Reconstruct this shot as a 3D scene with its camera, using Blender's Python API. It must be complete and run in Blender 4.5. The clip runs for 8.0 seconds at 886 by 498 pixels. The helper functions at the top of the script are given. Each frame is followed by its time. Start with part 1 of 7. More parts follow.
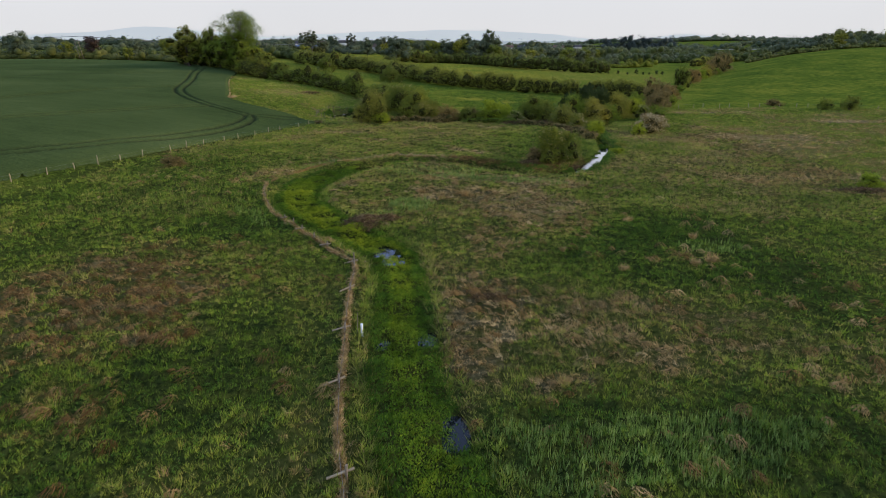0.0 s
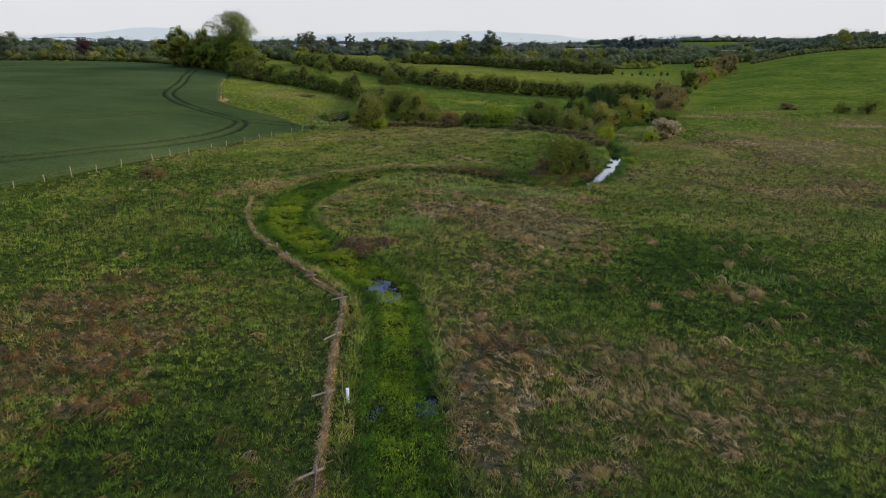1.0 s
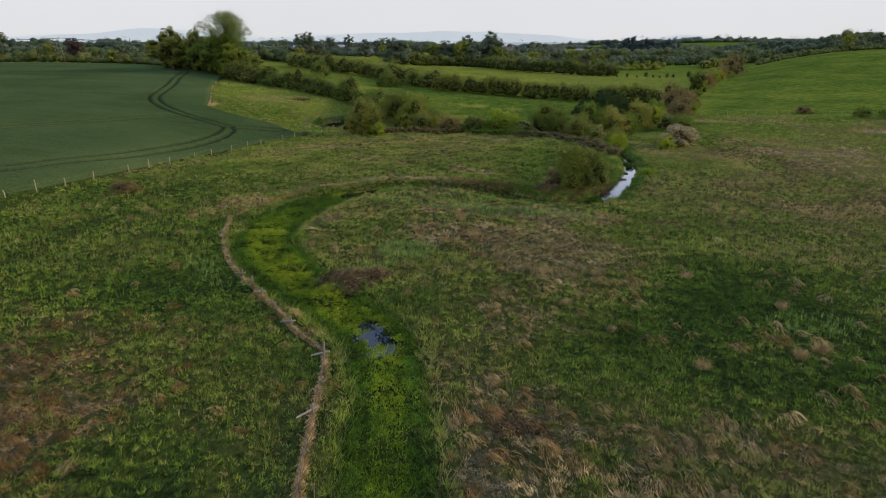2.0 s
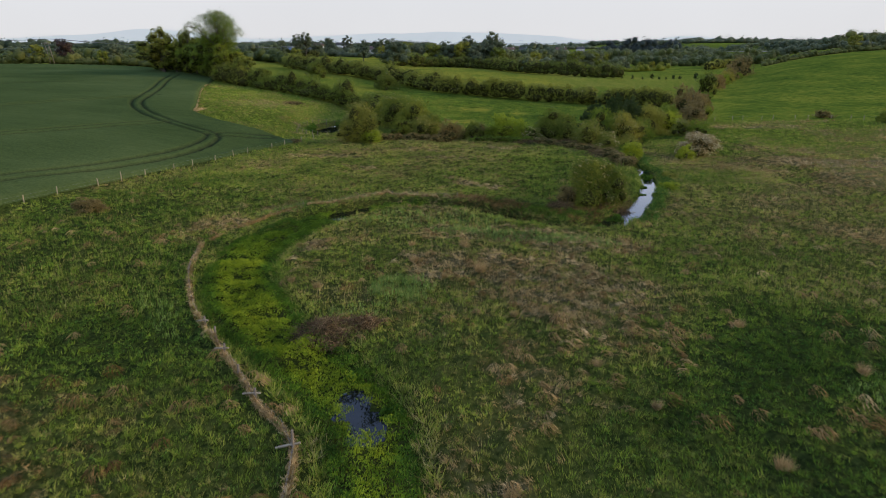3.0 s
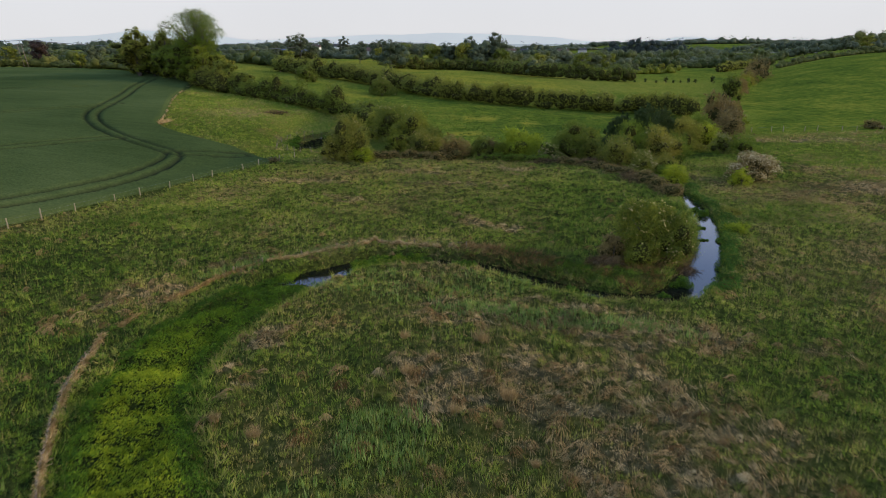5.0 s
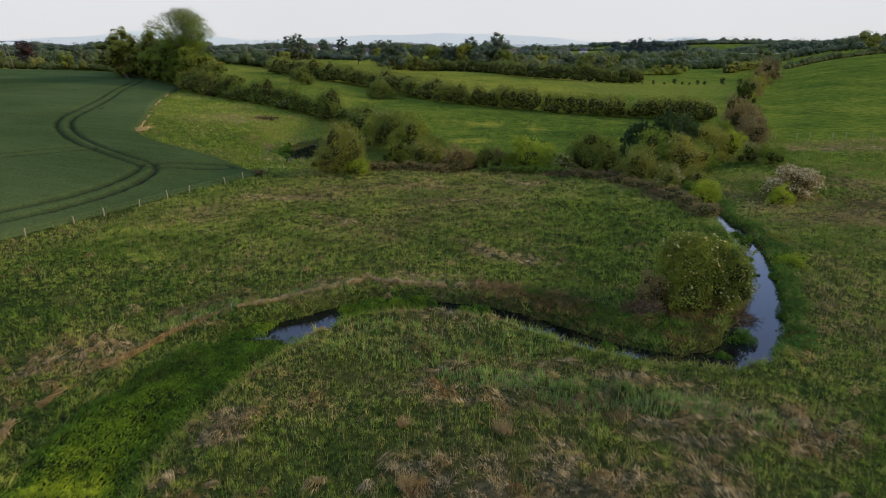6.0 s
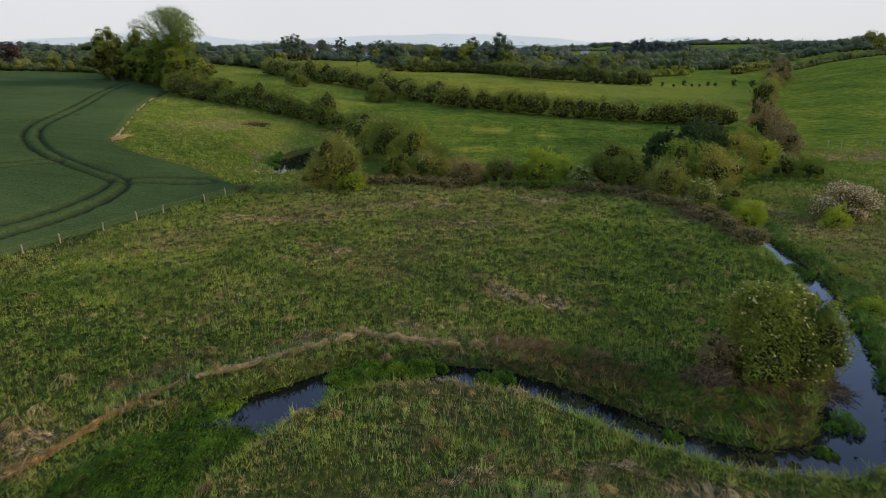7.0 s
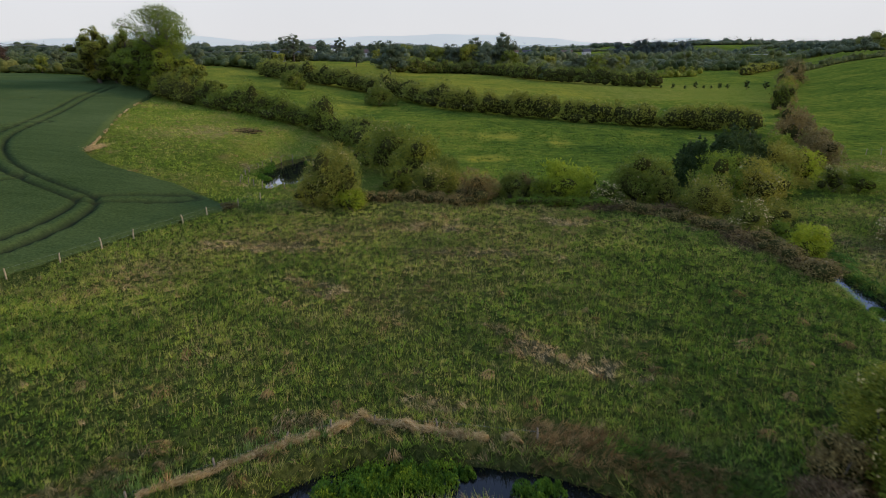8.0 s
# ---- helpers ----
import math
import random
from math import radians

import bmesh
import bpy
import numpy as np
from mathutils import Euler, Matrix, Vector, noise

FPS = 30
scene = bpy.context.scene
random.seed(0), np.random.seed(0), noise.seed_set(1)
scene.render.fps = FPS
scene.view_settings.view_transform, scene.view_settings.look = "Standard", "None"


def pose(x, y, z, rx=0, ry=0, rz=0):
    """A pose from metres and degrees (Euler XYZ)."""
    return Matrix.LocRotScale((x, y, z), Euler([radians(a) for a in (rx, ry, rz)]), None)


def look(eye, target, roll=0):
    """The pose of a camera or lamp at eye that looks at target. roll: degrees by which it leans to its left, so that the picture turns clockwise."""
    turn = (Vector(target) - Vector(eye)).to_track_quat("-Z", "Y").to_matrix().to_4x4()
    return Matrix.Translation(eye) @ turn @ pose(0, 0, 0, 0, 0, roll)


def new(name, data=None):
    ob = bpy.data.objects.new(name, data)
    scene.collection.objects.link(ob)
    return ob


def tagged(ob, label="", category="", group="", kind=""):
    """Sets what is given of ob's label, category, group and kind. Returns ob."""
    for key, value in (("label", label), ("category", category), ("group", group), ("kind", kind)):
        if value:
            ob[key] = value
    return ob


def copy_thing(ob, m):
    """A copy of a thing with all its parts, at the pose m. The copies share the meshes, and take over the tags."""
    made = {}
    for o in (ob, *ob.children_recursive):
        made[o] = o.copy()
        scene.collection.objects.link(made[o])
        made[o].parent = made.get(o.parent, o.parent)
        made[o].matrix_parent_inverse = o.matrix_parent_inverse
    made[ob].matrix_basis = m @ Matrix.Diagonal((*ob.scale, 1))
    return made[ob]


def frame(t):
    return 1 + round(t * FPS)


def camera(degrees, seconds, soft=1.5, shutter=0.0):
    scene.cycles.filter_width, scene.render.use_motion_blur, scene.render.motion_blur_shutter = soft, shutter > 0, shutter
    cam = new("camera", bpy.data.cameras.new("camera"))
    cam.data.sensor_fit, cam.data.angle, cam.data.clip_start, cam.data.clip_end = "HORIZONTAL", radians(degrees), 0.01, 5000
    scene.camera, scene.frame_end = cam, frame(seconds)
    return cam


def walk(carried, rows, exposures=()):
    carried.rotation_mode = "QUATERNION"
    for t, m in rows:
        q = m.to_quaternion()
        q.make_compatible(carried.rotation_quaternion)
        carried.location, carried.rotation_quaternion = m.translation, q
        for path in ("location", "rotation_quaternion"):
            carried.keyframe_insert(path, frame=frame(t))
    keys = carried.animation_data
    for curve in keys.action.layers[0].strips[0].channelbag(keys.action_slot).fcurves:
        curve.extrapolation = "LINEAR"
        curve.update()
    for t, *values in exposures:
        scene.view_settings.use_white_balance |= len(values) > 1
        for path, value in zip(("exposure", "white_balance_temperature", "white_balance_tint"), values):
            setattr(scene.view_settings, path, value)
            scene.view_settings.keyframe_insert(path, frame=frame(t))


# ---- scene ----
# ---------------------------------------------------------------- camera
cam = camera(73.0, 8.0, soft=0.7, shutter=0.35)
# seconds, x, y, z, yaw, pitch, roll
ROWS = [
    (0, 0.0, 0.0, 17.082, -0.21, -18.959, 0.006),
    (0.5, -0.078, 3.391, 17.149, -0.211, -18.929, 0.017),
    (1, -0.145, 6.977, 17.214, -0.214, -18.901, 0.029),
    (1.5, -0.202, 10.741, 17.276, -0.217, -18.873, 0.04),
    (2, -0.253, 14.667, 17.336, -0.222, -18.846, 0.051),
    (2.5, -0.302, 18.738, 17.393, -0.229, -18.82, 0.063),
    (3, -0.355, 22.936, 17.447, -0.236, -18.794, 0.074),
    (3.5, -0.416, 27.245, 17.499, -0.245, -18.77, 0.086),
    (4, -0.495, 31.649, 17.548, -0.255, -18.747, 0.097),
    (4.5, -0.598, 36.129, 17.595, -0.266, -18.724, 0.109),
    (5, -0.735, 40.67, 17.639, -0.279, -18.702, 0.121),
    (5.5, -0.916, 45.254, 17.68, -0.293, -18.681, 0.132),
    (6, -1.154, 49.865, 17.719, -0.308, -18.661, 0.144),
    (6.5, -1.46, 54.485, 17.755, -0.324, -18.642, 0.155),
    (7, -1.847, 59.098, 17.789, -0.341, -18.624, 0.167),
    (7.5, -2.33, 63.686, 17.82, -0.36, -18.606, 0.179),
    (8, -2.925, 68.234, 17.848, -0.38, -18.59, 0.191),
]
walk(cam, [(t, pose(x, y, z, 90 + pitch, roll, yaw)) for t, x, y, z, yaw, pitch, roll in ROWS])

# ---------------------------------------------------------------- world and light
SUN_ELEVATION, SUN_AZIMUTH = 18.0, 90.0      # degrees; azimuth clockwise from +y
world = bpy.data.worlds.new("overcast_evening")
scene.world = world
world.use_nodes = True
wn, wl = world.node_tree.nodes, world.node_tree.links
wn.clear()
sky = wn.new("ShaderNodeTexSky")
sky.sky_type, sky.sun_disc = "NISHITA", False
sky.sun_elevation, sky.sun_rotation = radians(SUN_ELEVATION), radians(SUN_AZIMUTH)
sky.dust_density, sky.air_density = 3.0, 1.0
sky_bg = wn.new("ShaderNodeBackground")
sky_bg.inputs["Strength"].default_value = 0.05
wl.new(sky.outputs["Color"], sky_bg.inputs["Color"])
coord = wn.new("ShaderNodeTexCoord")
split = wn.new("ShaderNodeSeparateXYZ")
wl.new(coord.outputs["Generated"], split.inputs[0])
cloud_ramp = wn.new("ShaderNodeValToRGB")
stops = [(0.0, (0.262, 0.262, 0.268)), (0.07, (0.260, 0.264, 0.276)), (0.17, (0.50, 0.53, 0.585)), (0.32, (0.235, 0.325, 0.55)), (1.0, (0.120, 0.175, 0.335))]
while len(cloud_ramp.color_ramp.elements) < len(stops):
    cloud_ramp.color_ramp.elements.new(0.5)
for stop, (at, tint) in zip(cloud_ramp.color_ramp.elements, stops):
    stop.position, stop.color = at, (*tint, 1)
wl.new(split.outputs["Z"], cloud_ramp.inputs["Fac"])
cloud_noise = wn.new("ShaderNodeTexNoise")
cloud_noise.inputs["Scale"].default_value = 2.2
cloud_noise.inputs["Detail"].default_value = 4.0
wl.new(coord.outputs["Generated"], cloud_noise.inputs["Vector"])
cloud_mix = wn.new("ShaderNodeMix")
cloud_mix.data_type, cloud_mix.blend_type = "RGBA", "MULTIPLY"
cloud_mix.inputs["Factor"].default_value = 0.14
wl.new(cloud_ramp.outputs["Color"], cloud_mix.inputs["A"])
wl.new(cloud_noise.outputs["Fac"], cloud_mix.inputs["B"])
cloud_bg = wn.new("ShaderNodeBackground")
cloud_bg.inputs["Strength"].default_value = 5.6
wl.new(cloud_mix.outputs["Result"], cloud_bg.inputs["Color"])
both = wn.new("ShaderNodeMixShader")
both.inputs["Fac"].default_value = 0.92
world_out = wn.new("ShaderNodeOutputWorld")
wl.new(sky_bg.outputs[0], both.inputs[1])
wl.new(cloud_bg.outputs[0], both.inputs[2])
wl.new(both.outputs[0], world_out.inputs["Surface"])

sun = new("sun", bpy.data.lights.new("sun", "SUN"))
sun.data.energy, sun.data.angle, sun.data.color = 5.0, radians(14), (1.0, 0.80, 0.52)
sun_way = Vector((math.sin(radians(SUN_AZIMUTH)) * math.cos(radians(SUN_ELEVATION)),
                  math.cos(radians(SUN_AZIMUTH)) * math.cos(radians(SUN_ELEVATION)), math.sin(radians(SUN_ELEVATION))))
sun.matrix_world = look(sun_way * 300, (0, 0, 0))
scene.view_settings.exposure = -0.73

# ---------------------------------------------------------------- materials
def material(name):
    m = bpy.data.materials.new(name)
    m.use_nodes = True
    return m, m.node_tree.nodes, m.node_tree.links, m.node_tree.nodes["Principled BSDF"]


def ramp_node(nodes, stops):
    r = nodes.new("ShaderNodeValToRGB")
    e = r.color_ramp.elements
    while len(e) < len(stops):
        e.new(0.5)
    for k, (p, c) in enumerate(stops):
        e[k].position, e[k].color = p, (*c, 1)
    return r


def noise_node(nodes, links, vec, scale, detail=4.0, rough=0.55):
    n = nodes.new("ShaderNodeTexNoise")
    n.inputs["Scale"].default_value, n.inputs["Detail"].default_value, n.inputs["Roughness"].default_value = scale, detail, rough
    links.new(vec, n.inputs["Vector"])
    return n


def math_node(nodes, links, op, a, b, clamp=False):
    n = nodes.new("ShaderNodeMath")
    n.operation, n.use_clamp = op, clamp
    for k, v in ((0, a), (1, b)):
        if isinstance(v, (int, float)):
            n.inputs[k].default_value = v
        else:
            links.new(v, n.inputs[k])
    return n.outputs[0]


def mix_node(nodes, links, fac, a, b, blend="MIX"):
    n = nodes.new("ShaderNodeMix")
    n.data_type, n.blend_type = "RGBA", blend
    for key, v in (("Factor", fac), ("A", a), ("B", b)):
        if isinstance(v, (int, float)):
            n.inputs[key].default_value = v
        elif isinstance(v, tuple):
            n.inputs[key].default_value = (*v, 1)
        else:
            links.new(v, n.inputs[key])
    return n.outputs["Result"]


def rounded_normal(nodes, links, weight):
    """A blade's or leaf's own facing, turned towards the outside of its tuft or clump (the attribute dome)."""
    geo, dome = nodes.new("ShaderNodeNewGeometry"), nodes.new("ShaderNodeAttribute")
    dome.attribute_name = "dome"
    scaled, total, unit = (nodes.new("ShaderNodeVectorMath") for _ in range(3))
    scaled.operation, total.operation, unit.operation = "SCALE", "ADD", "NORMALIZE"
    scaled.inputs["Scale"].default_value = weight
    links.new(dome.outputs["Vector"], scaled.inputs[0])
    links.new(geo.outputs["Normal"], total.inputs[0])
    links.new(scaled.outputs[0], total.inputs[1])
    links.new(total.outputs[0], unit.inputs[0])
    return unit.outputs[0]


TONES = [(0.0, (0.035, 0.068, 0.009)), (0.25, (0.134, 0.184, 0.020)), (0.5, (0.210, 0.198, 0.044)),
         (0.72, (0.270, 0.205, 0.095)), (1.0, (0.440, 0.335, 0.195))]


def ground_material():
    """Earth under a worn sward: the attribute tone says how dry the grass is, pasture how closely grazed, cover how
    much shade under the tufts is put into the colour.
    """
    m, n, l, b = material("sward")
    pos = n.new("ShaderNodeNewGeometry").outputs["Position"]
    tone = n.new("ShaderNodeAttribute")
    tone.attribute_name = "tone"
    past = n.new("ShaderNodeAttribute")
    past.attribute_name = "pasture"
    big = noise_node(n, l, pos, 0.06, 3.0)
    mid = noise_node(n, l, pos, 0.55, 5.0, 0.65)
    fine = noise_node(n, l, pos, 3.2, 6.0, 0.7)
    t = math_node(n, l, "ADD", math_node(n, l, "MULTIPLY", tone.outputs["Fac"], 0.8), math_node(n, l, "MULTIPLY", math_node(n, l, "SUBTRACT", mid.outputs["Fac"], 0.5), 0.6))
    t = math_node(n, l, "ADD", t, math_node(n, l, "MULTIPLY", math_node(n, l, "SUBTRACT", fine.outputs["Fac"], 0.5), 0.9), True)
    rough_col = ramp_node(n, TONES)
    l.new(t, rough_col.inputs["Fac"])
    sweep = n.new("ShaderNodeMapping")
    sweep.inputs["Rotation"].default_value, sweep.inputs["Scale"].default_value = (0, 0, radians(14)), (0.22, 0.6, 1.0)
    l.new(pos, sweep.inputs["Vector"])
    bands = noise_node(n, l, sweep.outputs["Vector"], 1.0, 5.0, 0.7)
    p = math_node(n, l, "ADD", math_node(n, l, "MULTIPLY", big.outputs["Fac"], 0.30), math_node(n, l, "MULTIPLY", mid.outputs["Fac"], 0.5))
    p = math_node(n, l, "ADD", p, math_node(n, l, "MULTIPLY", bands.outputs["Fac"], 0.20))
    p = math_node(n, l, "ADD", p, math_node(n, l, "MULTIPLY", math_node(n, l, "SUBTRACT", tone.outputs["Fac"], 0.3), 0.30))
    pasture_col = ramp_node(n, [(0.34, (0.034, 0.066, 0.013)), (0.48, (0.102, 0.146, 0.019)), (0.62, (0.215, 0.215, 0.030)), (0.86, (0.36, 0.31, 0.030))])
    l.new(p, pasture_col.inputs["Fac"])
    col = mix_node(n, l, past.outputs["Fac"], rough_col.outputs["Color"], pasture_col.outputs["Color"])
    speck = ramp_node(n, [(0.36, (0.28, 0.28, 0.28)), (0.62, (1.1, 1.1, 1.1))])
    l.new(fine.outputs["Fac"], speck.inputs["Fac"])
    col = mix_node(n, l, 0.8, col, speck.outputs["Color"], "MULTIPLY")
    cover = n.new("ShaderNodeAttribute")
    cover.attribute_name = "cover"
    # near-black colour standing for the shade between tufts, mixed in by cover
    tuft_shade = ramp_node(n, [(0.35, (0.010, 0.014, 0.005)), (0.65, (0.042, 0.048, 0.015))])
    l.new(fine.outputs["Fac"], tuft_shade.inputs["Fac"])
    col = mix_node(n, l, cover.outputs["Fac"], col, tuft_shade.outputs["Color"])
    l.new(col, b.inputs["Base Color"])
    b.inputs["Roughness"].default_value = 0.9
    b.inputs["Specular IOR Level"].default_value = 0.0
    bump = n.new("ShaderNodeBump")
    bump.inputs["Strength"].default_value, bump.inputs["Distance"].default_value = 0.9, 0.25
    l.new(fine.outputs["Fac"], bump.inputs["Height"])
    l.new(bump.outputs[0], b.inputs["Normal"])
    return m


def tone_material(name, stops, spread=0.35, through_light=0.25, rough=0.7):
    """Blades and leaves: tone from the attribute, scattered blade by blade."""
    m, n, l, b = material(name)
    geo = n.new("ShaderNodeNewGeometry")
    tone = n.new("ShaderNodeAttribute")
    tone.attribute_name = "tone"
    t = math_node(n, l, "ADD", tone.outputs["Fac"], math_node(n, l, "MULTIPLY", math_node(n, l, "SUBTRACT", geo.outputs["Random Per Island"], 0.5), spread), True)
    r = ramp_node(n, stops)
    l.new(t, r.inputs["Fac"])
    blot = noise_node(n, l, geo.outputs["Position"], 1.9, 4.0, 0.65)
    shade = ramp_node(n, [(0.36, (0.58, 0.62, 0.58)), (0.64, (1.30, 1.26, 1.18))])
    l.new(blot.outputs["Fac"], shade.inputs["Fac"])
    col = mix_node(n, l, 1.0, r.outputs["Color"], shade.outputs["Color"], "MULTIPLY")
    broad = noise_node(n, l, geo.outputs["Position"], 0.16, 3.0, 0.6)
    wash = ramp_node(n, [(0.36, (0.70, 0.74, 0.72)), (0.64, (1.22, 1.18, 1.12))])
    l.new(broad.outputs["Fac"], wash.inputs["Fac"])
    col = mix_node(n, l, 1.0, col, wash.outputs["Color"], "MULTIPLY")
    l.new(col, b.inputs["Base Color"])
    b.inputs["Roughness"].default_value = rough
    b.inputs["Specular IOR Level"].default_value = 0.05
    trans = n.new("ShaderNodeBsdfTranslucent")
    facing = rounded_normal(n, l, 0.6)
    l.new(facing, b.inputs["Normal"])
    l.new(facing, trans.inputs["Normal"])
    l.new(col, trans.inputs["Color"])
    mix = n.new("ShaderNodeMixShader")
    mix.inputs["Fac"].default_value = through_light
    l.new(b.outputs[0], mix.inputs[1])
    l.new(trans.outputs[0], mix.inputs[2])
    l.new(mix.outputs[0], n["Material Output"].inputs["Surface"])
    return m


def leaf_material(name, dark, light, through_light=0.35):
    m, n, l, b = material(name)
    geo = n.new("ShaderNodeNewGeometry")
    info = n.new("ShaderNodeObjectInfo")
    blot = noise_node(n, l, geo.outputs["Position"], 1.1, 5.0, 0.65)
    t = math_node(n, l, "ADD", math_node(n, l, "MULTIPLY", geo.outputs["Random Per Island"], 0.35), math_node(n, l, "MULTIPLY", math_node(n, l, "SUBTRACT", blot.outputs["Fac"], 0.18), 0.95))
    r = ramp_node(n, [(0.15, dark), (0.85, light)])
    l.new(t, r.inputs["Fac"])
    vary = ramp_node(n, [(0.0, (0.84, 0.92, 0.85)), (0.5, (1.1, 1.1, 1.05)), (1.0, (1.45, 1.3, 1.05))])
    l.new(info.outputs["Random"], vary.inputs["Fac"])
    col = mix_node(n, l, 1.0, r.outputs["Color"], vary.outputs["Color"], "MULTIPLY")
    l.new(col, b.inputs["Base Color"])
    b.inputs["Roughness"].default_value = 0.5
    b.inputs["Specular IOR Level"].default_value = 0.06
    trans = n.new("ShaderNodeBsdfTranslucent")
    facing = rounded_normal(n, l, 0.5)
    l.new(facing, b.inputs["Normal"])
    l.new(facing, trans.inputs["Normal"])
    l.new(col, trans.inputs["Color"])
    mix = n.new("ShaderNodeMixShader")
    mix.inputs["Fac"].default_value = through_light
    l.new(b.outputs[0], mix.inputs[1])
    l.new(trans.outputs[0], mix.inputs[2])
    l.new(mix.outputs[0], n["Material Output"].inputs["Surface"])
    return m


def plain_material(name, dark, light, scale=6.0, rough=0.8, metal=0.0, bump=0.3, gloss=0.12):
    m, n, l, b = material(name)
    pos = n.new("ShaderNodeTexCoord").outputs["Object"]
    a = noise_node(n, l, pos, scale, 6.0, 0.65)
    c = noise_node(n, l, pos, scale * 0.13, 3.0)
    t = math_node(n, l, "ADD", math_node(n, l, "MULTIPLY", a.outputs["Fac"], 0.6), math_node(n, l, "MULTIPLY", c.outputs["Fac"], 0.4))
    r = ramp_node(n, [(0.3, dark), (0.7, light)])
    l.new(t, r.inputs["Fac"])
    l.new(r.outputs["Color"], b.inputs["Base Color"])
    b.inputs["Roughness"].default_value, b.inputs["Metallic"].default_value = rough, metal
    b.inputs["Specular IOR Level"].default_value = gloss
    if bump:
        bn = n.new("ShaderNodeBump")
        bn.inputs["Strength"].default_value, bn.inputs["Distance"].default_value = bump, 0.02
        l.new(a.outputs["Fac"], bn.inputs["Height"])
        l.new(bn.outputs[0], b.inputs["Normal"])
    return m


def water_material():
    m, n, l, b = material("dark_water")
    pos = n.new("ShaderNodeNewGeometry").outputs["Position"]
    a = noise_node(n, l, pos, 1.3, 3.0)
    mud = noise_node(n, l, pos, 0.5, 4.0)
    r = ramp_node(n, [(0.35, (0.003, 0.004, 0.004)), (0.7, (0.010, 0.011, 0.009))])
    l.new(mud.outputs["Fac"], r.inputs["Fac"])
    l.new(r.outputs["Color"], b.inputs["Base Color"])
    b.inputs["Roughness"].default_value, b.inputs["IOR"].default_value = 0.02, 1.33
    b.inputs["Specular IOR Level"].default_value = 0.5
    bn = n.new("ShaderNodeBump")
    bn.inputs["Strength"].default_value, bn.inputs["Distance"].default_value = 0.05, 0.02
    l.new(a.outputs["Fac"], bn.inputs["Height"])
    l.new(bn.outputs[0], b.inputs["Normal"])
    return m


def crop_material():
    m, n, l, b = material("young_cereal")
    pos = n.new("ShaderNodeNewGeometry").outputs["Position"]
    tone = n.new("ShaderNodeAttribute")
    tone.attribute_name = "tone"
    big = noise_node(n, l, pos, 0.035, 3.0)
    fine = noise_node(n, l, pos, 4.0, 6.0, 0.75)
    stretch = n.new("ShaderNodeMapping")
    stretch.inputs["Rotation"].default_value = (0, 0, radians(-12))
    stretch.inputs["Scale"].default_value = (0.05, 0.9, 1.0)
    l.new(pos, stretch.inputs["Vector"])
    rows_ = noise_node(n, l, stretch.outputs["Vector"], 1.0, 4.0, 0.6)
    t = math_node(n, l, "ADD", math_node(n, l, "MULTIPLY", big.outputs["Fac"], 0.38), math_node(n, l, "MULTIPLY", fine.outputs["Fac"], 0.50))
    t = math_node(n, l, "ADD", t, math_node(n, l, "MULTIPLY", rows_.outputs["Fac"], 0.12))
    r = ramp_node(n, [(0.36, (0.027, 0.044, 0.013)), (0.5, (0.054, 0.077, 0.023)), (0.64, (0.094, 0.118, 0.038))])
    l.new(t, r.inputs["Fac"])
    # ruts: dark earth, with the shade of the wheel gap put into the colour
    col = mix_node(n, l, tone.outputs["Fac"], r.outputs["Color"], (0.022, 0.026, 0.013))
    l.new(col, b.inputs["Base Color"])
    b.inputs["Roughness"].default_value = 0.75
    b.inputs["Specular IOR Level"].default_value = 0.0
    bn = n.new("ShaderNodeBump")
    bn.inputs["Strength"].default_value, bn.inputs["Distance"].default_value = 0.8, 0.2
    l.new(fine.outputs["Fac"], bn.inputs["Height"])
    l.new(bn.outputs[0], b.inputs["Normal"])
    return m


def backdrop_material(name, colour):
    """Far hills: a plain distant backdrop that glows, with the haze of kilometres of air put into its colour."""
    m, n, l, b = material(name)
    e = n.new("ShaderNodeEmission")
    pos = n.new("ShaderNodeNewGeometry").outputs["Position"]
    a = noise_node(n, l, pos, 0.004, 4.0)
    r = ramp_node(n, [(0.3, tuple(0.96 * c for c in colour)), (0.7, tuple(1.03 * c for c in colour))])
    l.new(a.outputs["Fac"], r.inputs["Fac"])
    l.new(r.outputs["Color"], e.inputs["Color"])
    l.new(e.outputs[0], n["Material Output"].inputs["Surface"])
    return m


M_GROUND = ground_material()
M_GRASS = tone_material("meadow_blades", [(p, tuple(min(0.6, v * (1.66 - 0.38 * p)) for v in c)) for p, c in TONES], 0.18)
M_STRAW = tone_material("dead_straw", [(0.0, (0.105, 0.052, 0.015)), (0.4, (0.236, 0.142, 0.052)), (0.75, (0.385, 0.262, 0.116)), (1.0, (0.540, 0.400, 0.210))], 0.28, 0.15)
M_HERB = tone_material("herb_leaves", [(0.0, (0.056, 0.125, 0.018)), (0.5, (0.118, 0.200, 0.030)), (1.0, (0.225, 0.255, 0.052))], 0.4, 0.3)
M_CRESS = tone_material("marsh_leaves", [(0.0, (0.056, 0.120, 0.015)), (0.5, (0.140, 0.222, 0.016)), (1.0, (0.280, 0.325, 0.020))], 0.4, 0.3)
M_IRIS = tone_material("sword_leaves", [(0.0, (0.090, 0.165, 0.026)), (0.5, (0.195, 0.275, 0.060)), (1.0, (0.310, 0.375, 0.115))], 0.5, 0.2)
M_BRAMBLE = tone_material("bramble_stems", [(0.0, (0.060, 0.036, 0.016)), (0.5, (0.140, 0.088, 0.042)), (1.0, (0.280, 0.195, 0.105))], 0.7, 0.0)
M_WATER = water_material()
M_CROP = crop_material()
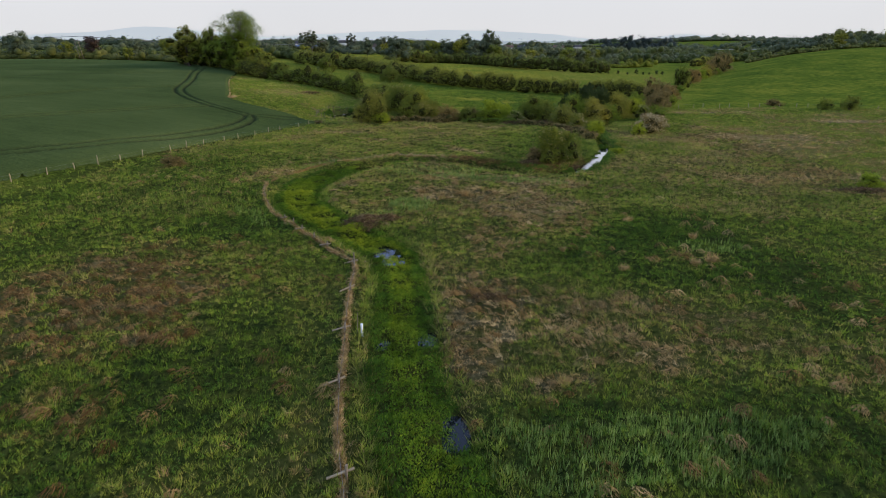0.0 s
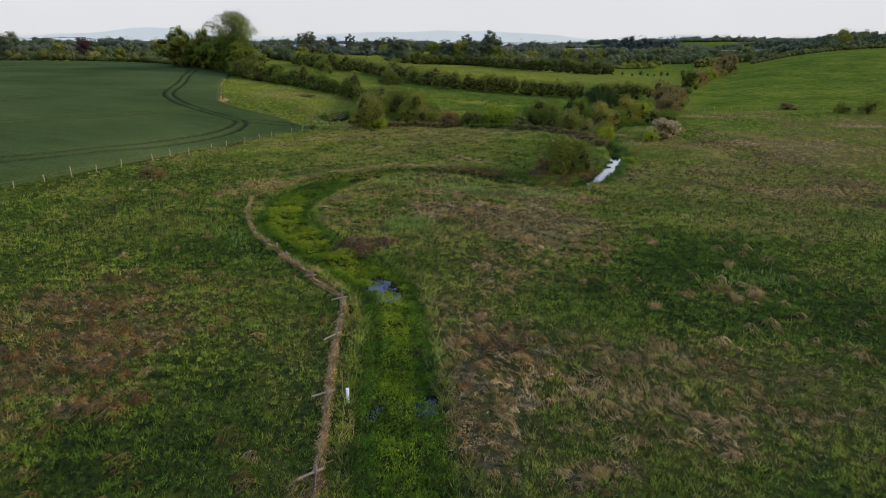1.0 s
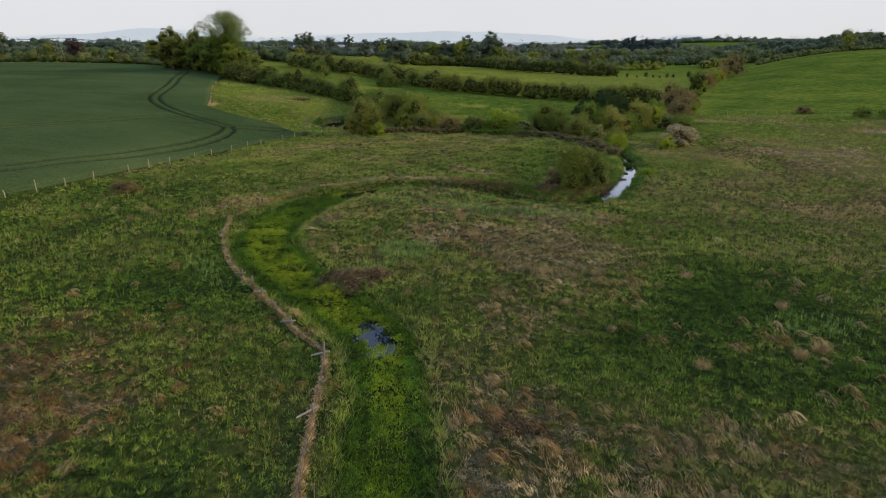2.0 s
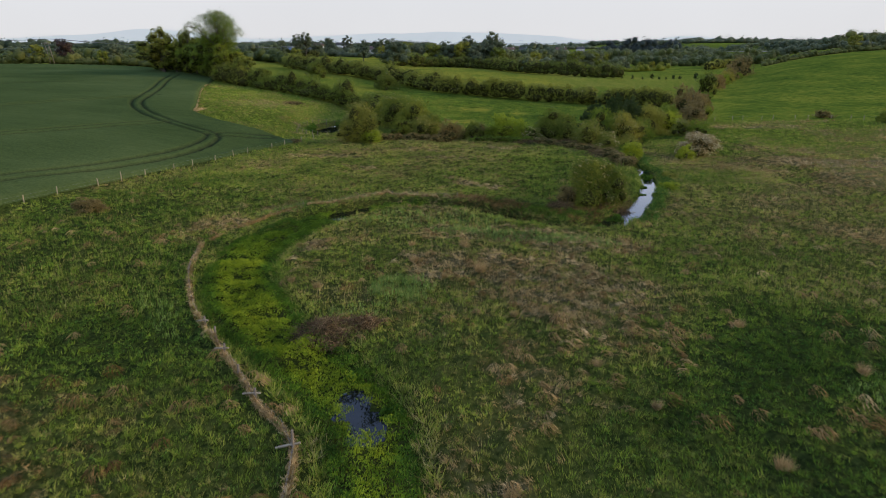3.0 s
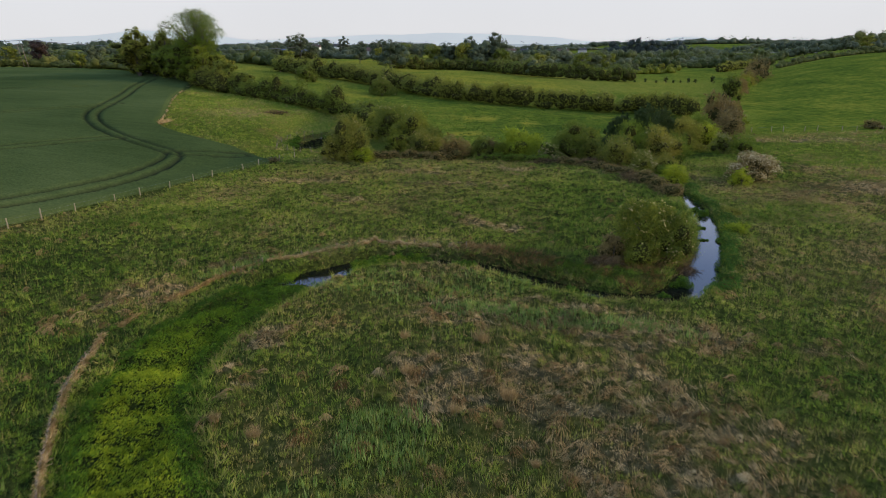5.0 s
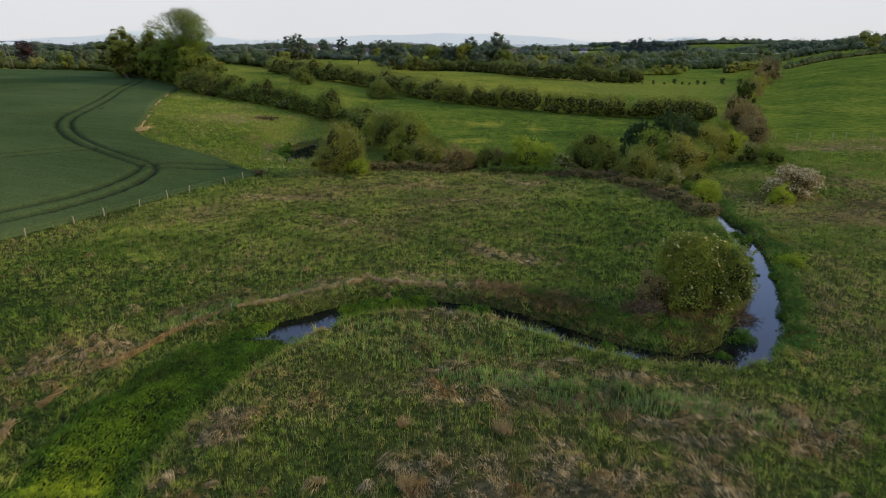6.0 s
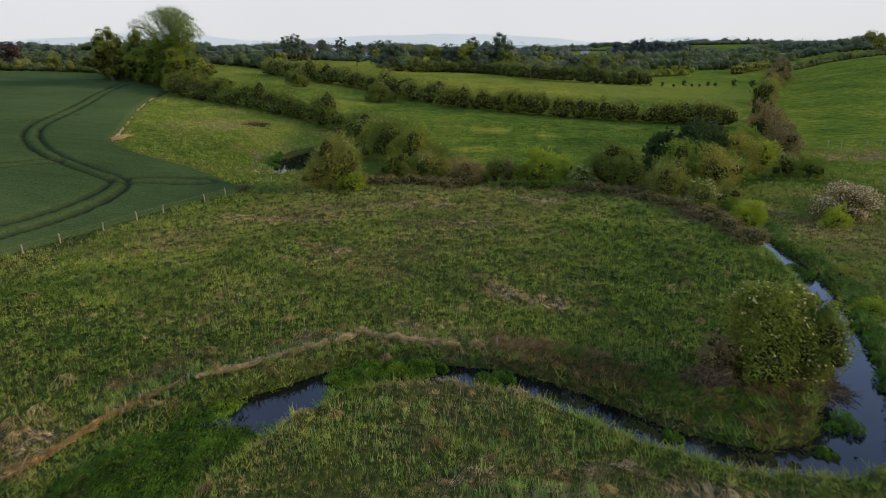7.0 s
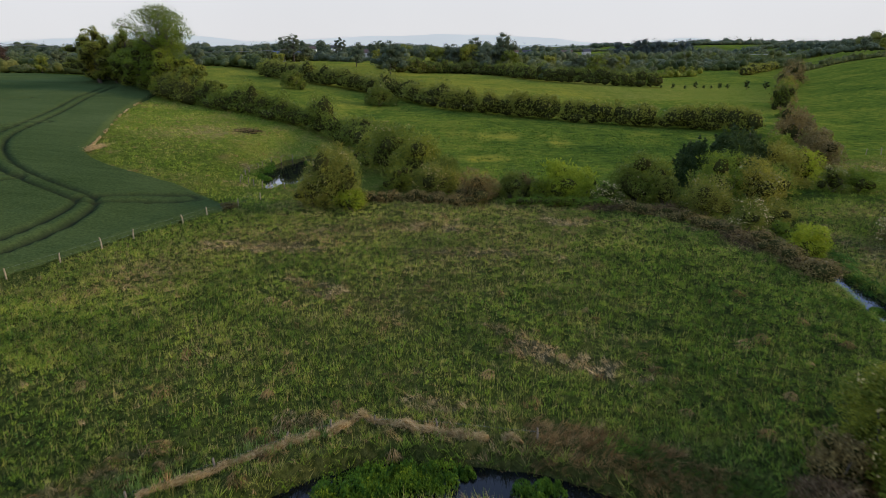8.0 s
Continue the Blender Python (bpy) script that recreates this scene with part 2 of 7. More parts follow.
M_HAW = leaf_material("hawthorn_leaves", (0.042, 0.070, 0.010), (0.262, 0.282, 0.038))
M_LIME = leaf_material("willow_leaves", (0.090, 0.145, 0.011), (0.370, 0.420, 0.032))
M_OLIVE = leaf_material("sallow_leaves", (0.074, 0.090, 0.014), (0.350, 0.322, 0.052))
M_DARK = leaf_material("dark_leaves", (0.018, 0.038, 0.012), (0.078, 0.105, 0.028))
M_OAK = leaf_material("broad_leaves", (0.056, 0.076, 0.012), (0.275, 0.282, 0.044))
M_MAPLE = leaf_material("maple_leaves", (0.062, 0.100, 0.010), (0.240, 0.285, 0.032))
M_FRESH = leaf_material("spring_leaves", (0.049, 0.090, 0.010), (0.240, 0.298, 0.032))
# distance haze put into the leaf colour: greyer and bluer than near trees
M_FAR_HAZE = leaf_material("hazed_far_leaves", (0.050, 0.068, 0.042), (0.128, 0.150, 0.080))
M_WOOD = leaf_material("wood_leaves", (0.036, 0.050, 0.016), (0.155, 0.170, 0.050))
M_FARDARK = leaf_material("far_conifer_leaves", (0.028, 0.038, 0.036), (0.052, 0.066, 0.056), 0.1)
M_BROWN = leaf_material("bare_twigs", (0.078, 0.057, 0.018), (0.285, 0.205, 0.070), 0.15)
M_COPPER = leaf_material("copper_leaves", (0.030, 0.018, 0.014), (0.072, 0.046, 0.032), 0.1)
M_BLOSSOM = leaf_material("may_blossom", (0.22, 0.18, 0.07), (0.48, 0.41, 0.19), 0.2)
# dark colour standing for shade inside crowns and mounds; also the drifted plant matter
M_TWIG_SHADE_DRIFT = plain_material("twig_shade_and_drift", (0.018, 0.019, 0.006), (0.052, 0.052, 0.014), 3.0, 0.95, gloss=0.0)
M_MAY = leaf_material("full_may_blossom", (0.34, 0.27, 0.13), (0.68, 0.56, 0.33), 0.2)
M_BARK = plain_material("bark", (0.050, 0.040, 0.030), (0.140, 0.115, 0.085), 5.0, 0.9)
M_POST = plain_material("weathered_timber", (0.12, 0.090, 0.060), (0.30, 0.240, 0.170), 14.0, 0.85)
M_PALEPOST = plain_material("pale_timber", (0.22, 0.165, 0.095), (0.42, 0.335, 0.210), 14.0, 0.8)
M_WIRE = plain_material("galvanised_wire", (0.10, 0.10, 0.10), (0.22, 0.22, 0.22), 8.0, 0.5, 0.8, 0.0)
M_PLASTIC = plain_material("white_plastic", (0.62, 0.63, 0.62), (0.80, 0.80, 0.78), 3.0, 0.4, 0.0, 0.05)
M_RENDER = plain_material("white_render", (0.62, 0.60, 0.56), (0.80, 0.79, 0.75), 0.6, 0.8)
M_SLATE = plain_material("slate_roof", (0.035, 0.035, 0.040), (0.085, 0.082, 0.085), 2.0, 0.7)
M_TILE = plain_material("tile_roof", (0.085, 0.055, 0.045), (0.170, 0.105, 0.085), 2.0, 0.8)
M_BLUE = plain_material("blue_sheet_roof", (0.090, 0.120, 0.200), (0.140, 0.180, 0.270), 0.8, 0.6)
M_GLASS = plain_material("window_glass", (0.020, 0.025, 0.030), (0.050, 0.055, 0.060), 1.0, 0.08, 0.0, 0.0, 0.5)
M_STONE = plain_material("pale_concrete", (0.32, 0.31, 0.29), (0.55, 0.53, 0.49), 0.9, 0.9)
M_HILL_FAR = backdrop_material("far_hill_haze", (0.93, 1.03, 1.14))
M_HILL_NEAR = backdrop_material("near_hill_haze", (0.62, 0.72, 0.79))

# ---------------------------------------------------------------- mesh helpers
def fast_mesh(name, verts, faces, mat, tone=None, extra=None, smooth=False, cover=None, dome=None):
    """A mesh from numpy arrays: verts (n, 3), faces (m, 3 or 4)."""
    me = bpy.data.meshes.new(name)
    verts, faces = np.asarray(verts, np.float32), np.asarray(faces, np.int32)
    k = faces.shape[1]
    me.vertices.add(len(verts))
    me.vertices.foreach_set("co", verts.ravel())
    me.loops.add(faces.size)
    me.loops.foreach_set("vertex_index", faces.ravel())
    me.polygons.add(len(faces))
    me.polygons.foreach_set("loop_start", np.arange(0, faces.size, k, dtype=np.int32))
    me.polygons.foreach_set("use_smooth", np.full(len(faces), smooth))
    for key, values in (("tone", tone), ("pasture", extra), ("cover", cover)):
        if values is not None:
            me.attributes.new(key, "FLOAT", "POINT").data.foreach_set("value", np.asarray(values, np.float32))
    if dome is not None:
        me.attributes.new("dome", "FLOAT_VECTOR", "POINT").data.foreach_set("vector", np.asarray(dome, np.float32).ravel())
    me.materials.append(mat)
    me.update(calc_edges=True)
    return me


def part(name, me, parent, label=""):
    """Links a mesh as one object under a thing or a part."""
    ob = new(name, me)
    ob.parent = parent
    return tagged(ob, label) if label else ob


def thing(name, at, label, category, group="", kind="", data=None):
    ob = new(name, data)
    ob.matrix_basis = Matrix.Translation(at)
    return tagged(ob, label, category, group, kind)


def joined(chunks):
    """Several (verts, faces) with equal face sizes, as one."""
    vs, fs, base = [], [], 0
    for v, f in chunks:
        vs.append(v)
        fs.append(np.asarray(f) + base)
        base += len(v)
    return np.concatenate(vs), np.concatenate(fs)


def box(cx, cy, cz, sx, sy, sz, taper=1.0):
    s = np.array([(-1, -1, 0), (1, -1, 0), (1, 1, 0), (-1, 1, 0), (-1, -1, 1), (1, -1, 1), (1, 1, 1), (-1, 1, 1)], float)
    v = s * (sx / 2, sy / 2, sz)
    v[4:, :2] *= taper
    f = np.array([(0, 3, 2, 1), (4, 5, 6, 7), (0, 1, 5, 4), (1, 2, 6, 5), (2, 3, 7, 6), (3, 0, 4, 7)])
    return v + (cx, cy, cz), f


def tube(points, radii, sides=6):
    """A round bar of varying radius along points, closed at its ends by a small last ring."""
    p = np.asarray(points, float)
    r = np.broadcast_to(np.asarray(radii, float), (len(p),))
    d = np.gradient(p, axis=0)
    d /= np.linalg.norm(d, axis=1)[:, None] + 1e-9
    ref = np.where(np.abs(d[:, 2:3]) > 0.9, [[1.0, 0, 0]], [[0, 0, 1.0]])
    a = np.cross(d, ref)
    a /= np.linalg.norm(a, axis=1)[:, None]
    b = np.cross(d, a)
    ang = np.linspace(0, 2 * np.pi, sides, endpoint=False)
    ring = lambda k, s: p[k] + s * r[k] * (np.cos(ang)[:, None] * a[k] + np.sin(ang)[:, None] * b[k])
    v = [ring(0, 0.02)] + [ring(k, 1.0) for k in range(len(p))] + [ring(len(p) - 1, 0.02)]
    f = [(k * sides + i, k * sides + (i + 1) % sides, (k + 1) * sides + (i + 1) % sides, (k + 1) * sides + i)
         for k in range(len(v) - 1) for i in range(sides)]
    return np.concatenate(v), np.array(f)


def lattice(x, y, seed):
    """Repeatable random values at whole-number places."""
    h = (x.astype(np.int64) * 374761393 + y.astype(np.int64) * 668265263 + seed * 982451653) & 0x7FFFFFFF
    h = ((h ^ (h >> 13)) * 1274126177) & 0x7FFFFFFF
    return ((h ^ (h >> 16)) & 0xFFFF) / 65535.0


def vnoise(x, y, size, seed=0, octaves=3):
    """Smooth value noise from 0 to 1, with features of about size metres."""
    x, y = np.asarray(x, float), np.asarray(y, float)
    total, amp, norm = np.zeros(np.broadcast(x, y).shape), 1.0, 0.0
    for o in range(octaves):
        u, v = x / size * 2 ** o + 17.3 * o, y / size * 2 ** o - 9.1 * o
        i, j = np.floor(u), np.floor(v)
        a, b = u - i, v - j
        a, b = a * a * (3 - 2 * a), b * b * (3 - 2 * b)
        q = lambda di, dj: lattice(i + di, j + dj, seed + o)
        total += amp * ((q(0, 0) * (1 - a) + q(1, 0) * a) * (1 - b) + (q(0, 1) * (1 - a) + q(1, 1) * a) * b)
        norm += amp
        amp *= 0.5
    return total / norm


def sstep(lo, hi, v):
    t = np.clip((np.asarray(v, float) - lo) / (hi - lo), 0, 1)
    return t * t * (3 - 2 * t)


# ---------------------------------------------------------------- the lie of the land
# the stream's middle line: x, y, half the width
LOWER_STREAM = [(2.5, 2, 2.2), (1.5, 10, 2.1), (0.1, 19, 2.1), (-1.2, 25, 2.0), (-2.15, 30.6, 1.95), (-2.5, 36, 1.8), (-3.0, 42, 1.7),
                (-3.9, 47.5, 2.1), (-6.5, 51.8, 2.2), (-9.4, 55.4, 2.3), (-12.8, 60, 2.6), (-16.2, 66.5, 2.6), (-17.2, 73, 2.7),
                (-15.7, 79.6, 2.6), (-13.0, 84.2, 2.2)]
UPPER_STREAM = [(-10.2, 87.1, 1.4), (-6.4, 89.6, 1.3), (-2.1, 89.8, 0.95), (1, 89.3, 1.0), (3.7, 88.1, 0.85), (6.3, 86.2, 0.68),
                (8.6, 84.2, 0.62), (11.9, 82.4, 0.60), (14.4, 81.9, 0.70), (17.4, 82.6, 1.05), (19.6, 85.6, 1.3), (22.1, 89.0, 1.0),
                (25.1, 95.0, 0.75), (27.9, 102.4, 0.72), (29.0, 107, 0.75), (29.7, 112.5, 0.55), (30.3, 117, 0.5), (31.2, 122, 0.6),
                (33.5, 129, 0.6), (38, 138, 0.6), (44, 150, 0.6)]


def smooth_line(points, step=0.6):
    """A Catmull-Rom line through points, cut into short pieces."""
    p = np.asarray(points, float)
    p = np.concatenate([[2 * p[0] - p[1]], p, [2 * p[-1] - p[-2]]])
    out = []
    for a, b, c, d in zip(p, p[1:], p[2:], p[3:]):
        n = max(2, int(np.linalg.norm((c - b)[:2]) / step))
        t = np.linspace(0, 1, n, endpoint=False)[:, None]
        out.append(0.5 * (2 * b + (c - a) * t + (2 * a - 5 * b + 4 * c - d) * t ** 2 + (3 * b - a - 3 * c + d) * t ** 3))
    out.append(p[-2:-1])
    return np.concatenate(out)


STREAM = smooth_line(LOWER_STREAM + UPPER_STREAM, 1.2)
WATER_Z = -0.42
POND = (-25.4, 161.5, 4.4, 10.5)               # middle x, y and half sizes


POOLS = [(-5.1, 50.0, 0.75, 1.1), (-4.0, 48.0, 0.9, 1.3), (-0.75, 33.6, 0.35, 1.0), (0.9, 24.0, 0.55, 1.3), (-3.4, 32.6, 0.35, 0.4)]      # open water in the silted bed


def stream_gap(x, y):
    """Distance from the stream's bank (below 0: in the bed)."""
    x, y = np.asarray(x, float), np.asarray(y, float)
    best = np.full(x.shape, 1e3)
    near = (x > -60) & (x < 80) & (y > -20) & (y < 175)
    px, py = x[near], y[near]
    d = np.full(px.shape, 1e3)
    for (ax, ay, aw), (bx, by, bw) in zip(STREAM, STREAM[1:]):
        ux, uy = bx - ax, by - ay
        t = np.clip(((px - ax) * ux + (py - ay) * uy) / (ux * ux + uy * uy), 0, 1)
        d = np.minimum(d, np.hypot(px - ax - t * ux, py - ay - t * uy) - (aw + t * (bw - aw)))
    best[near] = d
    return best


def brown_line(y):
    """x of the overgrown field boundary that climbs beside the eastern hill."""
    return np.interp(y, [100, 140, 178, 285, 420, 600, 900], [40, 50, 70, 128, 200, 300, 470])


def land(x, y):
    """Height of the ground without the stream."""
    x, y = np.asarray(x, float), np.asarray(y, float)
    d = -0.947 * (x + 37) + 0.32 * (y - 115)
    west = 9.6 * (1 - np.exp(-np.maximum(d - 1.0, 0) / 45)) * sstep(-1, 8, d) * sstep(30, -20, x)
    floor_ = (2.0 + 2.6 * sstep(120, 40, x)) * sstep(165, 320, y) + 1.6 * sstep(160, 220, y) * sstep(45, -15, x)
    e = (x - brown_line(y)) * 0.88
    east = 13.6 * (1 - np.exp(-np.maximum(e, 0) / 38)) * sstep(140, 360, y)
    far = 4.0 * sstep(500, 1500, y) + 2.0 * sstep(640, 1000, y)
    roll = 1.2 * (vnoise(x, y, 90, 5, 2) - 0.5) * sstep(140, 260, y)
    return np.maximum(west, floor_) + east + far + roll


def in_apron(x, y):
    """The sedge apron that fills the inside of the bend."""
    gap = stream_gap(x, y)
    return (gap > 0.25) & (gap < 4.6 - 0.12 * np.maximum(10 - x, 0)) & (y > np.interp(x, [1, 6, 9, 12, 16, 24], [90, 87.2, 85, 83, 82.5, 84])) & (x > 1) & (x < 22) & (y < 96)


def ground_height(x, y):
    x, y = np.asarray(x, float), np.asarray(y, float)
    z = land(x, y)
    gap = stream_gap(x, y)
    rough = sstep(15, 60, 70 - np.abs(x)) * sstep(190, 150, y)
    humps = np.abs(2 * vnoise(x, y, 1.5, 3, 2) - 1)                # rounded tussocks with narrow hollows between
    z = z + rough * (0.62 * humps * sstep(0.1, 0.9, gap) - 0.10 + 0.35 * (vnoise(x, y, 7, 4, 2) - 0.5))
    north = sstep(84, 88, y) * sstep(20, 8, x)                 # the outer bank of the bend stands a little proud
    z = z + 0.35 * north * sstep(0.2, 1.0, gap) * sstep(5.0, 1.5, gap)
    silted = sstep(86.5, 84.5, y + 0.25 * np.maximum(x + 12, 0)) * sstep(-8, -13, x - 0.9 * np.maximum(84 - y, 0))
    for px, py, a, b in POOLS:
        silted = np.minimum(silted, sstep(0.85, 1.25, np.hypot((x - px) / a, (y - py) / b)))
    z = z - (1.05 - 0.70 * silted) * (1 - sstep(-0.25, 0.85, gap))
    z = np.where((gap < 0.3) & (silted > 0.6), np.maximum(z, WATER_Z + 0.08), z)
    level = sstep(2.6, 1.3, np.hypot((x - POND[0]) / POND[2], (y - POND[1]) / POND[3]))
    z = z * (1 - 0.93 * level)
    q = np.hypot((x - POND[0]) / POND[2], (y - POND[1]) / POND[3]) + 0.35 * (vnoise(x, y, 2.2, 6, 2) - 0.5)
    z = np.where(q < 1.35, z * sstep(1.0, 1.3, q) + (-0.75) * (1 - sstep(0.98, 1.16, q)), z)
    return z


def spread_lines(lo, hi, fine_lo, fine_hi, step, grow=1.09):
    """Grid lines: even in the middle stretch, ever wider outside."""
    mid = list(np.arange(fine_lo, fine_hi + step / 2, step))
    for sign, end in ((-1, lo), (1, hi)):
        p, s, side = (fine_lo if sign < 0 else fine_hi), step, []
        while sign * (end - p) > 0:
            s = min(s * grow, max(30, 0.06 * abs(p)))
            p += sign * s
            side.append(p)
        mid = side[::-1] + mid if sign < 0 else mid + side
    return np.array(mid)


def grid_faces(nx, ny):
    i, j = np.meshgrid(np.arange(nx - 1), np.arange(ny - 1), indexing="ij")
    a = (i * ny + j).ravel()
    return np.stack([a, a + ny, a + ny + 1, a + 1], 1)


# patches of dead growth: x, y, half sizes, turn, strength
DEAD_NEAR = [(-24, 42, 9, 9, 0, 0.58), (-28, 32, 9, 7, 0, 0.50), (-19, 25, 5, 4, 0, 0.42), (-17, 33, 3, 1.5, 20, 0.7), (3.0, 38.5, 3.2, 4.6, 0, 0.95), (2.2, 31, 2.2, 4.2, 0, 0.85),
             (6.5, 27.5, 2.6, 1.6, 20, 0.55), (2.5, 69, 6.5, 4.2, -10, 0.75), (9, 65, 7, 7, 0, 0.55), (-12, 70.5, 1.6, 1.4, 0, 0.8), (-11.5, 75, 2.0, 1.6, 0, 0.8),
             (-24, 81, 3.2, 6.0, -25, 0.60), (-17.5, 90.0, 4, 1.3, 32, 0.55), (14, 34, 9, 7, 0, 0.26), (27, 31, 10, 7, 0, 0.26), (14, 75, 9, 3, -15, 0.6), (4, 78.5, 8, 2.6, -5, 0.5), (2.5, 34.5, 2.8, 5.5, 5, 0.9), (6, 52, 4, 5, 0, 0.3), (12, 58, 6, 5, 0, 0.4)]
DEAD_FAR = [(51, 71, 6, 1.2, -10, 0.95), (20, 47, 4, 3, 0, 0.45), (9, 79, 7, 1.8, -20, 0.5), (-3, 95.6, 2.2, 0.8, 0, 0.5), (-11, 93.4, 3.0, 1.0, 25, 0.5),
            (4.5, 100.5, 6.0, 1.2, -28, 0.75), (1, 104, 3.0, 1.0, -20, 0.6), (-20, 122, 7, 1.6, -8, 0.55), (0, 120, 7, 1.4, -6, 0.4), (-4, 128, 6, 1.6, -10, 0.5), (-13, 112, 4, 1.2, -30, 0.5), (12, 130, 5, 1.2, 0, 0.9), (25, 128, 3, 1.5, 20, 0.7),
            (-39.5, 87, 2, 2, 0, 0.6), (-43, 176, 9, 4, 10, 0.30), (-34, 160, 2.6, 4.0, 0, 0.5), (-30, 149, 3.5, 1.2, 0, 0.5), (70, 158, 12, 3, 0, 0.6), (95, 140, 8, 4, 0, 0.6), (60, 115, 12, 4, 0, 0.4)]
GREEN = [(21, 51, 10, 12, 0, 0.65), (12, 23, 10, 5, 0, 0.6), (-13, 27, 7, 8, 0, 0.55), (28, 40, 6, 8, 0, 0.4), (-26, 74, 6, 8, 0, 0.4), (-20, 60, 6, 8, 0, 0.3), (19, 107, 12, 17, 0, 0.62), (15, 97, 12, 10, 0, 0.35), (31, 90, 5, 5, 0, 0.25), (-35, 84, 10, 15, 0, 0.45), (-28, 100, 9, 9, 0, 0.35), (-30, 24, 14, 7, 0, 0.5), (34, 26, 10, 8, 0, 0.4), (5, 106, 9, 7, 0, 0.2), (43, 134, 13, 13, 0, 0.5), (62, 150, 14, 12, 0, 0.5)]


def blot(x, y, rows):
    out = np.zeros(np.broadcast(x, y).shape)
    wob = vnoise(x, y, 2.2, 41, 3) - 0.5
    for cx, cy, a, b, turn, k in rows:
        c, s = math.cos(radians(turn)), math.sin(radians(turn))
        u, v = ((x - cx) * c + (y - cy) * s) / a, ((y - cy) * c - (x - cx) * s) / b
        out = np.maximum(out, k * sstep(1.25, 0.55, np.hypot(u, v) + 1.1 * wob))
    return out


def rust(x, y):
    """Where the dead growth is red-brown sedge and not bleached straw."""
    return np.maximum(sstep(-9, -15, x) * sstep(58, 50, y), 0.75 * sstep(1.5, 0.4, np.hypot((x - 3.0) / 2.6, (y - 40) / 2.2)))


def dryness_and_falloff(x, y):
    """0: lush green, 1: bleached straw; a lens falloff across x is included."""
    x, y = np.asarray(x, float), np.asarray(y, float)
    base = 0.28 + 0.50 * (vnoise(x, y, 9, 11, 3) - 0.5) + 0.27 * (vnoise(x, y, 1.5, 12, 3) - 0.5)
    base = base + 0.10 * sstep(4, 22, x) * sstep(100, 60, y) + 0.03 * sstep(92, 110, y) * sstep(26, 14, np.abs(x))
    base = base + 0.07 * sstep(55, 90, y) + 0.03 * sstep(88, 102, y) * sstep(34, 24, x) * sstep(-34, -24, x)
    # paler middle strip, darker sides: lens falloff put into the grass tone
    base = base + 0.12 * sstep(17, 8, np.abs(x)) * sstep(96, 88, y) - 0.05 * sstep(12, 20, np.abs(x)) * sstep(100, 90, y)
    base = base + (0.10 + 0.5 * (vnoise(x, y * 2.5, 14, 19, 2) - 0.5)) * sstep(30, 42, x) * sstep(50, 62, y)
    base = base + (0.10 + 0.35 * (vnoise(x, y * 1.8, 3.5, 20, 3) - 0.5)) * sstep(24, 30, x) * sstep(58, 70, y) * sstep(150, 130, y)
    patch = blot(x, y, DEAD_NEAR + DEAD_FAR)
    streak = vnoise(x * 1.0, y * 2.2, 1.1, 13, 3)
    t = base + patch * (0.22 + 0.78 * sstep(0.42, 0.64, streak)) * 1.05
    return np.clip(t - blot(x, y, GREEN) * 0.45, 0, 1)


gx = spread_lines(-4600, 4600, -30, 34, 0.5, 1.09)
gy = spread_lines(-400, 4700, 16, 122, 0.5, 1.09)
GX, GY = [a.ravel() for a in np.meshgrid(gx, gy, indexing="ij")]
GZ = ground_height(GX, GY)
inside = sstep(0, 6, GX + 14 + 0.42 * (GY - 165)) * sstep(0, 5, brown_line(GY) - 6 - GX) * sstep(141, 145, GY)
hillside = sstep(-3, 3, GY - np.interp(GX, [40, 66, 97, 118, 150], [190, 171, 169.5, 164, 155]))
pasture_mask = np.maximum(inside, hillside * sstep(0, 8, GX - brown_line(GY) + 4))
pasture_mask = np.maximum(pasture_mask, sstep(205, 215, GY) * (GX > -70 - 0.6 * (GY - 205)))
pasture_mask = pasture_mask * (1 - 0.6 * sstep(248, 262, GY) * sstep(345, 325, GY) * sstep(44, 60, GX) * sstep(128, 110, GX - 0.55 * (GY - 285)))
ground_tone = dryness_and_falloff(GX, GY)
grazed = 0.30 + 0.28 * sstep(238, 262, GY) * sstep(70, 50, GX) 
grazed = grazed - 0.22 * sstep(8, 40, GX) * sstep(225, 190, GY) * sstep(0.35, 0.6, vnoise(GX, GY, 5, 16, 3)) + 0.5 * (vnoise(GX, GY, 14, 17, 3) - 0.5)
grazed = np.where(GX > brown_line(GY) - 3, 0.27 + 0.36 * (vnoise(GX, GY * 2, 16, 18, 4) - 0.5), grazed)
for fx, fy, fr in ((1, 187, 5.0), (10, 189, 4.5), (5, 169.5, 4.5), (0.5, 156.5, 4.0), (20, 183, 2.5)):
    grazed = grazed + 0.85 * sstep(1.2, 0.2, np.hypot((GX - fx) / fr, (GY - fy) / (0.55 * fr)) + 1.4 * (vnoise(GX, GY, 3, 15, 3) - 0.5))
planted = sstep(248, 262, GY) * sstep(345, 325, GY) * sstep(44, 60, GX) * sstep(128, 110, GX - 0.55 * (GY - 285))
ground_tone = np.maximum(ground_tone, 0.55 * planted)
ground_tone = ground_tone * (1 - pasture_mask) + np.clip(grazed, 0, 1) * pasture_mask
# dense grass, where the ground colour takes more of the painted shade
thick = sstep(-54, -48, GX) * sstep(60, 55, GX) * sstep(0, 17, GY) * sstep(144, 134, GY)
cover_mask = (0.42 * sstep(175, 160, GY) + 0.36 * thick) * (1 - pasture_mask)
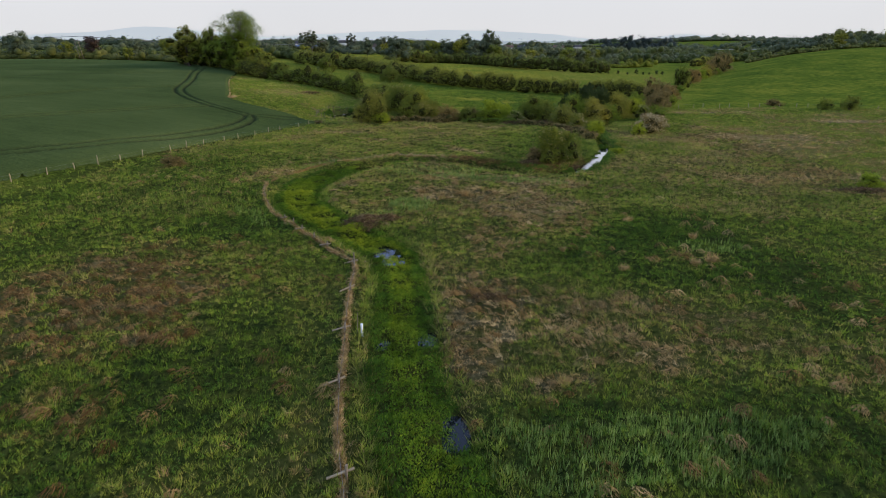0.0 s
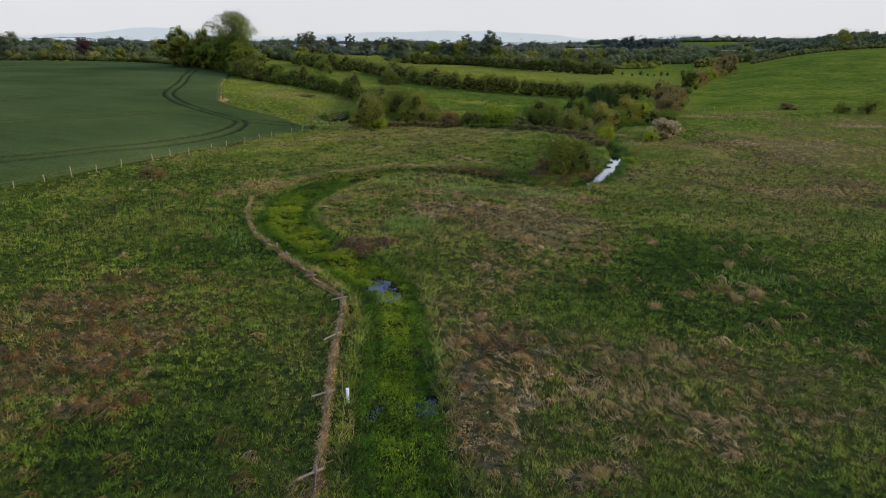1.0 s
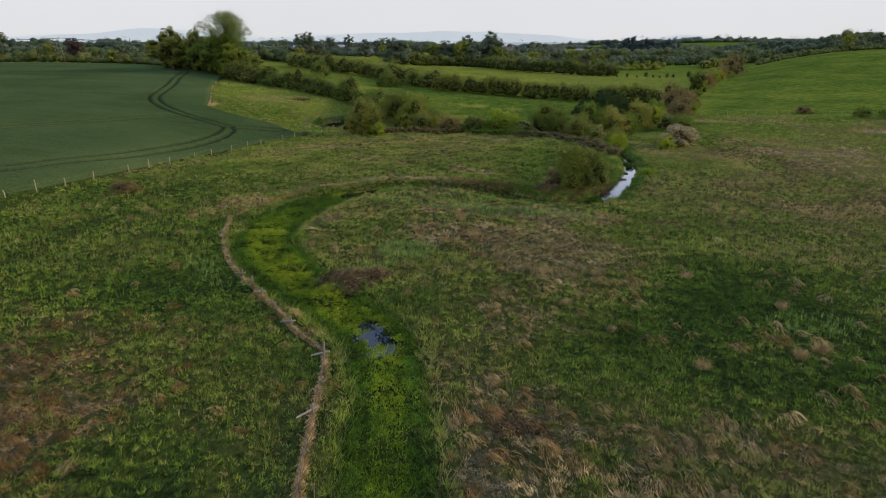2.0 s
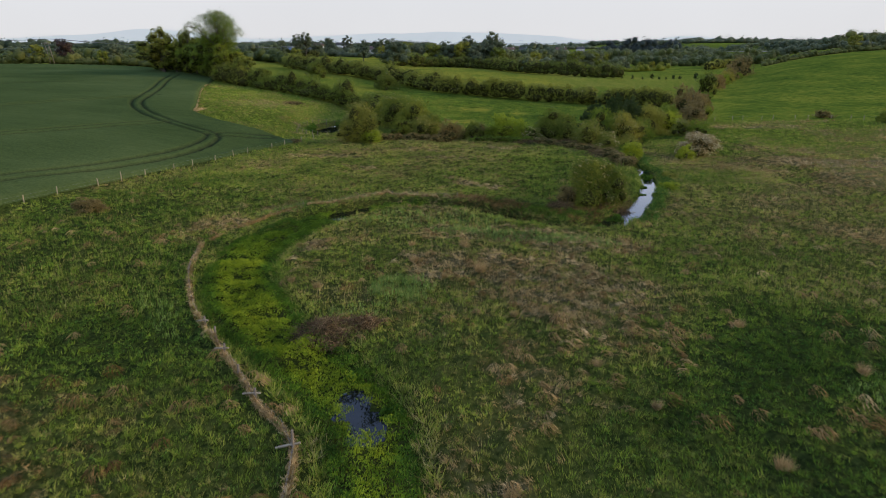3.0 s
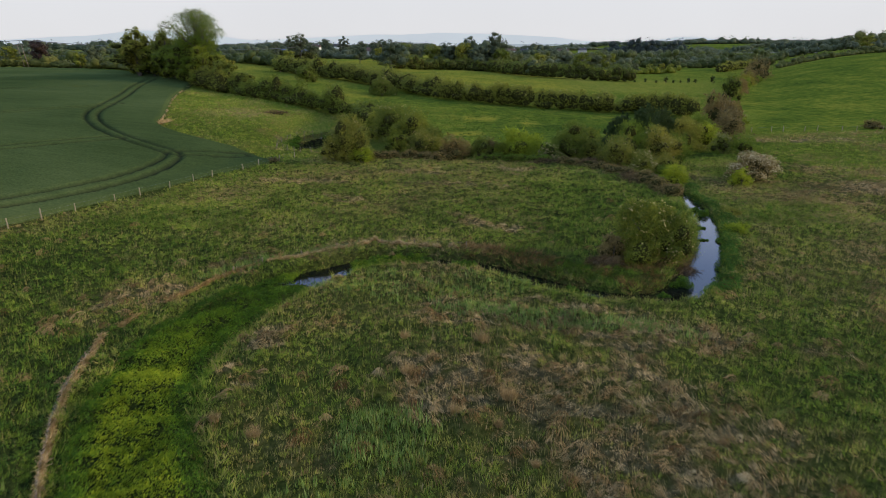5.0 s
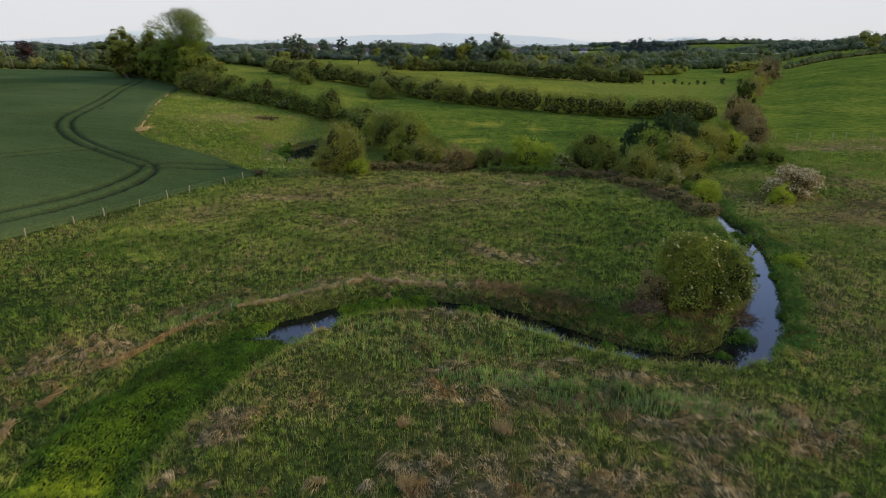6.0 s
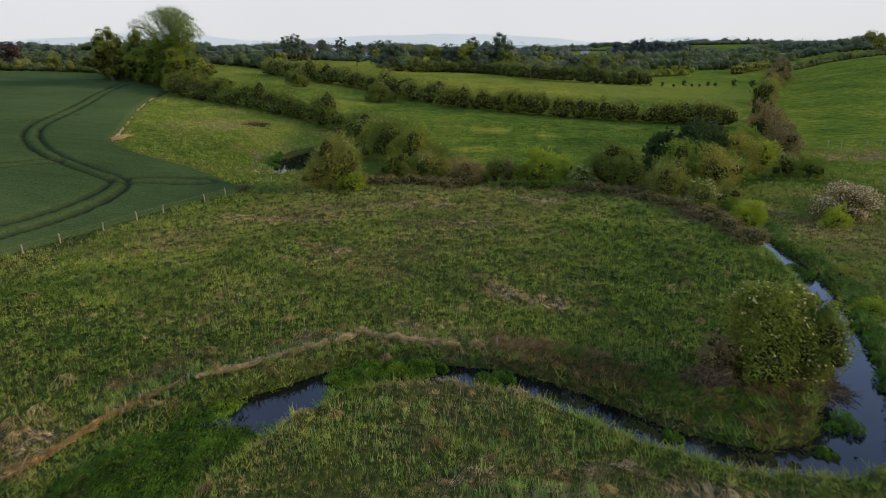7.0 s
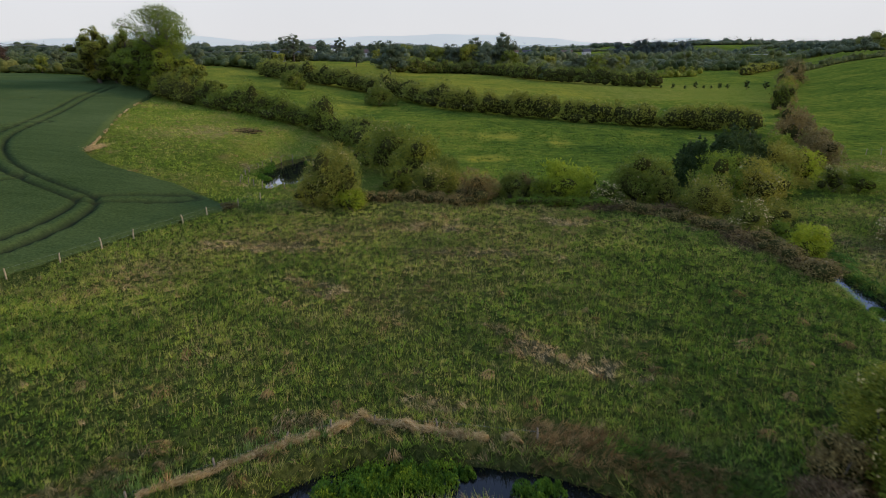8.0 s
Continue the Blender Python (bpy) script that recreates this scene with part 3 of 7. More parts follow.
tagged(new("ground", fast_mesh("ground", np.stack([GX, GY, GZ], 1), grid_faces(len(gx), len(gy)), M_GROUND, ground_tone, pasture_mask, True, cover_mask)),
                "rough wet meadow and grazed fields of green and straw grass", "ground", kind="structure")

# ---------------------------------------------------------------- water
def ribbon(line, z, grow=0.55):
    p = line[:, :2]
    d = np.gradient(p, axis=0)
    d /= np.linalg.norm(d, axis=1)[:, None]
    side = np.stack([-d[:, 1], d[:, 0]], 1)
    w = (line[:, 2] + grow)[:, None]
    across = np.linspace(-1, 1, 5)
    v = np.concatenate([np.concatenate([p + side * w * a, np.full((len(p), 1), z)], 1)[:, None] for a in across], 1).reshape(-1, 3)
    k = np.arange(len(p) - 1)[:, None] * 5 + np.arange(4)[None]
    k = k.ravel()
    return v, np.stack([k, k + 1, k + 6, k + 5], 1)[:, ::-1]


water_line = smooth_line(LOWER_STREAM + UPPER_STREAM, 0.8)
wv, wf = ribbon(water_line[water_line[:, 1] < 119.5], WATER_Z)
tagged(new("water_stream", fast_mesh("water_stream", wv, wf, M_WATER, smooth=True)), "dark still water of a narrow meandering stream", "stream", kind="structure")
ang = np.linspace(0, 2 * np.pi, 48, endpoint=False)
pv = np.stack([POND[0] + 1.3 * POND[2] * np.cos(ang), POND[1] + 1.3 * POND[3] * np.sin(ang), np.full(48, -0.25)], 1)
pv = np.concatenate([pv, [[POND[0], POND[1], -0.25]]])
pf = np.array([(k, (k + 1) % 48, 48) for k in range(48)])
tagged(new("water_pond", fast_mesh("water_pond", pv, pf, M_WATER)), "dark water of a small scraped pond", "pond", kind="structure")

# ---------------------------------------------------------------- the cereal field, a standing crop with wheel tracks pressed into it
CROP_EDGE = [(-27, 136), (-31.2, 140.3), (-36, 142.6), (-40.2, 144), (-46, 146.4), (-51.9, 151.5), (-54.6, 160), (-63.5, 186.5), (-71.5, 219.5), (-83, 241), (-98, 255),
             (-123, 277), (-150, 287), (-198, 287), (-270, 287), (-420, 287)]
CROP_NEAR = [(-26, 139), (-28.5, 134), (-32.5, 128), (-36.5, 119), (-40.5, 111), (-45.5, 99.5), (-51, 86.5), (-54.5, 77), (-62, 58), (-75, 30)]


def crop_depth(x, y):
    """How far inside the crop a place lies."""
    ex = smooth_line(CROP_EDGE, 4.0)
    nx_ = smooth_line(CROP_NEAR, 4.0)

    def side(line):
        best, sign = np.full(x.shape, 1e4), np.ones(x.shape)
        for (ax, ay), (bx, by) in zip(line, line[1:]):
            ux, uy = bx - ax, by - ay
            t = np.clip(((x - ax) * ux + (y - ay) * uy) / (ux * ux + uy * uy), 0, 1)
            dx, dy = x - ax - t * ux, y - ay - t * uy
            d = np.hypot(dx, dy)
            s = np.sign(ux * dy - uy * dx)
            sign = np.where(d < best, s, sign)
            best = np.minimum(best, d)
        return best * sign
    return np.minimum(side(ex), -side(nx_))


# wheel tracks, each a pair of ruts; the middle lines
TRACKS = [[(-70, 70), (-61.2, 83.4), (-56, 91.5), (-52.8, 97), (-47.2, 106), (-42.6, 116.5), (-41.0, 124), (-40.8, 129.5), (-41.8, 132.5), (-45.2, 134.2), (-49.8, 136.6), (-56, 141), (-62.5, 149),
           (-66.3, 157), (-68.6, 166), (-73, 182), (-79, 200), (-88, 230), (-100, 248)],
          [(-93, 115), (-87.4, 122.7), (-83.7, 134.7), (-78.0, 147.5), (-70.5, 160), (-67.5, 168)], [(-80, 96), (-74.3, 103.2), (-69.6, 110.7), (-63.8, 119.3), (-56.5, 131), (-52, 136.5)],
          [(-122, 156), (-115.7, 164.2), (-107.9, 175.3), (-98.8, 185), (-88, 196)], [(-41.6, 132.5), (-37, 135.5), (-33, 138.5)], [(-150, 190), (-128, 212), (-112, 230), (-99, 246)]]


def track_gap(x, y):
    best = np.full(x.shape, 1e3)
    for pts in TRACKS:
        line = smooth_line(pts, 3.0)
        d = np.full(x.shape, 1e3)
        for (ax, ay), (bx, by) in zip(line, line[1:]):
            ux, uy = bx - ax, by - ay
            t = np.clip(((x - ax) * ux + (y - ay) * uy) / (ux * ux + uy * uy), 0, 1)
            d = np.minimum(d, np.hypot(x - ax - t * ux, y - ay - t * uy))
        best = np.minimum(best, np.abs(d - 1.0))
    return best


cx_ = spread_lines(-420, -24, -84, -37, 0.40, 1.05)
cx_ = cx_[cx_ < -24]
cy_ = spread_lines(20, 380, 102, 204, 0.40, 1.05)
CX, CY = [a.ravel() for a in np.meshgrid(cx_, cy_, indexing="ij")]
depth = crop_depth(CX, CY)
ruts = track_gap(CX, CY) + 0.25 * (vnoise(CX, CY, 1.3, 21, 2) - 0.5)
stand = sstep(0.0, 0.7, depth) * (0.5 + 0.14 * (vnoise(CX, CY, 5, 22, 3) - 0.5) + 0.10 * (vnoise(CX, CY, 0.8, 23, 2) - 0.5))
press = 1 - sstep(0.18, 0.46, ruts)
CZ = land(CX, CY) + np.where(depth > 0, 0.12 + stand * (1 - 0.85 * press), -0.6)
quads = grid_faces(len(cx_), len(cy_))
quads = quads[(depth[quads] > -0.5).all(1)]
used = np.unique(quads)
remap = np.zeros(len(CX), int)
remap[used] = np.arange(len(used))
tagged(new("cereal_crop", fast_mesh("cereal_crop", np.stack([CX, CY, CZ], 1)[used], remap[quads], M_CROP, (0.9 * press)[used], None, True)),
                "dark green young cereal crop with curved tractor wheel tracks", "crop field", kind="stuff")

# ---------------------------------------------------------------- far hills
def hill_range(name, y, peaks, mat, base, label):
    x = np.linspace(-4200, 4200, 300)
    h = np.full(x.shape, base, float)
    for px, ph, pw in peaks:
        h += ph * np.exp(-((x - px) / pw) ** 2)
    h += 9 * (vnoise(x, x * 0, 160, 31, 4) - 0.5)
    rows = [(y, h * 0 - 40.0), (y + 40, h * 0.55), (y + 150, h), (y + 420, h * 0 - 40.0)]
    v = np.concatenate([np.stack([x, np.full(x.shape, yy), hh], 1) for yy, hh in rows])
    n = len(x)
    k = (np.arange(3)[:, None] * n + np.arange(n - 1)[None]).ravel()
    tagged(new(name, fast_mesh(name, v, np.stack([k, k + 1, k + n + 1, k + n], 1), mat, smooth=True)), label, "hills", kind="structure")


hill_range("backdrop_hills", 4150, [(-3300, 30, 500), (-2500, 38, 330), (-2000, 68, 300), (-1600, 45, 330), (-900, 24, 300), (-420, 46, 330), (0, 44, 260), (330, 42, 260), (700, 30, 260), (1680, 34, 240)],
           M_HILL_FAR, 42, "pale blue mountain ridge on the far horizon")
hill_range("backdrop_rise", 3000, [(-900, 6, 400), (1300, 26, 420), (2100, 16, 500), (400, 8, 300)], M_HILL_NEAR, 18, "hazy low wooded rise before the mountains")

# ---------------------------------------------------------------- foliage
ICO = {}


def ico_verts(fine=2):
    if fine not in ICO:
        bm = bmesh.new()
        bmesh.ops.create_icosphere(bm, subdivisions=fine, radius=1.0)
        ICO[fine] = (np.array([v.co[:] for v in bm.verts]), np.array([[v.index for v in f.verts] for f in bm.faces]))
        bm.free()
    return ICO[fine]


def leaf_quads(rng, at, normal, size, slim=0.6):
    """Small folded leaves at places, facing about normal."""
    n = len(at)
    normal = normal / (np.linalg.norm(normal, axis=1)[:, None] + 1e-9)
    rnd = rng.normal(size=(n, 3))
    a = np.cross(normal, rnd)
    a /= np.linalg.norm(a, axis=1)[:, None] + 1e-9
    b = np.cross(normal, a)
    s = size * rng.uniform(0.6, 1.4, (n, 1))
    v = np.stack([at - a * s, at + b * s * slim - normal * s * 0.25, at + a * s, at - b * s * slim - normal * s * 0.25], 1).reshape(-1, 3)
    return v, np.arange(4 * n).reshape(-1, 4)


def leaf_tips(rng, at, normal, size, slim=0.6):
    """Small pointed leaves for crowns seen from afar; faces repeat their last corner."""
    n = len(at)
    normal = normal / (np.linalg.norm(normal, axis=1)[:, None] + 1e-9)
    a = np.cross(normal, rng.normal(size=(n, 3)))
    a /= np.linalg.norm(a, axis=1)[:, None] + 1e-9
    b = np.cross(normal, a)
    s = size * rng.uniform(0.6, 1.4, (n, 1))
    v = np.stack([at - a * s, at + b * s * slim * 1.3, at + a * s * 0.8 - b * s * slim * 0.8], 1).reshape(-1, 3)
    k = np.arange(3 * n).reshape(-1, 3)
    return v, np.concatenate([k, k[:, 2:3]], 1)


def lobes_surface(rng, lobes, n, loose=0.18, low=-0.35):
    """Places on the outside of a heap of ellipsoids, with their outward directions."""
    lobes = np.asarray(lobes, float)
    weight = (lobes[:, 3:6].prod(1)) ** (2 / 3)
    pick = rng.choice(len(lobes), n, p=weight / weight.sum())
    u = rng.normal(size=(n, 3))
    u /= np.linalg.norm(u, axis=1)[:, None]
    u[:, 2] = np.where(u[:, 2] < low, -u[:, 2], u[:, 2])
    r = 1.0 + loose * rng.normal(size=(n, 1)) - 0.05
    return lobes[pick, :3] + u * lobes[pick, 3:6] * r, u


def mixed_mesh(name, v, f, mat, dome=None):
    """A mesh of quads and of triangles, which repeat their last corner."""
    me = bpy.data.meshes.new(name)
    quad = f[:, 2] != f[:, 3]
    flat = np.where(quad, 4, 3)
    keep = np.ones(f.shape, bool)
    keep[~quad, 3] = False
    me.vertices.add(len(v))
    me.vertices.foreach_set("co", v.astype(np.float32).ravel())
    loops = f[keep]
    me.loops.add(len(loops))
    me.loops.foreach_set("vertex_index", loops.astype(np.int32))
    me.polygons.add(len(f))
    me.polygons.foreach_set("loop_start", np.concatenate([[0], np.cumsum(flat)[:-1]]).astype(np.int32))
    if dome is not None:
        me.attributes.new("dome", "FLOAT_VECTOR", "POINT").data.foreach_set("vector", dome.astype(np.float32).ravel())
    me.materials.append(mat)
    me.update(calc_edges=True)
    return me


def foliage_mesh(name, rng, lobes, n, size, mat, core=0.72, loose=0.18, low=-0.35, slim=0.6, bumpy=0.16, inner_mat=None):
    """A crown: many leaves over a shaggy twiggy core, by default coloured dark for the shade inside."""
    at, u = lobes_surface(rng, lobes, int(n * 1.3), loose, low)
    chunks = [leaf_tips(rng, at, u + 0.75 * rng.normal(size=u.shape), size * 0.95, slim)]
    leaves = len(chunks[0][1])
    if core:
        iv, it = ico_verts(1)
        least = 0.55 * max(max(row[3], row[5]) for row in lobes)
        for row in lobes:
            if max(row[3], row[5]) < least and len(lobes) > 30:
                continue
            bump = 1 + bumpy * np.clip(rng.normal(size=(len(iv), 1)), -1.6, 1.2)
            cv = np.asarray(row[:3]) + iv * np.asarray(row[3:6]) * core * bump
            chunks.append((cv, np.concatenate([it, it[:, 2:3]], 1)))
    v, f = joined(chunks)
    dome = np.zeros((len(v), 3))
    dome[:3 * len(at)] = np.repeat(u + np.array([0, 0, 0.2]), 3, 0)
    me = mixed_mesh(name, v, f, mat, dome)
    me.materials.append(inner_mat or M_TWIG_SHADE_DRIFT)
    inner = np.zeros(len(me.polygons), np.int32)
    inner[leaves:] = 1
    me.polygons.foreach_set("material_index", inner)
    return me


def clumped(rng, lobes, each=4, part_size=0.46):
    """Smaller clumps on the outside of each lobe, which break the crown into lit tops and dark gaps."""
    out = []
    for x, y, z, a, b, c in lobes:
        out.append((x, y, z, a * 0.86, b * 0.86, c * 0.86))
        for _ in range(each):
            u = rng.normal(size=3)
            u /= np.linalg.norm(u)
            u[2] = abs(u[2]) if u[2] < -0.2 else u[2]
            s = part_size * rng.uniform(0.6, 1.15)
            out.append((x + u[0] * a * 0.82, y + u[1] * b * 0.82, z + u[2] * c * 0.82, a * s, b * s, c * s))
    return out


def sprays(rng, lobes, shoots, per, reach, size):
    """Loose shoots that break a bush's outline."""
    at, u = lobes_surface(rng, lobes, shoots, 0.05, -0.15)
    way = u + np.array([0, 0, 0.55]) + 0.35 * rng.normal(size=u.shape)
    way /= np.linalg.norm(way, axis=1)[:, None]
    ln = reach * rng.uniform(0.3, 1.0, (shoots, 1))
    t = rng.uniform(0, 1, (shoots * per, 1))
    p = np.repeat(at, per, 0) + np.repeat(way * ln, per, 0) * t + rng.normal(size=(shoots * per, 3)) * size * 1.1 * (1.1 - t)
    return leaf_tips(rng, p, rng.normal(size=p.shape) + np.array([0, 0, 0.5]), size, 0.5)


def heap(rng, rx, ry, h, count, base=0.0, lobe=0.34):
    """Lobes heaped into a bush or crown of half sizes rx, ry and height h, standing on base: a skirt near the ground, a ragged top."""
    out = [(0, 0, base + 0.38 * h, 0.70 * rx, 0.70 * ry, 0.42 * h)]
    for k in range(count):
        a = 2.4 * k + rng.uniform(-0.6, 0.6)
        t = (k + rng.uniform(0, 1)) / count
        rr = rng.uniform(0.45, 0.78) * (1 - 0.55 * t)
        s = lobe * rng.uniform(0.65, 1.2)
        z = base + h * (0.09 + 0.77 * t * rng.uniform(0.8, 1.1))
        out.append((math.cos(a) * rx * rr, math.sin(a) * ry * rr, z, rx * s, ry * s, h * s * rng.uniform(0.55, 0.85)))
    return out


def stems_mesh(name, rng, count, height, spread, radius, mat=None, base=0.0):
    chunks = []
    for k in range(count):
        a, r = rng.uniform(0, 2 * math.pi), rng.uniform(0.3, 1.0) * spread
        tip = np.array([math.cos(a) * r, math.sin(a) * r, height * rng.uniform(0.7, 1.0)])
        foot = np.array([math.cos(a) * r * 0.15, math.sin(a) * r * 0.15, base])
        mid = (foot + tip) / 2 + rng.normal(size=3) * spread * 0.12
        chunks.append(tube([foot, mid, tip], [radius, radius * 0.65, radius * 0.25], 5))
    v, f = joined(chunks)
    return fast_mesh(name, v, f, mat or M_BARK, smooth=True)


def gz(x, y):
    return float(ground_height(np.array([x]), np.array([y]))[0])


def bush(x, y, rx, ry, h, n, size, mat, label, seed, name="bush", blossom=0, category="bush", core=0.7, group="", low=-0.95):
    """A free-standing shrub: stems, crown and, in flower, its blossom."""
    rng = np.random.default_rng(seed)
    ob = thing(name, (x, y, gz(x, y) - 0.05), label, category, group)
    lobes = heap(rng, rx, ry, h, 16)
    part("stem_cluster", stems_mesh("stem_cluster", rng, 5, h * 0.7, min(rx, ry) * 0.6, 0.035 * h ** 0.5 + 0.02), ob)
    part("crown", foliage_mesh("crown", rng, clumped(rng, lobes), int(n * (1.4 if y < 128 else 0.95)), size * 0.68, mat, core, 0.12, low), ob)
    part("outer_spray", mixed_mesh("outer_spray", *sprays(rng, lobes[1:], 40 + int(n / 200), 24, 0.30 * min(rx, 3.0), size * 0.68), mat), ob, "loose leafy outer shoots")
    if blossom:
        at, u = lobes_surface(rng, lobes[1:], int(blossom * 0.8), 0.14, -0.2)
        clump = vnoise(at[:, 0] + 3 * at[:, 2] + seed, at[:, 1] - 2 * at[:, 2], 0.35 * rx, seed, 2)
        keep = clump > (0.40 if blossom > 3000 else 0.56)
        v, f = leaf_quads(rng, at[keep] + u[keep] * size * 0.6, u[keep] + 0.4 * rng.normal(size=u[keep].shape), size * 0.72, 0.8)
        part("blossom", fast_mesh("blossom", v, f, M_MAY if blossom > 1200 else M_BLOSSOM), ob, "cream may blossom in loose clusters")
    return ob


def hedge(points, height, width, n, size, mat, label, seed, name="hedge", blossom=0, ragged=0.25, low=-0.7, core=0.80):
    """A field hedge along points: lobe by lobe, of uneven height."""
    rng = np.random.default_rng(seed)
    line = smooth_line(points, width * 0.55)
    ob = thing(name, (*line[0], gz(*line[0])), label, "hedge")
    z0 = ground_height(line[:, 0], line[:, 1])
    lobes = []
    for k, (x, y) in enumerate(line):
        for _ in range(2):
            h = height * (1 + ragged * (rng.normal() * 0.6 + 1.6 * (vnoise(np.array([k * 1.0]), np.array([seed * 1.0]), 5, seed, 2)[0] - 0.5)))
            h = max(h, 0.4 * height)
            r = width * rng.uniform(0.38, 0.62)
            lobes.append((x + rng.normal() * width * 0.16 - line[0, 0], y + rng.normal() * width * 0.16 - line[0, 1], z0[k] - z0[0] + h * rng.uniform(0.42, 0.56), r, r, h * 0.46))
        lobes.append((x + rng.normal() * width * 0.1 - line[0, 0], y + rng.normal() * width * 0.1 - line[0, 1], z0[k] - z0[0] + height * 0.22, width * 0.56, width * 0.56, height * 0.30))
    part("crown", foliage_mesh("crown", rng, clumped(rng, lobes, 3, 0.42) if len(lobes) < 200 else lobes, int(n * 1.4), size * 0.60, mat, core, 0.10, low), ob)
    if blossom:
        at, u = lobes_surface(rng, lobes, blossom, 0.12, 0.0)
        keep = vnoise(at[:, 0], at[:, 1] + at[:, 2], 5.0, seed, 2) > 0.68
        v, f = leaf_quads(rng, at[keep] + u[keep] * size * 0.5, u[keep] + 0.4 * rng.normal(size=u[keep].shape), size * 0.5, 0.8)
        if len(v):
            part("blossom", fast_mesh("blossom", v, f, M_BLOSSOM), ob, "cream may blossom in loose clusters")
    return ob


def tree_build(name, height, spread, bare, n, size, mat, label, seed, count=12, open_crown=False, category="tree", group="", slim=0.6, narrow=False):
    """A tree with its foot at the origin: tapered trunk, limbs that reach the lobes, leaves."""
    rng = np.random.default_rng(seed)
    ob = thing(name, (0, 0, 0), label, category, group)
    lobes = []
    for k in range(count):
        t = (k + 0.5) / count
        a = k * 2.4 + rng.uniform(-0.5, 0.5)
        prof = math.sin(math.pi * min(0.97, 0.12 + 0.88 * t)) ** (0.35 if narrow else 0.6)
        rr = spread * prof * rng.uniform(0.2, 0.86)
        z = height * (bare + (1 - bare) * (0.12 + 0.8 * t))
        s = spread * rng.uniform(0.20, 0.36) * (0.55 + 0.6 * prof)
        if open_crown:
            s *= 0.8
        elif group:
            s *= 1.35
        lobes.append((math.cos(a) * rr, math.sin(a) * rr, z, s, s, s * rng.uniform(0.65, 0.9)))
    top = height * 0.82
    chunks = [tube([(0, 0, -0.4), (0.05 * spread, 0, height * bare), (-0.03 * spread, 0.03 * spread, height * 0.55), (0, 0, top)],
                   [height * 0.030, height * 0.022, height * 0.013, height * 0.003], 8)]
    part("trunk", fast_mesh("trunk", *chunks[0], M_BARK, smooth=True), ob)
    limbs = []
    for x, y, z, s, _, _ in lobes:
        zf = max(height * bare * 0.8, z * rng.uniform(0.45, 0.7))
        limbs.append(tube([(0, 0, zf), (x * 0.45, y * 0.45, zf + (z - zf) * 0.6), (x, y, z)], [height * 0.010, height * 0.006, height * 0.002], 5))
        if open_crown:
            for _ in range(3):
                u = rng.normal(size=3)
                u /= np.linalg.norm(u)
                u[2] = abs(u[2])
                limbs.append(tube([(x * 0.8, y * 0.8, z - 0.3 * s), (x + u[0] * s * 0.5, y + u[1] * s * 0.5, z + u[2] * s * 0.4), (x + u[0] * s, y + u[1] * s, z + u[2] * s)],
                                  [height * 0.0045, height * 0.003, height * 0.001], 4))
    part("branchwork", fast_mesh("branchwork", *joined(limbs), M_BARK, smooth=True), ob)
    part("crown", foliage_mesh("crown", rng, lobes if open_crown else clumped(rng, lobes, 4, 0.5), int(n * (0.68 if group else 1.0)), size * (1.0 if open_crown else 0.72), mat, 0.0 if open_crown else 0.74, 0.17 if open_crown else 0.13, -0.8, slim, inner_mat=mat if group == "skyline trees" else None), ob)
    return ob


def plant(src, x, y, scale=1.0, turn=0.0, wide=1.0, first=False, sink=0.1):
    m = Matrix.Translation((x, y, gz(x, y) - sink)) @ Matrix.Rotation(radians(turn), 4, "Z") @ Matrix.Diagonal((scale * wide, scale * wide, scale, 1))
    if first:
        src.matrix_basis = m
        return src
    keep = src.scale.copy()
    src.scale = (1, 1, 1)
    out = copy_thing(src, m)
    src.scale = keep
    return out

# ---------------------------------------------------------------- trees and hedges of the valley
hedge([(-1, 223.5), (14, 217), (27, 212), (45, 205.5), (58, 200), (63, 197)], 5.4, 5.0, 17000, 0.36, M_OAK, "dense unclipped hawthorn hedge between two pastures", 51, blossom=500, ragged=0.13)
hedge([(-24, 352), (0, 372), (24, 366), (36, 332), (46, 316), (65, 308), (82, 309)], 6.0, 6.0, 15000, 0.42, M_OAK, "long dark hedge at the top of the second pasture", 52)
hedge([(-67, 300), (-45, 274), (-30.5, 262), (-15.2, 244), (-5, 229)], 6.0, 7.0, 15000, 0.42, M_OAK, "tall overgrown hedge climbing the slope", 53, blossom=250)
hedge([(-57, 205), (-51, 200), (-45, 197), (-39, 195), (-32, 190), (-26, 187), (-20, 182), (-14, 172)], 5.0, 5.2, 17000, 0.30, M_HAW, "ragged hawthorn hedge with patches of blossom", 54, blossom=900, ragged=0.35)
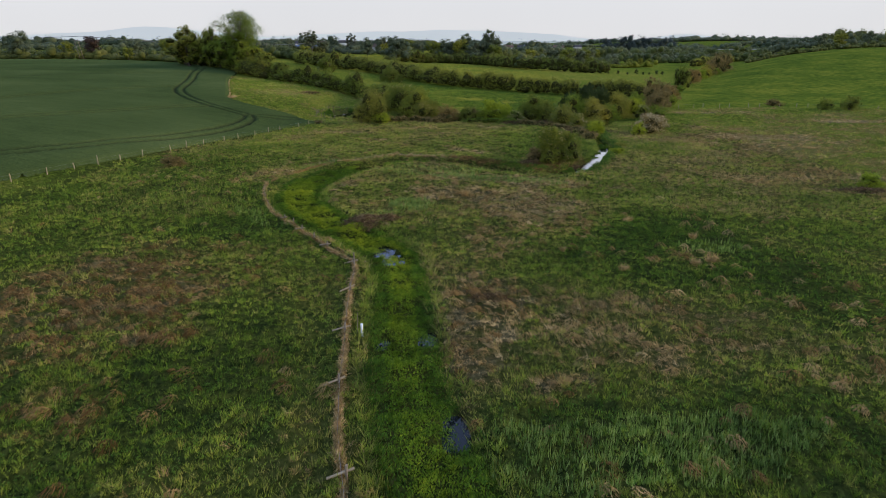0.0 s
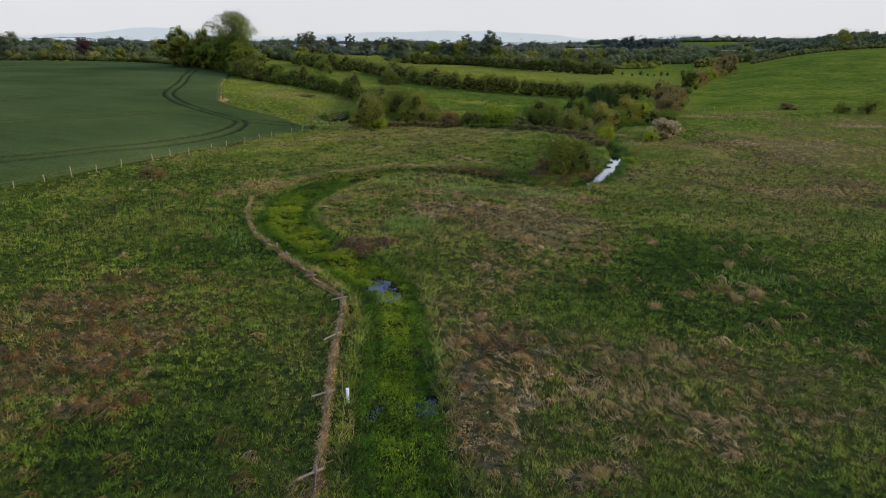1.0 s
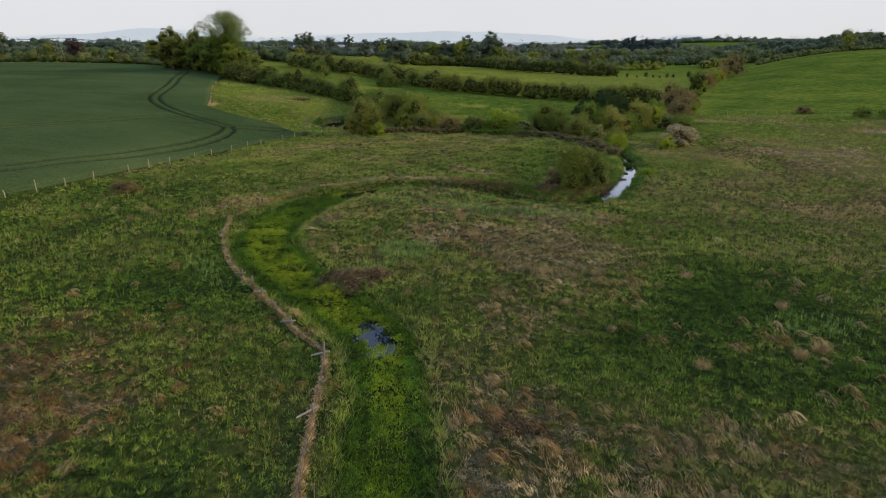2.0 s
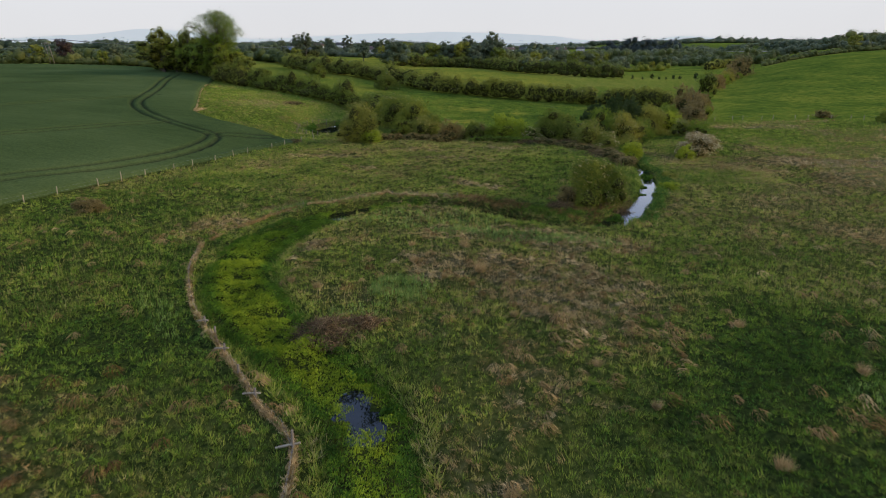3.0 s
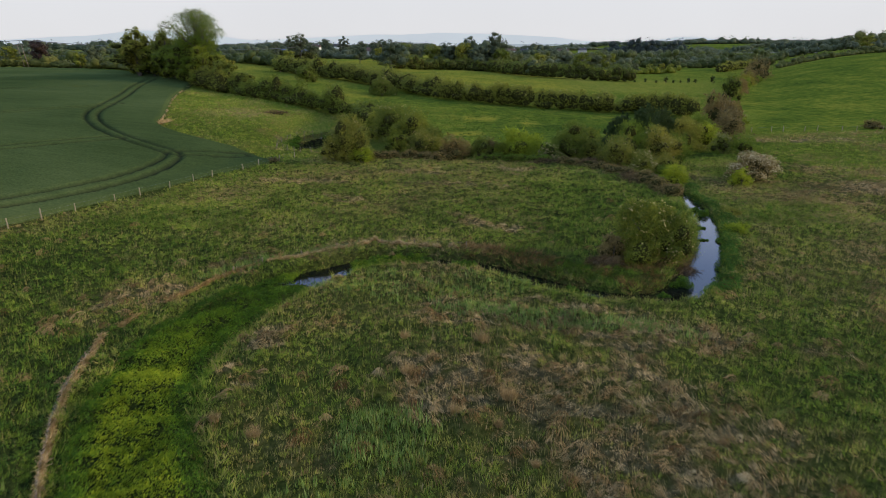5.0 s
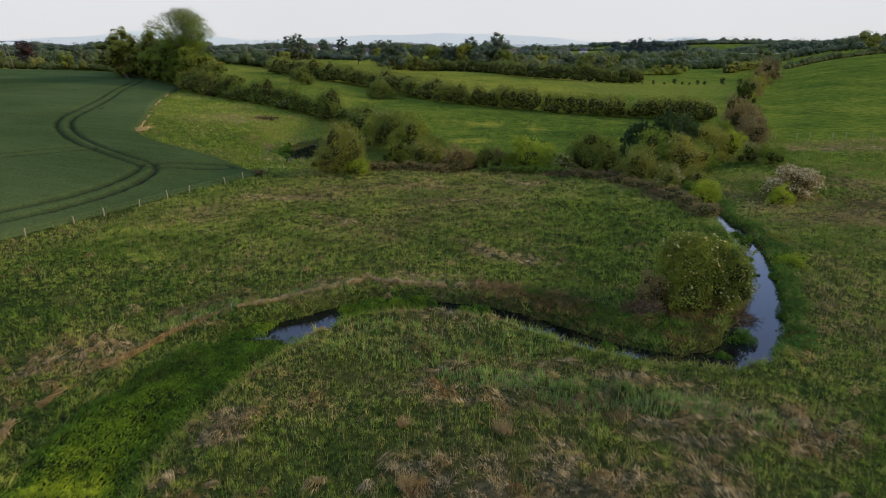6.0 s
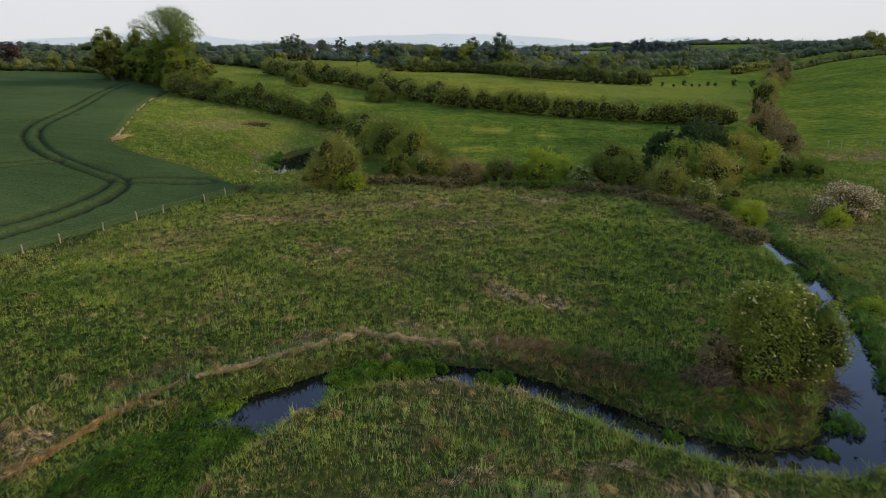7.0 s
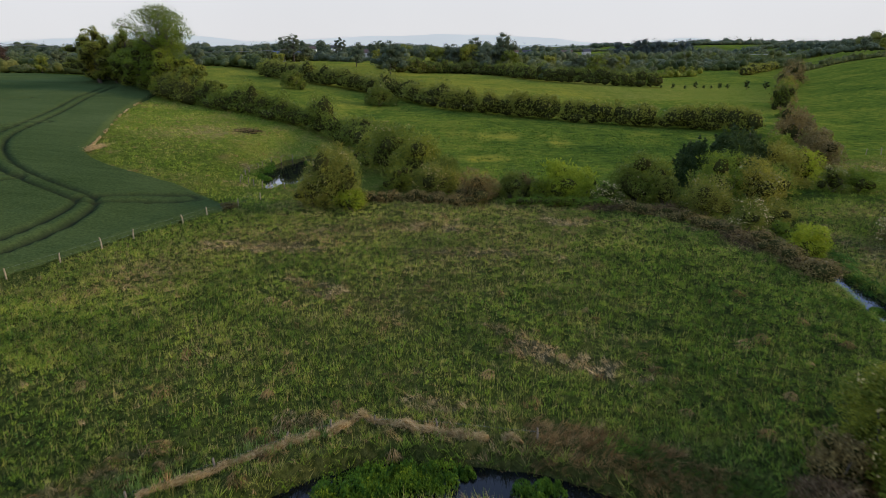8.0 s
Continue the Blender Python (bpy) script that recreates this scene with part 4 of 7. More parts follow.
for k, (x, y, r, h, mat, label) in enumerate((
        (61, 178, 3.6, 7.6, M_BROWN, "tall thin brown twiggy thorn on the field boundary"), (66, 184, 3.8, 5.6, M_BROWN, "brown twiggy scrub on the field boundary"),
        (71, 193, 4.0, 5.0, M_BROWN, "brown twiggy scrub on the field boundary"), (64, 175, 3.0, 3.6, M_FRESH, "leafy green scrub on the field boundary"),
        (77, 206, 2.6, 2.4, M_OLIVE, "low olive scrub on the field boundary"), (85, 222, 2.4, 2.2, M_FRESH, "low green scrub on the field boundary"),
        (93, 239, 3.6, 8.0, M_HAW, "tall dark thorn on the field boundary"), (96, 245, 3.0, 5.0, M_OLIVE, "olive scrub on the field boundary"),
        (104, 258, 3.8, 5.6, M_BROWN, "brown twiggy scrub on the field boundary"), (111, 271, 3.6, 5.2, M_BROWN, "brown twiggy scrub on the field boundary"),
        (119, 285, 3.4, 4.4, M_LIME, "yellow-green scrub on the field boundary"), (126, 297, 3.8, 6.0, M_OLIVE, "olive scrub on the field boundary"),
        (134, 311, 4.2, 7.0, M_BROWN, "brown twiggy scrub on the field boundary"), (143, 325, 5.4, 9.6, M_BROWN, "tall brown twiggy thicket on the field boundary"),
        (150, 337, 6.0, 11.0, M_BROWN, "tall brown twiggy thicket on the field boundary"), (157, 347, 5.4, 9.0, M_BROWN, "tall brown twiggy thicket on the field boundary"),
        (139, 317, 3.6, 3.6, M_FRESH, "leafy green scrub below the brown twigs"))):
    bush(x, y, r * 1.1, r * 1.2, h, 2900, 0.24, mat, label, 700 + k, "scrub", 0, "scrub", group="boundary scrub")
hedge([(170, 420), (205, 470), (240, 520), (270, 560)], 5.0, 6.0, 5000, 0.7, M_OAK, "distant hedge beside the hill pasture", 57)
hedge([(205, 528), (225, 540), (245, 546)], 3.5, 5.0, 2500, 0.6, M_FAR_HAZE, "low distant clipped hedge beyond the fields", 58)

bush(-46, 250.5, 4.20, 4.20, 5.4, 4500, 0.24, M_HAW, "rounded hawthorn standing alone in a pasture", 61, "hawthorn", 300)
bush(-18.5, 229, 5.00, 4.50, 5.4, 4500, 0.26, M_OAK, "broad scrub clump at the end of a hedge", 62, "bush", 100)

# the row of bushes across the head of the meadow
bush(-15.5, 137.6, 4.5, 4.2, 7.6, 14000, 0.13, M_OLIVE, "large olive hawthorn with rusty blossom at the meadow's edge", 71, "hawthorn", 900)
bush(-17.8, 136.6, 2.6, 2.2, 3.2, 4200, 0.13, M_OLIVE, "olive thorn skirt growing round the large hawthorn", 70, "thorn_bush", 200)
bush(-13.2, 135.6, 2.32, 1.95, 2.6, 2600, 0.13, M_LIME, "yellow-green sallow beside the large hawthorn", 72)
bush(-10.0, 158, 6.0, 5.3, 7.6, 13000, 0.18, M_HAW, "dense dark green hawthorn behind the ditch", 73, "hawthorn", 500, core=0.82)
bush(-2.2, 147.6, 3.0, 2.8, 4.4, 6000, 0.15, M_OAK, "dense low hawthorn behind the ditch", 69, "hawthorn", 150, core=0.82)
bush(-6, 151, 4.8, 4.6, 6.5, 13000, 0.17, M_HAW, "rounded green hawthorn behind the ditch", 74, "hawthorn", 250, core=0.82)
bush(-13.5, 165, 3.60, 3.60, 5.4, 4500, 0.2, M_HAW, "tall hawthorn joining the ragged hedge", 75, "hawthorn", 300)
bush(-3.6, 141.8, 3.60, 3.2, 4.9, 8500, 0.14, M_OLIVE, "olive hawthorn with fading flowers", 76, "hawthorn", 700, core=0.8)
bush(1.6, 139, 3.3, 2.5, 3.7, 6400, 0.12, M_BROWN, "brownish bramble and thorn bush", 77, core=0.8)
bush(5.9, 141, 2.4, 2.2, 3.5, 4800, 0.12, M_OAK, "small rounded green bush", 78, core=0.8)
bush(8, 142.3, 1.95, 1.83, 2.6, 2500, 0.12, M_BROWN, "thin brown thorn bush", 79)
bush(12.2, 139.8, 4.3, 3.42, 5.2, 10500, 0.14, M_LIME, "bright yellow-green willow bush", 80, "willow", core=0.78)
bush(15.6, 141.5, 1.59, 1.46, 4.4, 1300, 0.13, M_LIME, "slim young yellow-green willow sapling", 81, "willow", core=0.4)
bush(17.2, 137.6, 2.44, 1.95, 2.8, 2600, 0.12, M_HAW, "small hawthorn covered in white blossom", 82, "hawthorn", 1500)
bush(20.6, 138.8, 4.2, 3.66, 5.2, 10500, 0.14, M_HAW, "dense dark hawthorn above a brown bank", 83, "hawthorn", 500, core=0.8)
bush(26.6, 132.6, 3.66, 3.42, 4.6, 7000, 0.13, M_OLIVE, "rusty olive hawthorn over the stream", 84, "hawthorn", 700)
bush(29.5, 137, 4.15, 3.66, 5.6, 7000, 0.15, M_FRESH, "leafy sallow beside the stream", 85, "sallow")
bush(34.5, 137, 4.39, 3.90, 5.2, 7000, 0.15, M_OLIVE, "olive sallow with pale flowers beside the stream", 86, "sallow", 500)
bush(28.3, 126, 2.32, 2.07, 3.2, 3600, 0.11, M_OAK, "hawthorn with white blossom leaning over the stream", 87, "hawthorn", 1300)
bush(30.7, 120, 2.56, 2.32, 3.7, 5200, 0.12, M_LIME, "bright yellow-green willow by the water", 88, "willow")
bush(42.6, 148.5, 5.61, 5.12, 6.6, 9000, 0.17, M_OLIVE, "large domed sallow bush", 89, "sallow")
bush(47.5, 149.5, 3.17, 2.93, 4.6, 3600, 0.15, M_LIME, "yellow-green willow bush by the stream", 90, "willow")
bush(51.2, 143.8, 3.05, 2.68, 3.4, 4200, 0.13, M_FRESH, "small leafy green bush", 91)
bush(48, 143.8, 2.44, 2.20, 3.2, 2600, 0.13, M_HAW, "hawthorn with scattered blossom", 92, "hawthorn", 600)
bush(42.4, 121.8, 4.51, 3.42, 3.8, 6000, 0.12, M_BROWN, "spreading hawthorn thick with cream blossom", 93, "hawthorn", 4200)
bush(38.5, 117.6, 1.59, 1.46, 2.6, 1900, 0.11, M_LIME, "small yellow-green sapling in the grass", 94, "sapling", core=0.5)
bush(32.8, 129.5, 2.6, 2.4, 3.4, 3600, 0.12, M_OLIVE, "olive sallow leaning over the narrow stream", 98, "sallow", 200)
bush(31.0, 125.2, 1.5, 1.4, 1.8, 1800, 0.11, M_FRESH, "low green scrub over the narrow stream", 99)
bush(56, 160, 4.00, 4.20, 5.0, 5500, 0.18, M_BROWN, "brown twiggy thorn thicket", 95, "thorn_thicket")
bush(61, 170, 3.60, 4.20, 4.6, 4500, 0.2, M_BROWN, "brown twiggy thorn thicket", 96, "thorn_thicket")
bush(53.5, 168, 4.00, 4.00, 4.4, 4200, 0.2, M_FRESH, "leafy green scrub at the field corner", 97)


def conifer(x, y, h, r, n, size, label, seed):
    """A dark ragged evergreen: trunk, and many upswept shoots of needles."""
    rng = np.random.default_rng(seed)
    ob = thing("conifer", (x, y, gz(x, y) - 0.1), label, "tree")
    part("trunk", fast_mesh("trunk", *tube([(0, 0, 0), (0, 0, h * 0.5), (0, 0, h * 0.9)], [0.03 * h, 0.018 * h, 0.004 * h], 7), M_BARK, smooth=True), ob)
    chunks = []
    shoots = 46
    for k in range(shoots):
        a, q = k * 2.4, (k + 0.5) / shoots
        rr = r * math.sqrt(q)
        foot = np.array([math.cos(a) * rr * 0.55, math.sin(a) * rr * 0.55, h * (0.62 - 0.6 * q) * rng.uniform(0.8, 1.1)])
        tip = foot + np.array([math.cos(a) * r * (0.12 + 0.5 * q), math.sin(a) * r * (0.12 + 0.5 * q), h * rng.uniform(0.22, 0.38) * (1.15 - 0.5 * q)])
        m = n // shoots
        t = rng.uniform(0, 1, (m, 1))
        at = foot * (1 - t) + tip * t + rng.normal(size=(m, 3)) * (0.30 * r * (1 - t) ** 0.8 + 0.05) * (0.62, 0.62, 0.5)
        chunks.append(leaf_quads(rng, at, (tip - foot) * 0.2 + rng.normal(size=(m, 3)), size, 0.4))
    chunks.append(tube([(0, 0, 0.2), (0, 0, h * 0.3), (0, 0, h * 0.62), (0, 0, h * 0.8)], [0.6 * r, 0.55 * r, 0.3 * r, 0.02], 10))
    v, f = joined(chunks)
    part("needles", fast_mesh("needles", v, f, M_DARK), ob)
    return ob


conifer(34.5, 145.5, 8.4, 3.6, 6000, 0.24, "dark evergreen tree among the stream-side bushes", 101)
conifer(38.8, 149, 7.8, 3.4, 5200, 0.24, "dark evergreen tree among the stream-side bushes", 102)
conifer(31.0, 147.5, 7.0, 3.0, 4200, 0.24, "dark evergreen tree among the stream-side bushes", 103)
bush(33.5, 143.5, 3.42, 2.93, 5.0, 4500, 0.15, M_FRESH, "leafy green bush below the evergreens", 104)

for k, (x, y, r, h, mat, label) in enumerate(((3.2, 141.2, 1.8, 1.9, M_OAK, "low green scrub between the bushes"), (9.6, 140.2, 1.9, 2.3, M_HAW, "low thorn scrub between the bushes"),
                                              (23.6, 136.8, 2.4, 3.4, M_OAK, "dark thorn scrub between the bushes"), (-8.5, 146, 2.6, 3.4, M_HAW, "thorn scrub below the hawthorns"),
                                              (24.5, 143, 3.4, 4.6, M_HAW, "dense thorn scrub behind the bank"), (39.0, 142, 3.4, 4.6, M_FRESH, "leafy scrub beside the sallow bushes"), (-1.8, 143.5, 2.2, 2.8, M_OAK, "green scrub between the bushes"))):
    bush(x, y, r, r * 0.9, h, 3200, 0.15, mat, label, 480 + k)

hedge([(5.5, 138.0), (9, 137.2), (13, 136.4), (16.5, 135.8)], 1.2, 1.8, 4200, 0.16, M_FRESH, "low green bramble bank below the bushes", 65, "bramble_bank")
hedge([(-11.5, 139.6), (-8, 139.2), (-4, 138.8), (-0.5, 137.6)], 1.3, 2.0, 4200, 0.16, M_BROWN, "brown bramble bank along the ditch", 66, "bramble_bank")
hedge([(18.5, 134.6), (22, 132.4), (25, 128.4), (26.6, 123), (27.8, 117.5), (28.2, 113)], 1.2, 2.6, 8000, 0.15, M_BROWN, "dull brown bramble bank above the stream", 67, "bramble_bank", ragged=0.4)
# the bank of the bend
bush(16.9, 89.6, 3.55, 3.2, 5.7, 18000, 0.12, M_HAW, "lone dark hawthorn with cream flowers on the stream bank", 111, "hawthorn", 1190, core=0.78)
bush(14.2, 89.5, 1.5, 1.3, 2.4, 3000, 0.10, M_BROWN, "brown twiggy thorn leaning on the lone hawthorn", 108, "thorn_bush")
bush(19.2, 89.3, 2.50, 2.20, 4.4, 7000, 0.12, M_HAW, "olive thorn growth below the lone hawthorn", 119, "thorn_bush", 500)
bush(-27.6, 136.3, 1.3, 1.0, 0.9, 1500, 0.08, M_BROWN, "tangle of dead twigs at the corner of the crop", 110, "dead_brush", low=-0.2)
bush(28.7, 97.6, 1.60, 1.10, 1.05, 2600, 0.09, M_LIME, "low yellow-green willow scrub at the water's edge", 112)
bush(31.3, 104.5, 1.20, 1.60, 0.8, 1600, 0.08, M_OLIVE, "low olive scrub at the water's edge", 113)
bush(-39.2, 87, 2.40, 1.80, 1.5, 3200, 0.10, M_BROWN, "low dry twiggy shrub in the rough grass", 114, "shrub", low=-0.2)
bush(53.6, 73, 1.90, 1.70, 1.9, 2800, 0.10, M_LIME, "small yellow-green willow bush in the grass", 115)
bush(94, 173, 2.60, 2.00, 1.7, 1800, 0.15, M_BROWN, "low brown bramble clump by the field fence", 116)
bush(103.5, 164.5, 2.60, 2.20, 2.6, 2600, 0.16, M_HAW, "low dark thorn bush by the field fence", 117)
bush(108.5, 162, 3.00, 2.60, 3.6, 3400, 0.16, M_OAK, "rounded dark thorn bush by the field fence", 118)

# the wood beside the cereal field
tall_ash = tree_build("ash_tree", 20.6, 10.4, 0.46, 15000, 0.17, M_MAPLE, "tall thin-leaved ash rising above the field hedge", 121, 34, True)
plant(tall_ash, -68.5, 218.5, 0.97, first=True, sink=0.2)
ivy_oak = tree_build("oak_tree", 16.0, 5.6, 0.02, 8500, 0.24, M_OAK, "ivy-clad oak with a broken dark crown", 122, 30)
plant(ivy_oak, -96, 239, 1.0, 0, 1.3, first=True)
plant(ivy_oak, -87, 236.5, 0.94, 130, 0.85)
plant(ivy_oak, -82.5, 229, 0.98, 250, 0.7)
ivy_top = tree_build("oak_tree", 12.0, 4.6, 0.04, 6000, 0.24, M_OLIVE, "olive oak with reddish new leaves", 123, 16)
plant(ivy_top, -97.5, 241, first=True)
plant(ivy_top, -90.5, 240, 0.8, 140)
field_maple = tree_build("maple_tree", 12.8, 6.8, 0.04, 8500, 0.24, M_MAPLE, "wide fresh green maple leaning over the crop", 124, 16)
plant(field_maple, -73, 220, first=True)
plant(field_maple, -66, 213.5, 0.88, 100)
plant(field_maple, -77, 225.5, 1.0, 300, 1.1)
plant(field_maple, -70, 219, 1.08, 170, 1.1)
plant(field_maple, -86.5, 238, 0.85, 40, 1.1)
plant(field_maple, -80.5, 229.5, 0.92, 200)
plant(field_maple, -92, 240, 0.92, 75)
plant(field_maple, -101, 248, 0.72, 130)
dark_thorn = tree_build("thorn_tree", 8.0, 4.6, 0.03, 5200, 0.24, M_OAK, "dark spreading thorn tree at the wood's edge", 125, 12)
plant(dark_thorn, -59, 208, first=True)
plant(dark_thorn, -89, 243, 0.9, 60)
plant(dark_thorn, -100, 252, 0.9, 160)
plant(dark_thorn, -108, 262, 0.85, 250)
plant(dark_thorn, -62.5, 217, 1.1, 310)
plant(dark_thorn, -51.5, 203, 0.72, 20)

hedge([(-106, 259), (-97, 252.5), (-86, 240.5), (-77, 228.5), (-71, 218), (-64, 209), (-57, 203)], 6.0, 5.4, 18000, 0.26, M_OAK, "dark scrubby hedge under the field trees", 126)

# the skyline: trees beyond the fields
far_round = tree_build("distant_tree", 12.0, 6.0, 0.12, 2000, 0.5, M_FAR_HAZE, "distant green broad-crowned tree on the skyline", 131, 12, group="skyline trees")
far_tall = tree_build("distant_tree", 15.0, 4.4, 0.10, 2200, 0.42, M_FAR_HAZE, "distant tall ragged tree beyond the fields", 132, 16, group="skyline trees")
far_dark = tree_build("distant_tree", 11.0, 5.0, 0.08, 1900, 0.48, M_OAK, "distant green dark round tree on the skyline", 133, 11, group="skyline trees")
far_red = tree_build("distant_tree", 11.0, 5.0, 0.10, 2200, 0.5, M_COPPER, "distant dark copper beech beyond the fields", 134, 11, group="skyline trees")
far_open = tree_build("distant_tree", 17.0, 5.6, 0.10, 3600, 0.40, M_FAR_HAZE, "distant tree with an open layered crown", 135, 18, False, group="skyline trees")
poplar = tree_build("poplar_tree", 17.0, 2.6, 0.08, 2200, 0.45, M_FAR_HAZE, "distant slim poplar beyond the fields", 136, 12, group="skyline trees", narrow=True)
for src, x, y, s in ((far_round, -200, 300, 1.12), (far_tall, -104, 480, 1.12), (far_dark, -130, 300, 0.95), (far_red, -166, 302, 1.0), (far_open, 29.6, 386, 1.22), (poplar, -73.5, 520, 1.0)):
    plant(src, x, y, s, 40, first=True)
srng = np.random.default_rng(7)
SKYLINE_WEST = ((far_round, -222, 306, 1.1), (far_dark, -238, 300, 0.9), (far_round, -185, 312, 0.8), (far_dark, -176, 298, 0.8), (far_round, -148, 308, 0.85),
                (far_dark, -146, 294, 0.6), (far_round, -118, 300, 0.8), (far_round, -105, 330, 0.9), (far_round, -125, 350, 1.1), (far_tall, -98, 482, 1.16), (far_tall, -112, 470, 0.85), (far_round, -92, 490, 0.95),
                (far_dark, -78, 360, 0.7), (poplar, -76.5, 522, 0.9), (poplar, -70.5, 518, 0.88), (far_tall, -87.5, 520, 0.95), (far_round, -63, 540, 1.1), (far_round, -50, 530, 1.15), (far_round, -38, 520, 1.1), (far_dark, -26, 500, 1.1))
SKYLINE_EAST = ((far_open, 15.6, 390, 1.05), (far_round, -13.3, 384, 1.09), (far_dark, -4.4, 388, 1.22), (far_round, 4.4, 384, 1.22), (far_dark, 12.2, 382, 1.28), (far_round, 20.0, 378, 1.11), (far_dark, 32.3, 376, 1.11), (far_round, 26.6, 384, 1.11),
                (far_round, -23.3, 332, 1.13), (far_dark, -35.3, 404, 0.88), (far_round, -46, 395, 0.9), (far_round, 41, 324, 0.62), (far_dark, 36, 336, 0.55), (far_dark, 62, 440, 0.95), (far_round, 72, 410, 0.95), (far_dark, 82, 405, 1.1), (far_round, 90, 412, 1.0),
                (far_dark, 98, 430, 1.05), (far_round, 106, 450, 1.1), (far_dark, 116, 470, 1.1), (far_dark, 124, 412, 0.58), (far_round, 116, 414, 0.52), (far_dark, 133, 416, 0.58), (far_round, 109, 410, 0.45), (far_dark, 141, 424, 0.52))
SKYLINE_HILL = ((far_tall, 170, 700, 0.9), (far_round, 330, 720, 1.0), (far_dark, 350, 760, 1.0), (far_round, 385, 640, 1.2), (far_dark, 405, 640, 1.25), (far_round, 420, 620, 1.25), (far_dark, 440, 620, 1.3),
                (far_round, 470, 640, 1.3), (far_dark, 300, 760, 0.9), (far_dark, 272, 680, 0.8), (far_tall, 290, 720, 0.7), (far_red, -72, 800, 0.9))
for src, x, y, s in SKYLINE_WEST + SKYLINE_EAST + SKYLINE_HILL:
    plant(src, x, y, s * srng.uniform(0.94, 1.06), srng.uniform(0, 360), srng.uniform(0.9, 1.15))


def belt(points, height, width, n, size, mat, label, seed, ragged=0.35):
    """A far row of trees of uneven height: small heaped crowns side by side."""
    rng = np.random.default_rng(seed)
    line = smooth_line(points, width * 0.5)
    ob = thing("tree_belt", (*line[0], gz(*line[0])), label, "woodland", kind="stuff")
    z0 = ground_height(line[:, 0], line[:, 1])
    lobes = []
    for k, (x, y) in enumerate(line):
        tall = height * max(0.45, 0.8 + ragged * 2.4 * (vnoise(np.array([k * 1.0]), np.array([seed * 1.0]), 2.6, seed, 2)[0] - 0.5))
        for _ in range(4):
            h = tall * rng.uniform(0.55, 1.08)
            s = width * rng.uniform(0.16, 0.34)
            lobes.append((x + rng.normal() * width * 0.3 - line[0, 0], y + rng.normal() * width * 0.2 - line[0, 1], z0[k] - z0[0] + max(h - s, 0.4 * h), s, s, min(s, h * 0.5)))
        lobes.append((x - line[0, 0], y - line[0, 1], z0[k] - z0[0] + tall * 0.28, width * 0.42, width * 0.42, tall * 0.36))
    part("crown", foliage_mesh("crown", rng, lobes, int(n * 0.6), size * 0.70, mat, 0.82, 0.09, -0.6, 0.75, 0.14, mat), ob)
    return ob


belt([(-420, 306), (-330, 300), (-260, 300), (-200, 297), (-150, 298), (-118, 284), (-104, 266)], 6.5, 9.0, 12000, 0.6, M_WOOD, "dark hedge and scrub behind the cereal field", 141)
belt([(-240, 420), (-150, 400), (-110, 380), (-85, 345), (-66, 318)], 7.0, 10.0, 9000, 0.5, M_WOOD, "belt of scrub beyond the wood", 142)
belt([(-260, 585), (-180, 565), (-110, 535), (-60, 490), (-20, 485)], 7.0, 12.0, 12000, 0.6, M_FAR_HAZE, "distant belt of mixed trees", 143)
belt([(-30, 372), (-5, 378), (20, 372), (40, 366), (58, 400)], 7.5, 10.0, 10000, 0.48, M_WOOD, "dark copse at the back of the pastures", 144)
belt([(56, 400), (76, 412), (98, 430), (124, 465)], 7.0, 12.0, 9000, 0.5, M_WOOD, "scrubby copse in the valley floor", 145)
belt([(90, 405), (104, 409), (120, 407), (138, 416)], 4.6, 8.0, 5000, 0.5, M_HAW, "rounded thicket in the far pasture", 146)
belt([(70, 560), (130, 560), (200, 590), (255, 600)], 8.0, 14.0, 10000, 0.6, M_FAR_HAZE, "distant belt of mixed trees", 147)
belt([(240, 620), (300, 680), (380, 740), (460, 800)], 8.0, 14.0, 9000, 0.7, M_FAR_HAZE, "distant belt of mixed trees", 148)
belt([(-700, 980), (-450, 950), (-250, 940), (-100, 940), (60, 940), (180, 950)], 15.0, 22.0, 16000, 1.2, M_FAR_HAZE, "far line of trees on the horizon", 149, 0.5)
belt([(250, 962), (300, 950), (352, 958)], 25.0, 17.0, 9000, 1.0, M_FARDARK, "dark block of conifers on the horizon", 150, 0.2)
belt([(400, 1000), (520, 1050), (760, 1000), (980, 1000)], 14.0, 24.0, 14000, 1.2, M_FAR_HAZE, "far line of trees on the horizon", 151, 0.4)
belt([(214, 436), (245, 450), (285, 462), (332, 472)], 5.5, 7.0, 9000, 0.45, M_WOOD, "dark hedge along the crest of the hill pasture", 156, 0.25)
belt([(150, 500), (185, 505), (220, 515), (262, 540)], 10.0, 11.0, 9000, 0.6, M_WOOD, "dark wood in the valley beyond the pastures", 157, 0.3)
belt([(150, 620), (215, 630), (270, 640), (330, 650)], 13.0, 14.0, 9000, 0.7, M_WOOD, "dark wood in the valley beyond the pastures", 158, 0.35)
belt([(40, 600), (90, 640), (140, 660)], 10.0, 13.0, 6000, 0.7, M_WOOD, "dark trees round the far houses", 159, 0.4)
belt([(330, 470), (390, 520), (450, 560), (540, 600)], 4.0, 7.0, 6000, 0.5, M_WOOD, "hedge on the crest of the hill pasture", 152)
belt([(290, 705), (345, 700), (400, 690), (470, 700), (540, 715), (640, 730)], 13.5, 13.0, 11000, 0.62, M_FAR_HAZE, "line of mixed trees along the hill crest", 154, 0.45)
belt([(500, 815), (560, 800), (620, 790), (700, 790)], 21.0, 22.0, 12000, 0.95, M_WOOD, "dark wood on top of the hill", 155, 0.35)
